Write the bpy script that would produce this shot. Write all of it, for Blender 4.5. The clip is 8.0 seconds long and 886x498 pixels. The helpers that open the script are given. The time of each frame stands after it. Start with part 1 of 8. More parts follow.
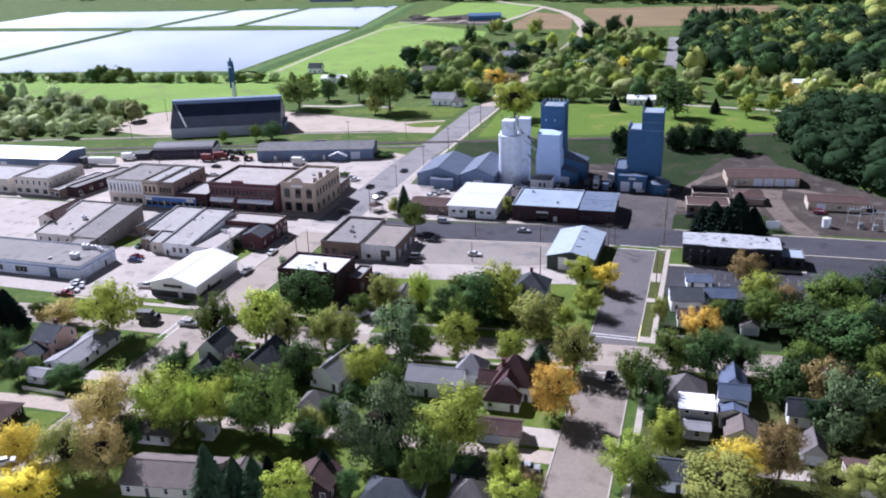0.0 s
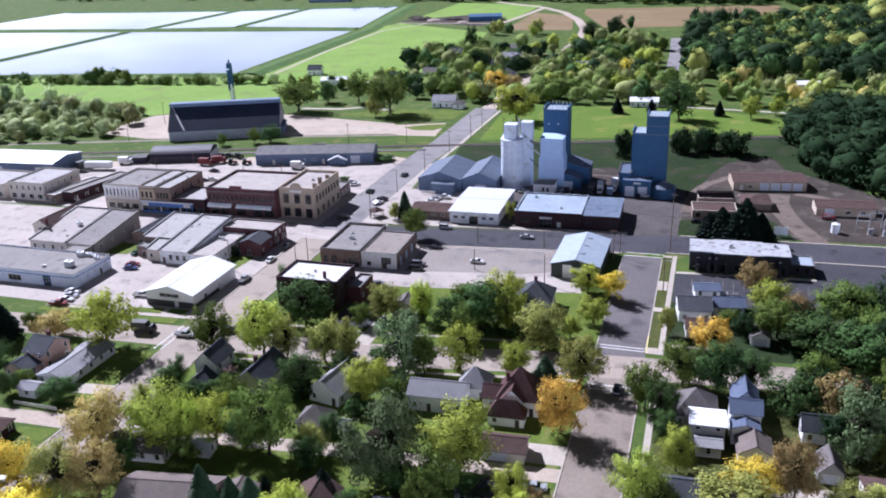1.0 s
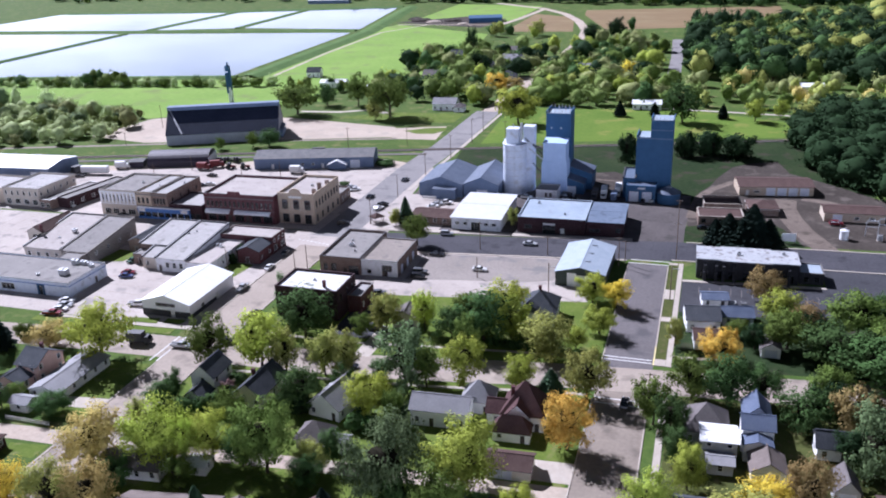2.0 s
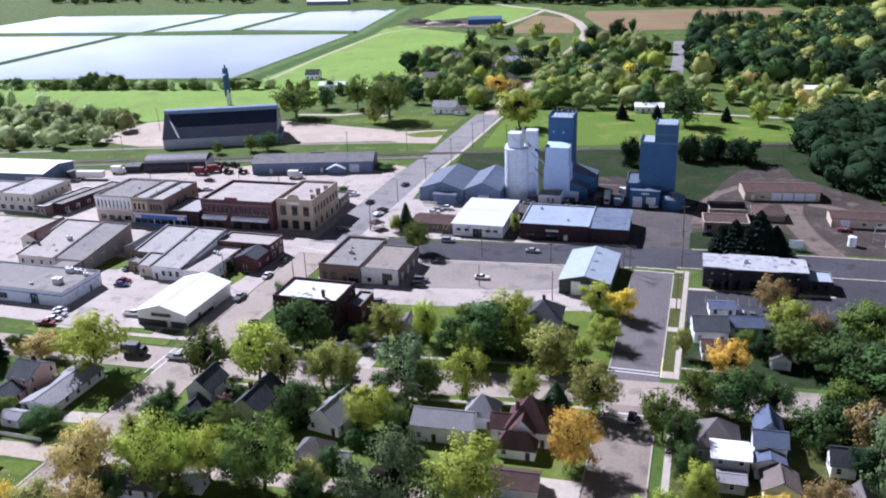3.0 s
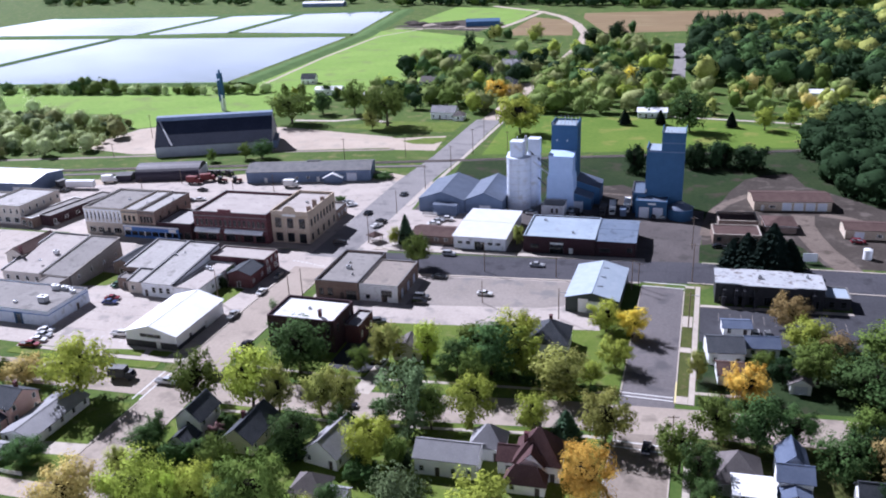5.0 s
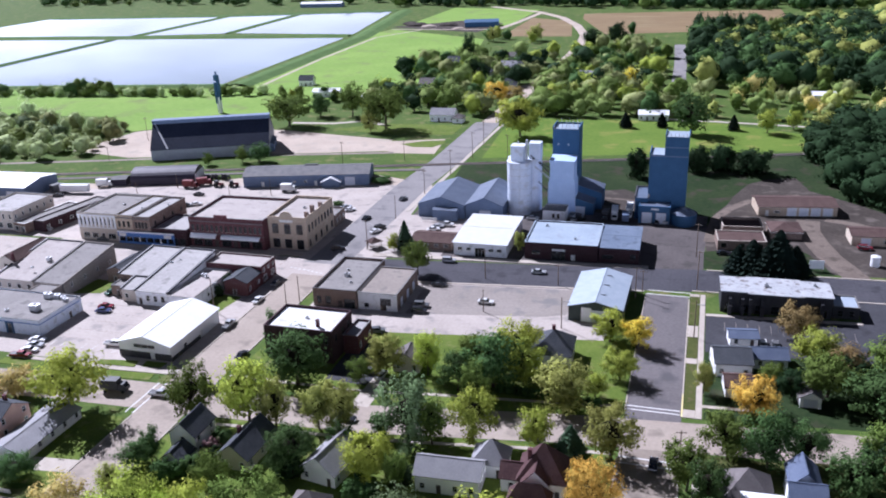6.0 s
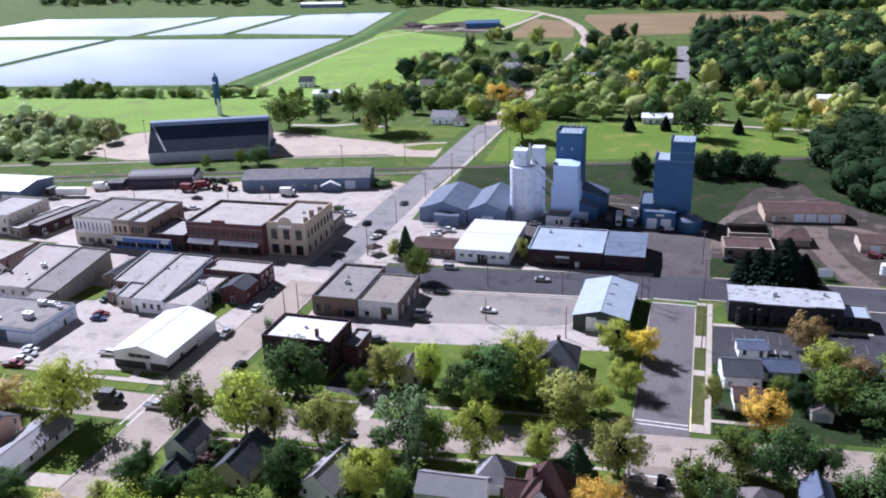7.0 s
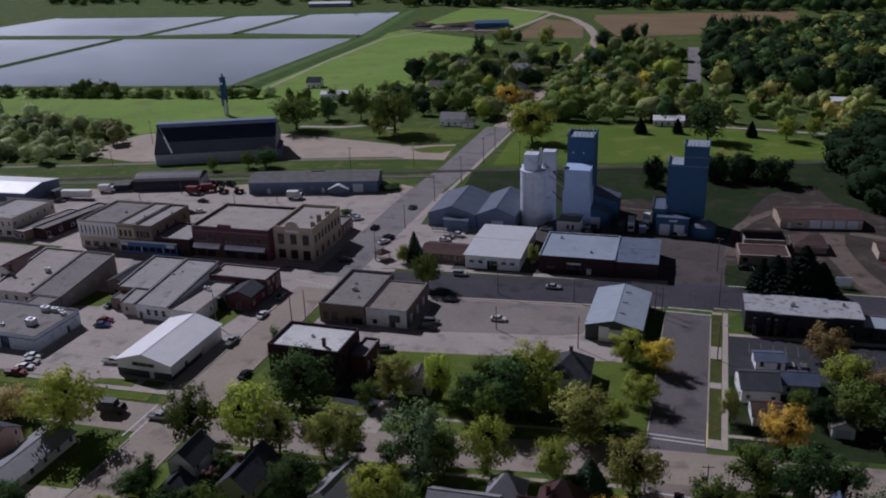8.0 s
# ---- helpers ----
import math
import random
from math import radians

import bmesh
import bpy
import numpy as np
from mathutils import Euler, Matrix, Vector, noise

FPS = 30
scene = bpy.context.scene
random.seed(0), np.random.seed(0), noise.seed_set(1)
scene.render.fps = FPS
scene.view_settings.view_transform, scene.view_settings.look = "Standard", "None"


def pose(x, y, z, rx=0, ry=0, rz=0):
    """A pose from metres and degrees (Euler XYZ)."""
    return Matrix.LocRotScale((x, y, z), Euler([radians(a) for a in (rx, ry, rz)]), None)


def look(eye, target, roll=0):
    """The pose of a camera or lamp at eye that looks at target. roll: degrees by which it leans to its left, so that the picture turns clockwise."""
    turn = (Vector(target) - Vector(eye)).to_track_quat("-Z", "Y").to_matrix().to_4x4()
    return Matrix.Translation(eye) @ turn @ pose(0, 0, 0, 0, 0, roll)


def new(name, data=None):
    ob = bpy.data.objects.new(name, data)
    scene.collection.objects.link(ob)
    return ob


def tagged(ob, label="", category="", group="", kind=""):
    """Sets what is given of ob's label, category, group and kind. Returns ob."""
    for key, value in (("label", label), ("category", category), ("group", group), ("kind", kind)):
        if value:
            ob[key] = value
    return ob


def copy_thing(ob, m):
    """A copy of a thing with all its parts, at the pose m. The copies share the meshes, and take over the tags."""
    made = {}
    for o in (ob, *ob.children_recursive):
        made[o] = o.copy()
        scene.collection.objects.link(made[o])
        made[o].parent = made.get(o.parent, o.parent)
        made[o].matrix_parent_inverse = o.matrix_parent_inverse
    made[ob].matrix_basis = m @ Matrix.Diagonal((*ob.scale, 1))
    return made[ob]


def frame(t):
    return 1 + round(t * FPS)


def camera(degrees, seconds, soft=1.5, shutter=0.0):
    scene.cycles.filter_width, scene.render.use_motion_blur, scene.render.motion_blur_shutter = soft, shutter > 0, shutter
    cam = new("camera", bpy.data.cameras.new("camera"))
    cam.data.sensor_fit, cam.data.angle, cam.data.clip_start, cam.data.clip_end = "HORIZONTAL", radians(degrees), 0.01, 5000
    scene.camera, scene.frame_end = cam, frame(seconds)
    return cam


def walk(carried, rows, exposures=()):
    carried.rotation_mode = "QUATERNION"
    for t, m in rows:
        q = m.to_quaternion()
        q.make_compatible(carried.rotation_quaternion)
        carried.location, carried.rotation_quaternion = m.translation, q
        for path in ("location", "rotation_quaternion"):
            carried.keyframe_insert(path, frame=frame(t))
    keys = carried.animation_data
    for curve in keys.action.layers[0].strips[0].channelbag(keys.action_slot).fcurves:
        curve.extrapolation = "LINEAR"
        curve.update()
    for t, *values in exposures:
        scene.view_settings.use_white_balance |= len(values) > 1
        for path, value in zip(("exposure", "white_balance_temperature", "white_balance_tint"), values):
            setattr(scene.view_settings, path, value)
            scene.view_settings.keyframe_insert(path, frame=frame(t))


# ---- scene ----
cam = camera(55.3, 8.0, 2.0)
METRES, EYE, TILT, LEAN, TURN = 44.7, 105.0, 0.0, 0.0, 17.9
ROWS = [
    (0.0, 0.0, 0.0, 0.0, -0.71, -21.32, 1.81),
    (0.5, -0.0066, 0.0693, 0.0025, -0.72, -21.32, 1.85),
    (1.0, -0.0137, 0.1344, 0.0053, -0.75, -21.32, 1.87),
    (1.5, -0.021, 0.1983, 0.007, -0.77, -21.3, 1.9),
    (3.0, -0.0442, 0.3858, 0.0153, -0.9, -21.24, 1.95),
    (3.5, -0.0511, 0.448, 0.0185, -0.96, -21.23, 1.98),
    (4.0, -0.0575, 0.5102, 0.0216, -1.02, -21.22, 2.0),
    (4.5, -0.0636, 0.5722, 0.0244, -1.08, -21.21, 2.02),
    (6.0, -0.0813, 0.7552, 0.0351, -1.29, -21.22, 2.01),
    (6.5, -0.0866, 0.8155, 0.0383, -1.32, -21.22, 1.96),
    (7.0, -0.0921, 0.8756, 0.0409, -1.25, -21.22, 1.88),
    (7.5, -0.0987, 0.9354, 0.0443, -1.05, -21.23, 1.82),
    (8.0, -0.1068, 0.9929, 0.0495, -0.73, -21.26, 1.84),
]
walk(cam, [(t, pose(0, 0, EYE, TILT, LEAN, TURN) @ pose(METRES * x, METRES * y, METRES * z, 90 + pitch, roll, yaw)) for t, x, y, z, yaw, pitch, roll in ROWS],
     [(0.0, 0.88, 5350, 23), (7.1, 0.86, 5350, 23), (7.5, 0.48, 5400, 23), (8.0, -0.86, 5560, 24)])


# ---- world and sun ----
SUN_EL, SUN_AZ = 41.0, -58.0   # degrees; azimuth clockwise from +y
world = bpy.data.worlds.new("world")
scene.world = world
world.use_nodes = True
wn, wl = world.node_tree.nodes, world.node_tree.links
sky = wn.new("ShaderNodeTexSky")
sky.sky_type, sky.sun_disc = "NISHITA", False
sky.sun_elevation, sky.sun_rotation = radians(SUN_EL), radians(SUN_AZ)
sky.dust_density = 0.6
# broken white cloud over the whole sky, on a flat layer seen from below
tc = wn.new("ShaderNodeTexCoord")
sep = wn.new("ShaderNodeSeparateXYZ")
wl.new(tc.outputs["Generated"], sep.inputs[0])
rise_ = wn.new("ShaderNodeMath")
rise_.operation, rise_.inputs[1].default_value = "ADD", 0.10
wl.new(sep.outputs[2], rise_.inputs[0])
flat = wn.new("ShaderNodeVectorMath")
flat.operation = "DIVIDE"
comb = wn.new("ShaderNodeCombineXYZ")
for i in range(3):
    wl.new(rise_.outputs[0], comb.inputs[i])
wl.new(tc.outputs["Generated"], flat.inputs[0]), wl.new(comb.outputs[0], flat.inputs[1])
cl = wn.new("ShaderNodeTexNoise")
cl.inputs["Scale"].default_value, cl.inputs["Detail"].default_value, cl.inputs["Roughness"].default_value = 0.45, 5, 0.5
wl.new(flat.outputs[0], cl.inputs["Vector"])
cover = wn.new("ShaderNodeMapRange")
cover.inputs[1].default_value, cover.inputs[2].default_value, cover.inputs[4].default_value = 0.46, 0.72, 0.7
wl.new(cl.outputs[0], cover.inputs[0])
cm = wn.new("ShaderNodeMix")
cm.data_type = "RGBA"
cm.inputs[7].default_value = (13.2, 13.3, 13.8, 1)
low_haze = wn.new("ShaderNodeMapRange")
low_haze.inputs[1].default_value, low_haze.inputs[2].default_value, low_haze.inputs[3].default_value, low_haze.inputs[4].default_value = 0.05, 0.45, 0.92, 0.0
wl.new(sep.outputs[2], low_haze.inputs[0])
veil = wn.new("ShaderNodeMath")
veil.operation = "MAXIMUM"
wl.new(cover.outputs[0], veil.inputs[0]), wl.new(low_haze.outputs[0], veil.inputs[1])
wl.new(veil.outputs[0], cm.inputs[0]), wl.new(sky.outputs[0], cm.inputs[6])
# haze and cloud glow brighter towards the sun
dot = wn.new("ShaderNodeVectorMath")
dot.operation = "DOT_PRODUCT"
dot.inputs[1].default_value = (math.sin(radians(SUN_AZ)) * math.cos(radians(SUN_EL)), math.cos(radians(SUN_AZ)) * math.cos(radians(SUN_EL)), math.sin(radians(SUN_EL)))
wl.new(tc.outputs["Generated"], dot.inputs[0])
clamp = wn.new("ShaderNodeMath")
clamp.operation, clamp.inputs[1].default_value = "MAXIMUM", 0.0
wl.new(dot.outputs["Value"], clamp.inputs[0])
power = wn.new("ShaderNodeMath")
power.operation, power.inputs[1].default_value = "POWER", 4.0
wl.new(clamp.outputs[0], power.inputs[0])
glow = wn.new("ShaderNodeMath")
glow.operation, glow.inputs[1].default_value, glow.inputs[2].default_value = "MULTIPLY_ADD", 7.0, 1.0
wl.new(power.outputs[0], glow.inputs[0])
# an unseen bright lobe added to the sky, filling walls that face the camera
dot2 = wn.new("ShaderNodeVectorMath")
dot2.operation = "DOT_PRODUCT"
dot2.inputs[1].default_value = (0.42, -0.73, 0.54)
wl.new(tc.outputs["Generated"], dot2.inputs[0])
front = wn.new("ShaderNodeMapRange")
front.interpolation_type = "SMOOTHSTEP"
front.inputs[1].default_value, front.inputs[2].default_value, front.inputs[4].default_value = 0.2, 1.0, 7.2
wl.new(dot2.outputs["Value"], front.inputs[0])
both = wn.new("ShaderNodeMath")
wl.new(glow.outputs[0], both.inputs[0]), wl.new(front.outputs[0], both.inputs[1])
# the sky pales towards the horizon
low_sky = wn.new("ShaderNodeMapRange")
low_sky.interpolation_type = "SMOOTHSTEP"
low_sky.inputs[1].default_value, low_sky.inputs[2].default_value, low_sky.inputs[3].default_value, low_sky.inputs[4].default_value = 0.08, 0.26, 5.7, 0.5
wl.new(sep.outputs[2], low_sky.inputs[0])
tone_noise = wn.new("ShaderNodeTexNoise")
tone_noise.inputs["Scale"].default_value, tone_noise.inputs["Detail"].default_value = 0.8, 4
wl.new(flat.outputs[0], tone_noise.inputs["Vector"])
tone = wn.new("ShaderNodeMapRange")
tone.inputs[1].default_value, tone.inputs[2].default_value, tone.inputs[3].default_value, tone.inputs[4].default_value = 0.38, 0.62, 0.72, 1.15
wl.new(tone_noise.outputs[0], tone.inputs[0])
toned = wn.new("ShaderNodeMath")
toned.operation = "MULTIPLY"
wl.new(both.outputs[0], toned.inputs[0]), wl.new(tone.outputs[0], toned.inputs[1])
pale = wn.new("ShaderNodeMath")
pale.operation = "MULTIPLY"
wl.new(toned.outputs[0], pale.inputs[0]), wl.new(low_sky.outputs[0], pale.inputs[1])
lit = wn.new("ShaderNodeVectorMath")
lit.operation = "SCALE"
wl.new(cm.outputs[2], lit.inputs[0]), wl.new(pale.outputs[0], lit.inputs["Scale"])
wl.new(lit.outputs[0], wn["Background"].inputs[0])
wn["Background"].inputs[1].default_value = 0.0044
sun = new("sun", bpy.data.lights.new("sun", "SUN"))
sun.data.energy, sun.data.angle, sun.data.color = 5.0, radians(0.53), (1.0, 0.96, 0.9)
sun_way = Vector((math.sin(radians(SUN_AZ)) * math.cos(radians(SUN_EL)), math.cos(radians(SUN_AZ)) * math.cos(radians(SUN_EL)), math.sin(radians(SUN_EL))))
sun.matrix_world = look(sun_way * 500, (0, 0, 0))


# ---- materials ----
def material(name, c1, c2, scale=1.0, rough=0.85, metal=0.0, bump=0.0, fine=8.0, c3=None, vary=0.0, leaf=False, stretch=None, spec=0.3):
    """Two colours by noise at two scales, a third in sparse stains, with relief; in metres of the object."""
    m = bpy.data.materials.new(name)
    m.use_nodes = True
    n, l = m.node_tree.nodes, m.node_tree.links
    b = n["Principled BSDF"]
    b.inputs["Roughness"].default_value, b.inputs["Metallic"].default_value = rough, metal
    b.inputs["Specular IOR Level"].default_value = spec
    co = n.new("ShaderNodeTexCoord").outputs["Object"]
    if stretch:
        mp = n.new("ShaderNodeMapping")
        mp.inputs["Scale"].default_value = stretch
        l.new(co, mp.inputs[0])
        co = mp.outputs[0]
    big = n.new("ShaderNodeTexNoise")
    big.inputs["Scale"].default_value, big.inputs["Detail"].default_value = scale, 5
    small = n.new("ShaderNodeTexNoise")
    small.inputs["Scale"].default_value, small.inputs["Detail"].default_value = scale * fine, 6
    l.new(co, big.inputs["Vector"]), l.new(co, small.inputs["Vector"])
    mid = n.new("ShaderNodeMix")
    mid.data_type = "FLOAT"
    mid.inputs[0].default_value = 0.5
    l.new(big.outputs[0], mid.inputs[2]), l.new(small.outputs[0], mid.inputs[3])
    ramp = n.new("ShaderNodeValToRGB")
    ramp.color_ramp.elements[0].position, ramp.color_ramp.elements[1].position = 0.36, 0.64
    ramp.color_ramp.elements[0].color, ramp.color_ramp.elements[1].color = (*c1, 1), (*c2, 1)
    l.new(mid.outputs[0], ramp.inputs[0])
    col = ramp.outputs[0]
    if c3:
        st = n.new("ShaderNodeTexNoise")
        st.inputs["Scale"].default_value, st.inputs["Detail"].default_value = scale * 2.3, 7
        l.new(co, st.inputs["Vector"])
        r2 = n.new("ShaderNodeMapRange")
        r2.inputs[1].default_value, r2.inputs[2].default_value = 0.55, 0.68
        l.new(st.outputs[0], r2.inputs[0])
        mx = n.new("ShaderNodeMix")
        mx.data_type = "RGBA"
        l.new(r2.outputs[0], mx.inputs[0]), l.new(col, mx.inputs[6])
        mx.inputs[7].default_value = (*c3, 1)
        col = mx.outputs[2]
    if vary:
        hs = n.new("ShaderNodeHueSaturation")
        oi = n.new("ShaderNodeObjectInfo").outputs["Random"]
        mr = n.new("ShaderNodeMapRange")
        mr.inputs[3].default_value, mr.inputs[4].default_value = 1 - vary, 1 + vary
        l.new(oi, mr.inputs[0])
        if leaf:
            gi = n.new("ShaderNodeNewGeometry").outputs["Random Per Island"]
            mr2 = n.new("ShaderNodeMapRange")
            mr2.inputs[3].default_value, mr2.inputs[4].default_value = 0.86, 1.14
            l.new(gi, mr2.inputs[0])
            mu = n.new("ShaderNodeMath")
            mu.operation = "MULTIPLY"
            l.new(mr.outputs[0], mu.inputs[0]), l.new(mr2.outputs[0], mu.inputs[1])
            l.new(mu.outputs[0], hs.inputs["Value"])
            mh = n.new("ShaderNodeMapRange")
            mh.inputs[3].default_value, mh.inputs[4].default_value = 0.486, 0.506
            l.new(oi, mh.inputs[0]), l.new(mh.outputs[0], hs.inputs["Hue"])
        else:
            l.new(mr.outputs[0], hs.inputs["Value"])
        l.new(col, hs.inputs["Color"])
        col = hs.outputs[0]
    l.new(col, b.inputs["Base Color"])
    if bump:
        bp = n.new("ShaderNodeBump")
        bp.inputs["Strength"].default_value, bp.inputs["Distance"].default_value = min(1.0, bump), 0.05
        l.new(small.outputs[0], bp.inputs["Height"]), l.new(bp.outputs[0], b.inputs["Normal"])
    if leaf:
        tr = n.new("ShaderNodeBsdfTranslucent")
        sh = n.new("ShaderNodeMixShader")
        sh.inputs[0].default_value = 0.21
        th = n.new("ShaderNodeHueSaturation")
        th.inputs["Value"].default_value, th.inputs["Saturation"].default_value, th.inputs["Hue"].default_value = 1.5, 0.97, 0.499
        l.new(col, th.inputs["Color"])
        l.new(th.outputs[0], tr.inputs[0]), l.new(b.outputs[0], sh.inputs[1]), l.new(tr.outputs[0], sh.inputs[2])
        l.new(sh.outputs[0], n["Material Output"].inputs[0])
    return m


def ribbed(name, c1, c2, pitch, axis, rough=0.45, metal=0.0, rise=0.6):
    """Sheet metal, shingle or siding: noise colour with straight ridges every so many metres."""
    m = material(name, c1, c2, 0.35, rough, metal, 0, 10, spec=0.1 if rough > 0.75 else 0.3)
    n, l = m.node_tree.nodes, m.node_tree.links
    w = n.new("ShaderNodeTexWave")
    w.bands_direction = axis
    w.inputs["Scale"].default_value = 0.314 / pitch
    l.new(n["Texture Coordinate"].outputs["Object"], w.inputs[0])
    bp = n.new("ShaderNodeBump")
    bp.inputs["Strength"].default_value, bp.inputs["Distance"].default_value = rise, 0.04
    l.new(w.outputs[1], bp.inputs["Height"]), l.new(bp.outputs[0], n["Principled BSDF"].inputs["Normal"])
    return m


def bricked(name, c1, c2, mortar):
    m = material(name, c1, c2, 0.5, 0.9, 0, 0, 6)
    n, l = m.node_tree.nodes, m.node_tree.links
    t = n.new("ShaderNodeTexBrick")
    mp = n.new("ShaderNodeMapping")
    mp.inputs["Rotation"].default_value = (radians(90), 0, 0)
    l.new(n["Texture Coordinate"].outputs["Object"], mp.inputs[0]), l.new(mp.outputs[0], t.inputs[0])
    t.inputs["Scale"].default_value, t.inputs["Mortar Size"].default_value = 2.2, 0.012
    t.inputs["Mortar"].default_value = (*mortar, 1)
    l.new(n["Color Ramp"].outputs[0], t.inputs["Color1"])
    hs = n.new("ShaderNodeHueSaturation")
    hs.inputs["Value"].default_value = 0.75
    l.new(n["Color Ramp"].outputs[0], hs.inputs["Color"]), l.new(hs.outputs[0], t.inputs["Color2"])
    l.new(t.outputs[0], n["Principled BSDF"].inputs["Base Color"])
    return m


# eastern grass, darkened so that its colour carries the cloud shade
SHADED_GRASS = material("shaded_grass", (0.016, 0.031, 0.011), (0.032, 0.048, 0.018), 0.05, 0.95, 0, 0.5, 12, (0.048, 0.042, 0.03), spec=0.08)
GRASS = material("grass", (0.05, 0.09, 0.02), (0.09, 0.13, 0.03), 0.06, 0.95, 0, 0.5, 12, (0.15, 0.15, 0.06), spec=0.08)
PARK = material("park_grass", (0.085, 0.148, 0.022), (0.132, 0.192, 0.032), 0.03, 0.95, 0, 0.4, 14, (0.19, 0.205, 0.05), spec=0.08)
FIELD = material("field_grass", (0.155, 0.258, 0.05), (0.215, 0.32, 0.07), 0.02, 0.95, 0, 0.4, 14, (0.17, 0.22, 0.07), spec=0.08)
LAWN = material("lawn", (0.078, 0.12, 0.02), (0.128, 0.168, 0.032), 0.15, 0.95, 0, 0.5, 9, (0.16, 0.17, 0.06), spec=0.08)
REED = material("reed_bank", (0.065, 0.125, 0.035), (0.11, 0.175, 0.055), 0.08, 0.95, 0, 0.6, 10, spec=0.08)
CONCRETE = material("concrete", (0.335, 0.293, 0.263), (0.425, 0.375, 0.338), 0.08, 0.9, 0, 0.2, 14, (0.24, 0.22, 0.205))
SIDEWALK = material("sidewalk", (0.355, 0.31, 0.262), (0.445, 0.395, 0.338), 0.5, 0.9, 0, 0.2, 8)
# ASPHALT, MAIN, GREY_GRAVEL and DIRT are darkened; cloud shade is put into them
ASPHALT = material("asphalt", (0.034, 0.034, 0.041), (0.052, 0.052, 0.06), 0.07, 0.9, 0, 0.2, 16, (0.026, 0.026, 0.031))
LOT = material("patched_asphalt", (0.205, 0.18, 0.16), (0.275, 0.242, 0.218), 0.07, 0.9, 0, 0.2, 16, (0.17, 0.16, 0.155))
MAIN = material("main_street_asphalt", (0.054, 0.053, 0.062), (0.077, 0.075, 0.085), 0.07, 0.9, 0, 0.2, 16, (0.043, 0.043, 0.05), spec=0.1)
GREY_GRAVEL = material("grey_gravel", (0.078, 0.069, 0.068), (0.118, 0.104, 0.101), 0.08, 0.95, 0, 0.4, 14, (0.066, 0.06, 0.058), spec=0.1)
STREET = material("street", (0.19, 0.158, 0.13), (0.25, 0.21, 0.172), 0.07, 0.9, 0, 0.2, 16, (0.145, 0.121, 0.1))
PALE_STREET = material("pale_street", (0.275, 0.23, 0.19), (0.345, 0.292, 0.243), 0.07, 0.9, 0, 0.2, 16, (0.21, 0.177, 0.147))
# darker copy of the street tone, with cloud shade put into the colour
ELM = material("shaded_street_asphalt", (0.115, 0.105, 0.107), (0.155, 0.141, 0.143), 0.06, 0.9, 0, 0.2, 18, (0.095, 0.09, 0.094), spec=0.1)
ROAD = material("grey_road", (0.175, 0.165, 0.165), (0.24, 0.225, 0.222), 0.06, 0.9, 0, 0.2, 18, (0.12, 0.115, 0.118))
GRAVEL = material("gravel", (0.34, 0.28, 0.225), (0.45, 0.375, 0.305), 0.06, 0.95, 0, 0.4, 16, (0.33, 0.29, 0.24))
BALLAST = material("ballast", (0.10, 0.09, 0.085), (0.17, 0.15, 0.14), 0.5, 0.95, 0, 0.5, 8)
VERGE = material("dry_verge", (0.05, 0.062, 0.018), (0.085, 0.095, 0.028), 0.25, 0.95, 0, 0.5, 9, (0.10, 0.09, 0.04), spec=0.08)
SAND = material("sandy_track", (0.115, 0.093, 0.078), (0.175, 0.143, 0.12), 0.12, 0.95, 0, 0.4, 10, (0.085, 0.07, 0.058), spec=0.08)
DIRT = material("dirt", (0.044, 0.037, 0.032), (0.076, 0.064, 0.056), 0.06, 0.95, 0, 0.4, 12, (0.115, 0.098, 0.086), spec=0.08)
CORN = material("ripe_crop", (0.155, 0.102, 0.046), (0.215, 0.148, 0.07), 0.06, 0.95, 0, 0.5, 10, (0.24, 0.195, 0.095), stretch=(0.12, 1.0, 1.0))
PAINT_WHITE = material("road_paint", (0.46, 0.45, 0.44), (0.64, 0.63, 0.61), 0.8, 0.8, 0, 0.1, 6, (0.36, 0.34, 0.33))
PAINT_YELLOW = material("kerb_paint", (0.6, 0.5, 0.2), (0.7, 0.62, 0.35), 1.0, 0.8)
WHITE = ribbed("white_metal", (0.78, 0.79, 0.81), (0.86, 0.86, 0.88), 0.9, "X", 0.4)
WHITE_Y = ribbed("white_roof_metal", (0.74, 0.75, 0.77), (0.84, 0.84, 0.85), 0.9, "Y", 0.4)
# dimmer copy of the white roof metal, with cloud shade in its colour
SHADED_WHITE_ROOF = ribbed("shaded_white_roof_metal", (0.50, 0.51, 0.53), (0.58, 0.59, 0.61), 0.9, "Y", 0.5)
PALE_ROOF = ribbed("pale_blue_roof_metal", (0.28, 0.33, 0.39), (0.35, 0.40, 0.46), 0.9, "Y", 0.6)
SIDING = ribbed("white_siding", (0.78, 0.78, 0.79), (0.87, 0.87, 0.87), 0.2, "Z", 0.6, 0, 0.3)
PINK = ribbed("pink_siding", (0.55, 0.36, 0.31), (0.62, 0.42, 0.36), 0.2, "Z", 0.6, 0, 0.3)
CREAM_SIDING = ribbed("cream_siding", (0.58, 0.53, 0.44), (0.66, 0.6, 0.5), 0.2, "Z", 0.6, 0, 0.3)
GREY_SIDING = ribbed("grey_siding", (0.36, 0.37, 0.38), (0.46, 0.46, 0.47), 0.2, "Z", 0.6, 0, 0.3)
MEMBRANE = material("white_membrane", (0.26, 0.248, 0.24), (0.36, 0.345, 0.335), 0.12, 0.8, 0, 0.1, 10, (0.19, 0.18, 0.172))
WHITE_MEMBRANE = material("bright_white_membrane", (0.52, 0.52, 0.515), (0.66, 0.66, 0.65), 0.12, 0.8, 0, 0.1, 10, (0.40, 0.39, 0.38))
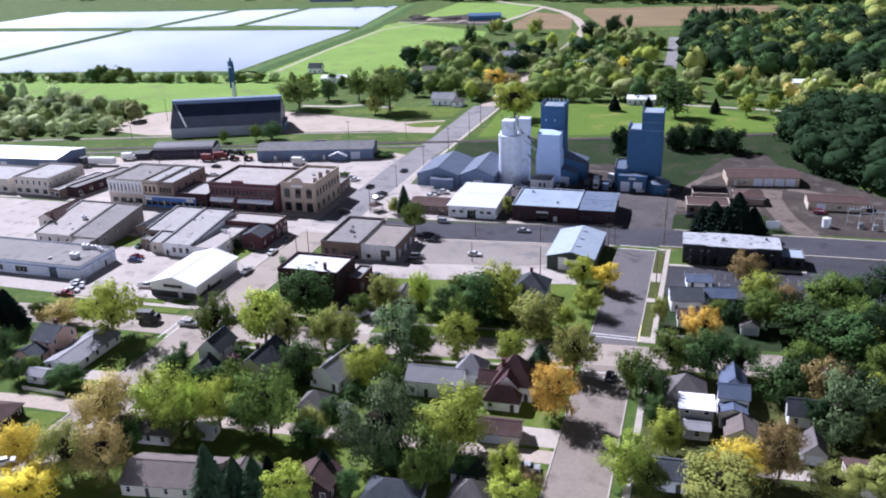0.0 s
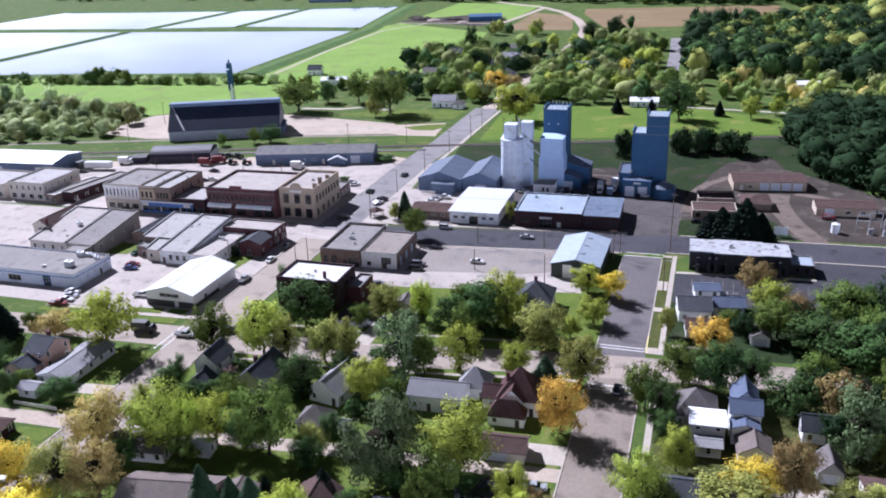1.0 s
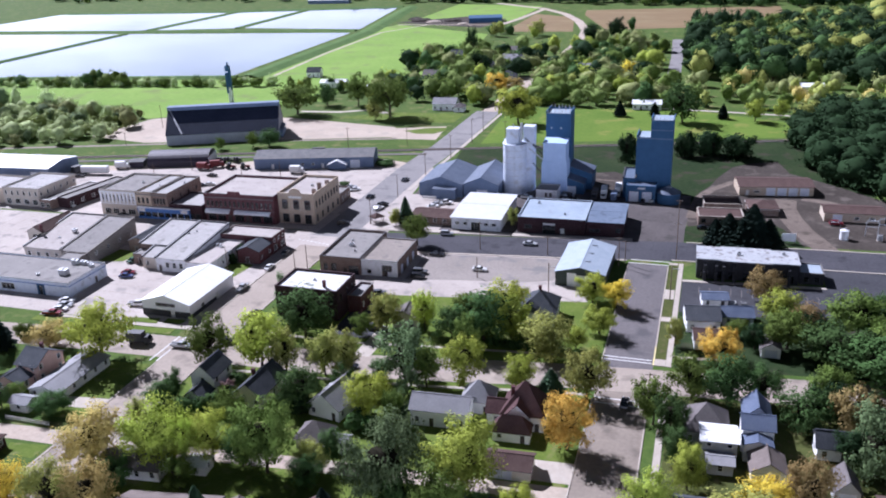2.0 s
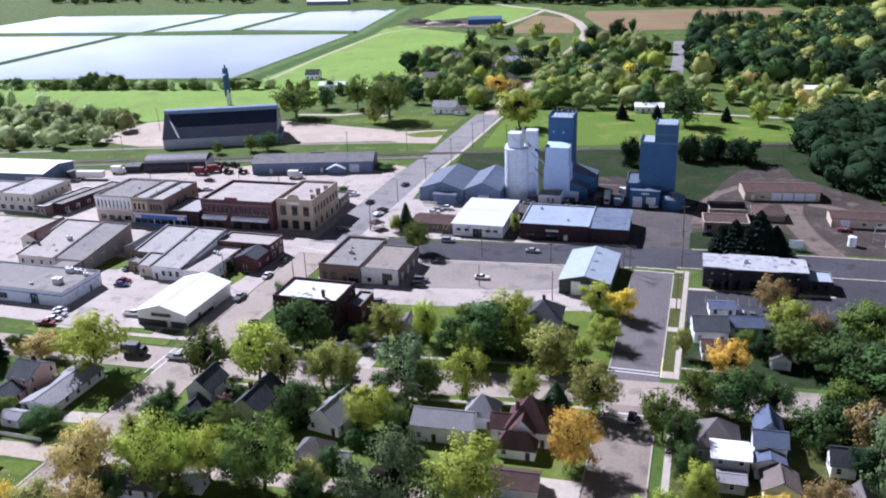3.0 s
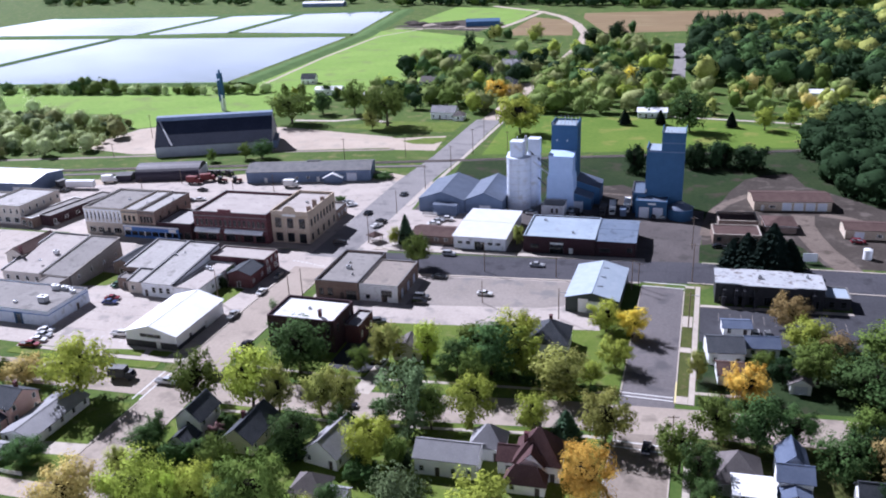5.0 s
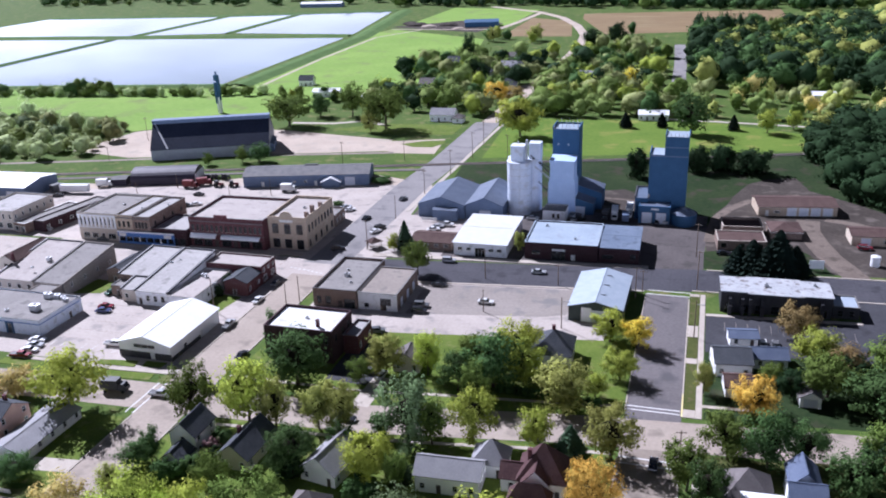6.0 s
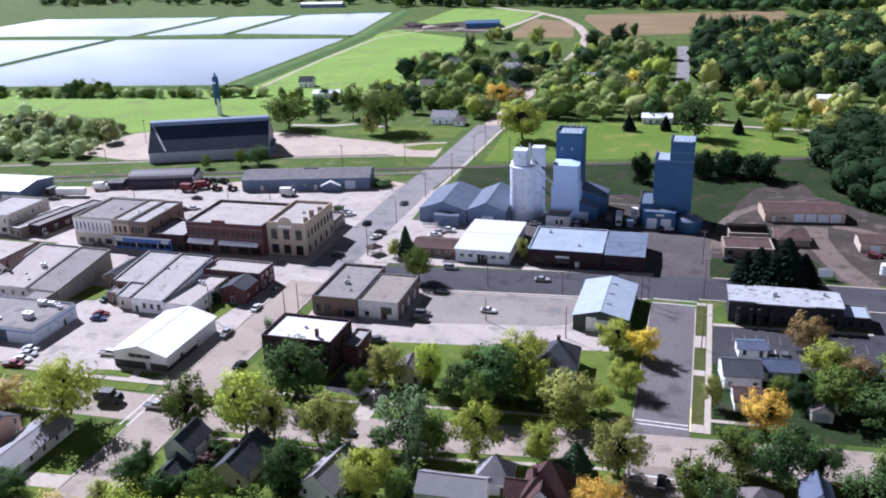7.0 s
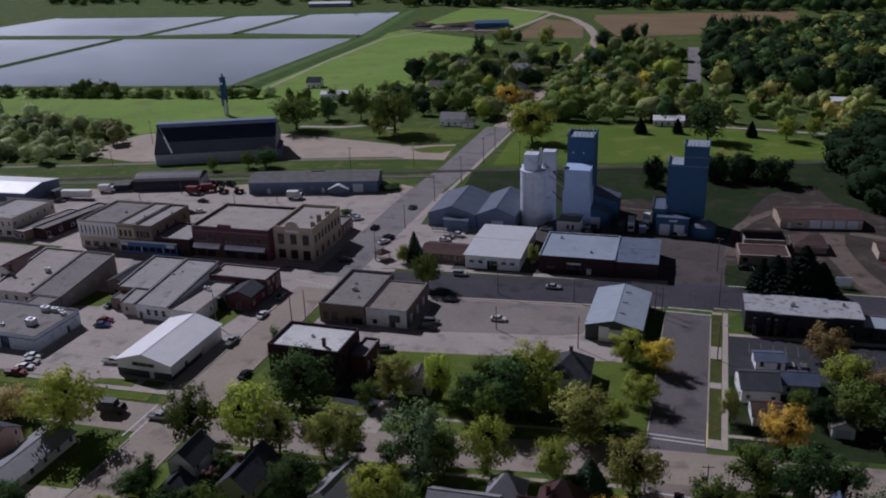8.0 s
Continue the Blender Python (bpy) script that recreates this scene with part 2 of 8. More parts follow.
PATCHY_ROOF = material("patchy_white_roofing", (0.31, 0.32, 0.34), (0.43, 0.44, 0.455), 0.25, 0.8, 0, 0.1, 6, (0.17, 0.15, 0.145), spec=0.1)
GREY_ROOF = material("grey_roofing", (0.18, 0.168, 0.16), (0.245, 0.23, 0.22), 0.15, 0.9, 0, 0.2, 12, (0.14, 0.132, 0.125))
TAN_ROOF = material("tan_roofing", (0.32, 0.285, 0.265), (0.41, 0.37, 0.345), 0.12, 0.9, 0, 0.2, 12, (0.26, 0.235, 0.22))
BROWN_ROOF = material("brown_grey_roofing", (0.20, 0.172, 0.15), (0.27, 0.235, 0.205), 0.14, 0.9, 0, 0.2, 12, (0.165, 0.145, 0.13))
SILVER_ROOF = material("silver_roofing", (0.25, 0.30, 0.36), (0.33, 0.385, 0.445), 0.15, 0.8, 0, 0.1, 12, (0.25, 0.28, 0.33), spec=0.1)
BLUE_ROOF = material("pale_blue_roofing", (0.105, 0.135, 0.19), (0.155, 0.19, 0.25), 0.15, 0.8, 0, 0.1, 12, (0.08, 0.10, 0.135), spec=0.1)
SHINGLE = ribbed("dark_shingle", (0.05, 0.055, 0.065), (0.085, 0.09, 0.10), 0.07, "Z", 0.9, 0, 0.35)
SHINGLE_BLUE = ribbed("blue_grey_shingle", (0.085, 0.105, 0.16), (0.125, 0.15, 0.21), 0.07, "Z", 0.9, 0, 0.35)
SHINGLE_GREY = ribbed("grey_shingle", (0.12, 0.107, 0.106), (0.17, 0.153, 0.15), 0.07, "Z", 0.9, 0, 0.35)
SHINGLE_WARM = ribbed("warm_grey_shingle", (0.135, 0.112, 0.102), (0.19, 0.16, 0.147), 0.07, "Z", 0.9, 0, 0.35)
SHINGLE_PALE = ribbed("pale_shingle", (0.235, 0.232, 0.245), (0.305, 0.30, 0.312), 0.07, "Z", 0.9, 0, 0.35)
SHINGLE_RED = ribbed("maroon_shingle", (0.065, 0.036, 0.038), (0.105, 0.062, 0.06), 0.07, "Z", 0.9, 0, 0.35)
SHINGLE_BROWN = ribbed("brown_shingle", (0.072, 0.046, 0.042), (0.11, 0.074, 0.066), 0.07, "Z", 0.9, 0, 0.35)
# both reds lowered and turned purple, the tint of shade put into them
BRICK_RED = bricked("red_brick", (0.086, 0.027, 0.033), (0.125, 0.042, 0.047), (0.2, 0.15, 0.15))
BRICK_DARK = bricked("dark_red_brick", (0.030, 0.012, 0.017), (0.048, 0.020, 0.026), (0.085, 0.065, 0.065))
BRICK_TAN = bricked("tan_brick", (0.42, 0.33, 0.24), (0.52, 0.42, 0.32), (0.5, 0.45, 0.38))
BRICK_CREAM = bricked("cream_brick", (0.56, 0.50, 0.43), (0.66, 0.60, 0.52), (0.55, 0.5, 0.45))
BRICK_BROWN = bricked("brown_brick", (0.18, 0.125, 0.10), (0.25, 0.175, 0.14), (0.33, 0.29, 0.25))
BRICK_GREY = bricked("grey_brown_brick", (0.20, 0.175, 0.155), (0.27, 0.24, 0.215), (0.3, 0.28, 0.26))
COPING = material("weathered_coping", (0.12, 0.115, 0.11), (0.19, 0.18, 0.175), 0.6, 0.8)
STUCCO = material("white_painted_block", (0.70, 0.71, 0.74), (0.80, 0.81, 0.84), 0.3, 0.85, 0, 0.2, 10, (0.5, 0.5, 0.5))
PALE_BLOCK = material("pale_blue_painted_block", (0.58, 0.63, 0.74), (0.68, 0.73, 0.83), 0.3, 0.85, 0, 0.2, 10, (0.46, 0.49, 0.55))
BLACK_WALL = material("black_cladding", (0.025, 0.025, 0.03), (0.045, 0.045, 0.05), 0.5, 0.7)
# elevator and silo blues strengthened; tint of shade and haze is put in
BLUE_METAL = ribbed("blue_grey_metal", (0.029, 0.083, 0.17), (0.042, 0.106, 0.21), 0.6, "X", 0.7)
BLUE_PALE = ribbed("pale_blue_metal", (0.37, 0.49, 0.72), (0.46, 0.58, 0.80), 0.6, "X", 0.6)
GREY_METAL = ribbed("grey_metal", (0.105, 0.145, 0.23), (0.15, 0.195, 0.29), 0.7, "X", 0.7)
WEATHERED_ROOF = ribbed("weathered_metal_roof", (0.12, 0.12, 0.125), (0.19, 0.185, 0.185), 0.9, "X", 0.8)
GREY_METAL_ROOF = ribbed("grey_metal_roof", (0.075, 0.095, 0.14), (0.112, 0.137, 0.19), 0.7, "Y", 0.7)
SILO_WHITE = material("silo_concrete", (0.53, 0.58, 0.68), (0.66, 0.70, 0.79), 0.12, 0.8, 0, 0.1, 8, (0.46, 0.47, 0.5))
MACHINE_RED = material("machine_red", (0.13, 0.022, 0.024), (0.18, 0.035, 0.035), 0.8, 0.5)
PALE_METAL = ribbed("pale_grey_metal", (0.26, 0.27, 0.31), (0.34, 0.35, 0.39), 0.7, "X", 0.7)
TARP = material("dark_tarp", (0.016, 0.020, 0.036), (0.026, 0.032, 0.052), 0.1, 0.8, 0, 0.2, 10, spec=0.1)
BARN_RED = ribbed("dark_red_metal", (0.03, 0.025, 0.04), (0.046, 0.038, 0.056), 0.6, "X", 0.6)
GREEN_DARK = ribbed("dark_green_metal", (0.03, 0.045, 0.04), (0.045, 0.06, 0.055), 0.5, "X", 0.5)
BLUE_SIGN = material("blue_awning", (0.07, 0.16, 0.42), (0.095, 0.21, 0.50), 0.5, 0.7)
AWNING = material("white_awning", (0.72, 0.74, 0.78), (0.82, 0.84, 0.87), 0.6, 0.7)
TRIM = material("white_trim", (0.65, 0.65, 0.64), (0.76, 0.76, 0.75), 1.0, 0.6)
DARK_TRIM = material("dark_trim", (0.04, 0.04, 0.045), (0.07, 0.07, 0.075), 1.0, 0.6)
STEEL = material("galvanised_steel", (0.38, 0.39, 0.41), (0.5, 0.51, 0.53), 0.8, 0.45, 0.6)
RAIL = material("rail_steel", (0.18, 0.13, 0.11), (0.28, 0.2, 0.17), 1.0, 0.5, 0.6)
WOOD = material("weathered_wood", (0.14, 0.10, 0.075), (0.2, 0.15, 0.115), 0.8, 0.9, 0, 0.2)
# near-black tone of the crown's inner mass: leaf shade put into the colour
CROWN_SHADE = material("crown_shade", (0.012, 0.011, 0.007), (0.022, 0.02, 0.012), 2.0, 0.95, 0, 0, 8, spec=0.05)
BARK = material("bark", (0.06, 0.047, 0.036), (0.10, 0.08, 0.06), 2.0, 0.95, 0, 0.5)
RUBBER = material("rubber", (0.018, 0.018, 0.018), (0.03, 0.03, 0.03), 2.0, 0.8)
ORANGE_DOOR = material("pale_overhead_door", (0.55, 0.58, 0.66), (0.64, 0.67, 0.74), 0.6, 0.6)
BROWN_DOOR = material("brown_door", (0.05, 0.04, 0.036), (0.08, 0.065, 0.058), 0.8, 0.6)

GLASS = bpy.data.materials.new("window_glass")
GLASS.use_nodes = True
g = GLASS.node_tree.nodes["Principled BSDF"]
g.inputs["Base Color"].default_value, g.inputs["Roughness"].default_value = (0.05, 0.06, 0.07, 1), 0.04
g.inputs["Transmission Weight"].default_value = 0.6

WATER = bpy.data.materials.new("pond_water")
WATER.use_nodes = True
g = WATER.node_tree.nodes["Principled BSDF"]
g.inputs["Base Color"].default_value, g.inputs["Roughness"].default_value, g.inputs["IOR"].default_value = (0.10, 0.13, 0.15, 1), 0.03, 1.33
g.inputs["Specular IOR Level"].default_value = 0.5
nz = WATER.node_tree.nodes.new("ShaderNodeTexNoise")
nz.inputs["Scale"].default_value, nz.inputs["Detail"].default_value = 0.35, 6
bp = WATER.node_tree.nodes.new("ShaderNodeBump")
bp.inputs["Strength"].default_value, bp.inputs["Distance"].default_value = 0.15, 0.05
WATER.node_tree.links.new(nz.outputs[0], bp.inputs["Height"])
WATER.node_tree.links.new(bp.outputs[0], g.inputs["Normal"])

# deep is the dark leaf lowered further, with cloud shade put into its colour
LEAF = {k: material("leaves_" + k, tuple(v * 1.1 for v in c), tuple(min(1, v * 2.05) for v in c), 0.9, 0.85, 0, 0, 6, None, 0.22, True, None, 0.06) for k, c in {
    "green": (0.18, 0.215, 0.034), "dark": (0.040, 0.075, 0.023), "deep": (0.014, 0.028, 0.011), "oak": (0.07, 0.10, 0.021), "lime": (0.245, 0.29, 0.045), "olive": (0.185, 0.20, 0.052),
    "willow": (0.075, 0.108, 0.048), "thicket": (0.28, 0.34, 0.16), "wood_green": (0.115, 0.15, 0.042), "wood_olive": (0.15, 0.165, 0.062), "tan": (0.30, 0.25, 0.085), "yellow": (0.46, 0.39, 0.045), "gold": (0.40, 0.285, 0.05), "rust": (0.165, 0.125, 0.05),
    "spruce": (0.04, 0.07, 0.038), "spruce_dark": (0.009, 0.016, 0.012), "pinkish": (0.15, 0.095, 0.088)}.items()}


# ---- mesh helpers ----
def part(name, bm, mat, parent=None, label=""):
    me = bpy.data.meshes.new(name)
    bm.to_mesh(me)
    bm.free()
    me.materials.append(mat)
    ob = new(name, me)
    ob.parent = parent
    if label:
        ob["label"] = label
    return ob


def root(name, label, category, x, y, z=0.0, yaw=0.0, group=""):
    e = new(name)
    e.empty_display_size = 0.5
    e.matrix_basis = pose(x, y, z, 0, 0, yaw)
    return tagged(e, label, category, group)


def box(bm, x0, y0, z0, x1, y1, z1):
    v = [bm.verts.new(p) for p in ((x0, y0, z0), (x1, y0, z0), (x1, y1, z0), (x0, y1, z0), (x0, y0, z1), (x1, y0, z1), (x1, y1, z1), (x0, y1, z1))]
    for f in ((3, 2, 1, 0), (4, 5, 6, 7), (0, 1, 5, 4), (1, 2, 6, 5), (2, 3, 7, 6), (3, 0, 4, 7)):
        bm.faces.new([v[i] for i in f])
    return bm


def boxes(*rows):
    bm = bmesh.new()
    for r in rows:
        box(bm, *r)
    return bm


def prism(pts, z0, z1):
    bm = bmesh.new()
    lo = [bm.verts.new((x, y, z0)) for x, y in pts]
    hi = [bm.verts.new((x, y, z1)) for x, y in pts]
    bm.faces.new(hi), bm.faces.new(lo[::-1])
    n = len(pts)
    for i in range(n):
        bm.faces.new((lo[i], lo[(i + 1) % n], hi[(i + 1) % n], hi[i]))
    bmesh.ops.recalc_face_normals(bm, faces=bm.faces)
    return bm


def tube(r0, r1, z0, z1, seg=12, x=0.0, y=0.0, bm=None, cap=True):
    bm = bm or bmesh.new()
    rings = [[bm.verts.new((x + r * math.cos(2 * math.pi * i / seg), y + r * math.sin(2 * math.pi * i / seg), z)) for i in range(seg)] for r, z in ((r0, z0), (r1, z1))]
    for i in range(seg):
        bm.faces.new((rings[0][i], rings[0][(i + 1) % seg], rings[1][(i + 1) % seg], rings[1][i]))
    if cap:
        bm.faces.new(rings[1]), bm.faces.new(rings[0][::-1])
    return bm


def facade(bm, p, q, z0, z1, holes, depth=0.18):
    """A wall from p to q with openings (u, z, width, height, ...) and their reveals; outside is to the right of p to q."""
    p, q = Vector((*p, 0)), Vector((*q, 0))
    u = (q - p).normalized()
    inn = Vector((-u.y, u.x, 0))
    length = (q - p).length
    us = sorted({0.0, length, *[h[0] for h in holes], *[h[0] + h[2] for h in holes]})
    zs = sorted({z0, z1, *[h[1] for h in holes], *[h[1] + h[3] for h in holes]})
    at = {}

    def vert(a, z, d=0.0):
        k = (round(a, 4), round(z, 4), d)
        if k not in at:
            at[k] = bm.verts.new(p + u * a + inn * d + Vector((0, 0, z)))
        return at[k]
    for a, b in zip(us, us[1:]):
        for c, d in zip(zs, zs[1:]):
            m, k = (a + b) / 2, (c + d) / 2
            if not any(h[0] < m < h[0] + h[2] and h[1] < k < h[1] + h[3] for h in holes):
                bm.faces.new((vert(a, c), vert(b, c), vert(b, d), vert(a, d)))
    for h in holes:
        a, b, c, d = h[0], h[0] + h[2], h[1], h[1] + h[3]
        for (a0, c0), (a1, c1) in (((a, c), (b, c)), ((b, c), (b, d)), ((b, d), (a, d)), ((a, d), (a, c))):
            vs = [bm.verts.new(p + u * aa + inn * dd + Vector((0, 0, zz))) for aa, zz, dd in ((a0, c0, 0), (a1, c1, 0), (a1, c1, depth), (a0, c0, depth))]
            bm.faces.new(vs)


def row(length, n, w, h, z, kind="win", m0=1.2, m1=None):
    """n openings spread evenly along a wall."""
    m1 = m0 if m1 is None else m1
    step = (length - m0 - m1 - w) / max(1, n - 1) if n > 1 else 0
    start = m0 if n > 1 else (length - w) / 2
    return [(start + i * step, z, w, h, kind) for i in range(n)]


def fill(parent, p, q, hole, trim):
    """The window or door in one opening: pane or leaf, with its frame."""
    u0, z0, w, h, kind = hole
    p, q = Vector((*p, 0)), Vector((*q, 0))
    d = q - p
    ang = math.degrees(math.atan2(d.y, d.x))
    at = p + d.normalized() * u0
    m = pose(at.x, at.y, z0, 0, 0, ang)
    f = 0.09
    if kind in ("win", "shop"):
        pane = part("window", boxes((0, 0.12, 0, w, 0.15, h)), GLASS, parent)
        pane.matrix_basis = m
        bars = [(-f, -0.05, -f, w + f, 0.1, 0.0), (-f, -0.05, h, w + f, 0.1, h + f), (-f, -0.05, 0, 0.02, 0.1, h), (w - 0.02, -0.05, 0, w + f, 0.1, h)]
        bars += [(0.02, 0.06, h / 2 - 0.03, w - 0.02, 0.11, h / 2 + 0.03)] if kind == "win" else [(w * i / 3 - 0.03, 0.06, 0, w * i / 3 + 0.03, 0.11, h) for i in (1, 2)]
        part("frame", boxes(*bars), trim, pane)
    elif kind == "garage":
        leafd = part("garage_door", boxes(*[(0.02, 0.1, h * i / 4 + 0.01, w - 0.02, 0.15, h * (i + 1) / 4 - 0.02) for i in range(4)]), ORANGE_DOOR, parent, "pale overhead door with four panels")
        leafd.matrix_basis = m
        part("frame", boxes((-f, -0.04, h, w + f, 0.1, h + f), (-f, -0.04, 0, 0.0, 0.1, h), (w, -0.04, 0, w + f, 0.1, h), (0, 0.16, 0, w, 0.18, h)), trim, leafd)
    else:
        leafd = part("door", boxes((0, 0.1, 0, w, 0.16, h), (w * 0.15, 0.08, h * 0.5, w * 0.85, 0.1, h * 0.9), (w * 0.15, 0.08, h * 0.08, w * 0.85, 0.1, h * 0.42)), BROWN_DOOR if kind == "door" else TRIM, parent)
        leafd.matrix_basis = m
        part("frame", boxes((-f, -0.05, h, w + f, 0.1, h + f), (-f, -0.05, 0, 0.0, 0.1, h), (w, -0.05, 0, w + f, 0.1, h)), trim, leafd)


def slope(pts, thick):
    """A roof slab from the corners of its top, thickened downward."""
    bm = bmesh.new()
    hi = [bm.verts.new(p) for p in pts]
    lo = [bm.verts.new((p[0], p[1], p[2] - thick)) for p in pts]
    n = len(pts)
    bm.faces.new(hi), bm.faces.new(lo[::-1])
    for i in range(n):
        bm.faces.new((lo[i], lo[(i + 1) % n], hi[(i + 1) % n], hi[i]))
    bmesh.ops.recalc_face_normals(bm, faces=bm.faces)
    return bm


def building(name, label, category, x0, y0, x1, y1, h, wall, roof_mat, roof="flat", rise=2.0, yaw=0.0, S=(), E=(), N=(), W=(), parapet=0.5, over=0.4, trim=TRIM, coping=None, chimney=None, group=""):
    """A house or hall on the rectangle x0..x1, y0..y1: walls with openings, windows and doors, and a flat, gable or hip roof."""
    w, d = x1 - x0, y1 - y0
    r = root(name, label, category, (x0 + x1) / 2, (y0 + y1) / 2, 0, yaw, group)
    a, b = w / 2, d / 2
    sides = (((-a, -b), (a, -b), S), ((a, -b), (a, b), E), ((a, b), (-a, b), N), ((-a, b), (-a, -b), W))
    bm = bmesh.new()
    for p, q, holes in sides:
        facade(bm, p, q, 0, h, holes)
    if roof == "gable_y":      # ridge along y, gables to south and north
        for y, s in ((-b, 1), (b, -1)):
            bm.faces.new([bm.verts.new(v) for v in ((-a * s, y, h), (a * s, y, h), (0, y, h + rise))])
    if roof == "shed_y":       # low eave to south, high to north
        bm.faces.new([bm.verts.new(v) for v in ((a, b, h), (-a, b, h), (-a, b, h + rise), (a, b, h + rise))])
        bm.faces.new([bm.verts.new(v) for v in ((a, -b, h), (a, b, h), (a, b, h + rise))])
        bm.faces.new([bm.verts.new(v) for v in ((-a, b, h), (-a, -b, h), (-a, b, h + rise))])
    if roof == "gable_x":
        for x, s in ((a, 1), (-a, -1)):
            bm.faces.new([bm.verts.new(v) for v in ((x, -b * s, h), (x, b * s, h), (x, 0, h + rise))])
    if roof == "flat":
        t, z = 0.3, h - parapet
        for p0, p1 in (((-a, -b), (a, -b)), ((a, -b), (a, b)), ((a, b), (-a, b)), ((-a, b), (-a, -b))):
            i0, i1 = [(math.copysign(a - t, p[0]), math.copysign(b - t, p[1])) for p in (p0, p1)]
            bm.faces.new([bm.verts.new(v) for v in ((*p0, h), (*p1, h), (*i1, h), (*i0, h))])
            bm.faces.new([bm.verts.new(v) for v in ((*i0, h), (*i1, h), (*i1, z - 0.1), (*i0, z - 0.1))])
    bmesh.ops.remove_doubles(bm, verts=bm.verts, dist=0.0005)
    part("wall", bm, wall, r)
    if roof == "flat":
        t = 0.3
        part("roof", boxes((-a + t, -b + t, h - parapet - 0.2, a - t, b - t, h - parapet)), roof_mat, r)
        part("coping", boxes((-a - 0.06, -b - 0.06, h, a + 0.06, -b + 0.34, h + 0.08), (-a - 0.06, b - 0.34, h, a + 0.06, b + 0.06, h + 0.08), (-a - 0.06, -b + 0.34, h, -a + 0.34, b - 0.34, h + 0.08), (a - 0.34, -b + 0.34, h, a + 0.06, b - 0.34, h + 0.08)), coping or COPING, r)
    elif roof == "shed_y":
        part("roof", slope([(-a + 0.25, -b - 0.2, h + 0.05), (a - 0.25, -b - 0.2, h + 0.05), (a - 0.25, b - 0.25, h + rise), (-a + 0.25, b - 0.25, h + rise)], 0.14), roof_mat, r)
        for sx in (-1, 1):
            part("parapet", slope([(sx * a - 0.3, -b - 0.2, h + 0.45), (sx * a + 0.3, -b - 0.2, h + 0.45), (sx * a + 0.3, b + 0.1, h + rise + 0.45), (sx * a - 0.3, b + 0.1, h + rise + 0.45)], 0.6), coping or trim, r)
        part("parapet", boxes((-a + 0.3, b - 0.25, h + rise - 0.1, a - 0.3, b + 0.1, h + rise + 0.45)), coping or trim, r)
    elif roof == "hip":
        o = over
        k = min(a, b)
        dz = rise * o / k
        rx, ry = max(0.01, a - k), max(0.01, b - k)
        A, B, z = a + o, b + o, h - dz + 0.1
        t = h + rise + 0.1
        for pts in (((-A, -B, z), (A, -B, z), (rx, -ry, t), (-rx, -ry, t)), ((A, -B, z), (A, B, z), (rx, ry, t), (rx, -ry, t)), ((A, B, z), (-A, B, z), (-rx, ry, t), (rx, ry, t)), ((-A, B, z), (-A, -B, z), (-rx, -ry, t), (-rx, ry, t))):
            part("roof", slope(pts, 0.14), roof_mat, r)
        part("fascia", boxes((-A, -B, z - 0.3, A, -B + 0.05, z - 0.14), (-A, B - 0.05, z - 0.3, A, B, z - 0.14), (-A, -B + 0.05, z - 0.3, -A + 0.05, B - 0.05, z - 0.14), (A - 0.05, -B + 0.05, z - 0.3, A, B - 0.05, z - 0.14)), trim, r)
    else:
        o = over
        if roof == "gable_y":
            dz = rise * o / a
            pts = [((-a - o, -b - o, h - dz + 0.1), (-a - o, b + o, h - dz + 0.1), (0, b + o, h + rise + 0.1), (0, -b - o, h + rise + 0.1)),
                   ((a + o, -b - o, h - dz + 0.1), (a + o, b + o, h - dz + 0.1), (0, b + o, h + rise + 0.1), (0, -b - o, h + rise + 0.1))]
            ridge = (-0.12, -b - o, h + rise + 0.08, 0.12, b + o, h + rise + 0.16)
        else:
            dz = rise * o / b
            pts = [((-a - o, -b - o, h - dz + 0.1), (a + o, -b - o, h - dz + 0.1), (a + o, 0, h + rise + 0.1), (-a - o, 0, h + rise + 0.1)),
                   ((-a - o, b + o, h - dz + 0.1), (a + o, b + o, h - dz + 0.1), (a + o, 0, h + rise + 0.1), (-a - o, 0, h + rise + 0.1))]
            ridge = (-a - o, -0.12, h + rise + 0.08, a + o, 0.12, h + rise + 0.16)
        for q in pts:
            part("roof", slope(q, 0.16), roof_mat, r)
        part("ridge_cap", boxes(ridge), roof_mat, r)
    for p, q, holes in sides:
        for hole in holes:
            fill(r, p, q, hole, trim)
    if chimney:
        cx, cy, top = chimney
        part("chimney", boxes((cx - 0.4, cy - 0.35, h - 0.5, cx + 0.4, cy + 0.35, top), (cx - 0.48, cy - 0.43, top, cx + 0.48, cy + 0.43, top + 0.15)), BRICK_RED, r, "red brick chimney")
    return r


def strip(name, label, mat, pts, width, z0, z1, kind="structure", category="road"):
    """A flat band of one width along a line of points."""
    bm = bmesh.new()
    pts = [Vector(p) for p in pts]
    left, right = [], []
    for i, p in enumerate(pts):
        d = (pts[min(i + 1, len(pts) - 1)] - pts[max(i - 1, 0)]).normalized()
        n = Vector((-d.y, d.x)) * width / 2
        left.append([bm.verts.new((*(p + n), z)) for z in (z0, z1)])
        right.append([bm.verts.new((*(p - n), z)) for z in (z0, z1)])
    for i in range(len(pts) - 1):
        bm.faces.new((left[i][1], right[i][1], right[i + 1][1], left[i + 1][1]))
        bm.faces.new((left[i][0], left[i][1], left[i + 1][1], left[i + 1][0]))
        bm.faces.new((right[i][1], right[i][0], right[i + 1][0], right[i + 1][1]))
    for e in (0, -1):
        bm.faces.new((left[e][0], right[e][0], right[e][1], left[e][1]))
    bmesh.ops.recalc_face_normals(bm, faces=bm.faces)
    return tagged(part(name, bm, mat), label, category, "", kind)


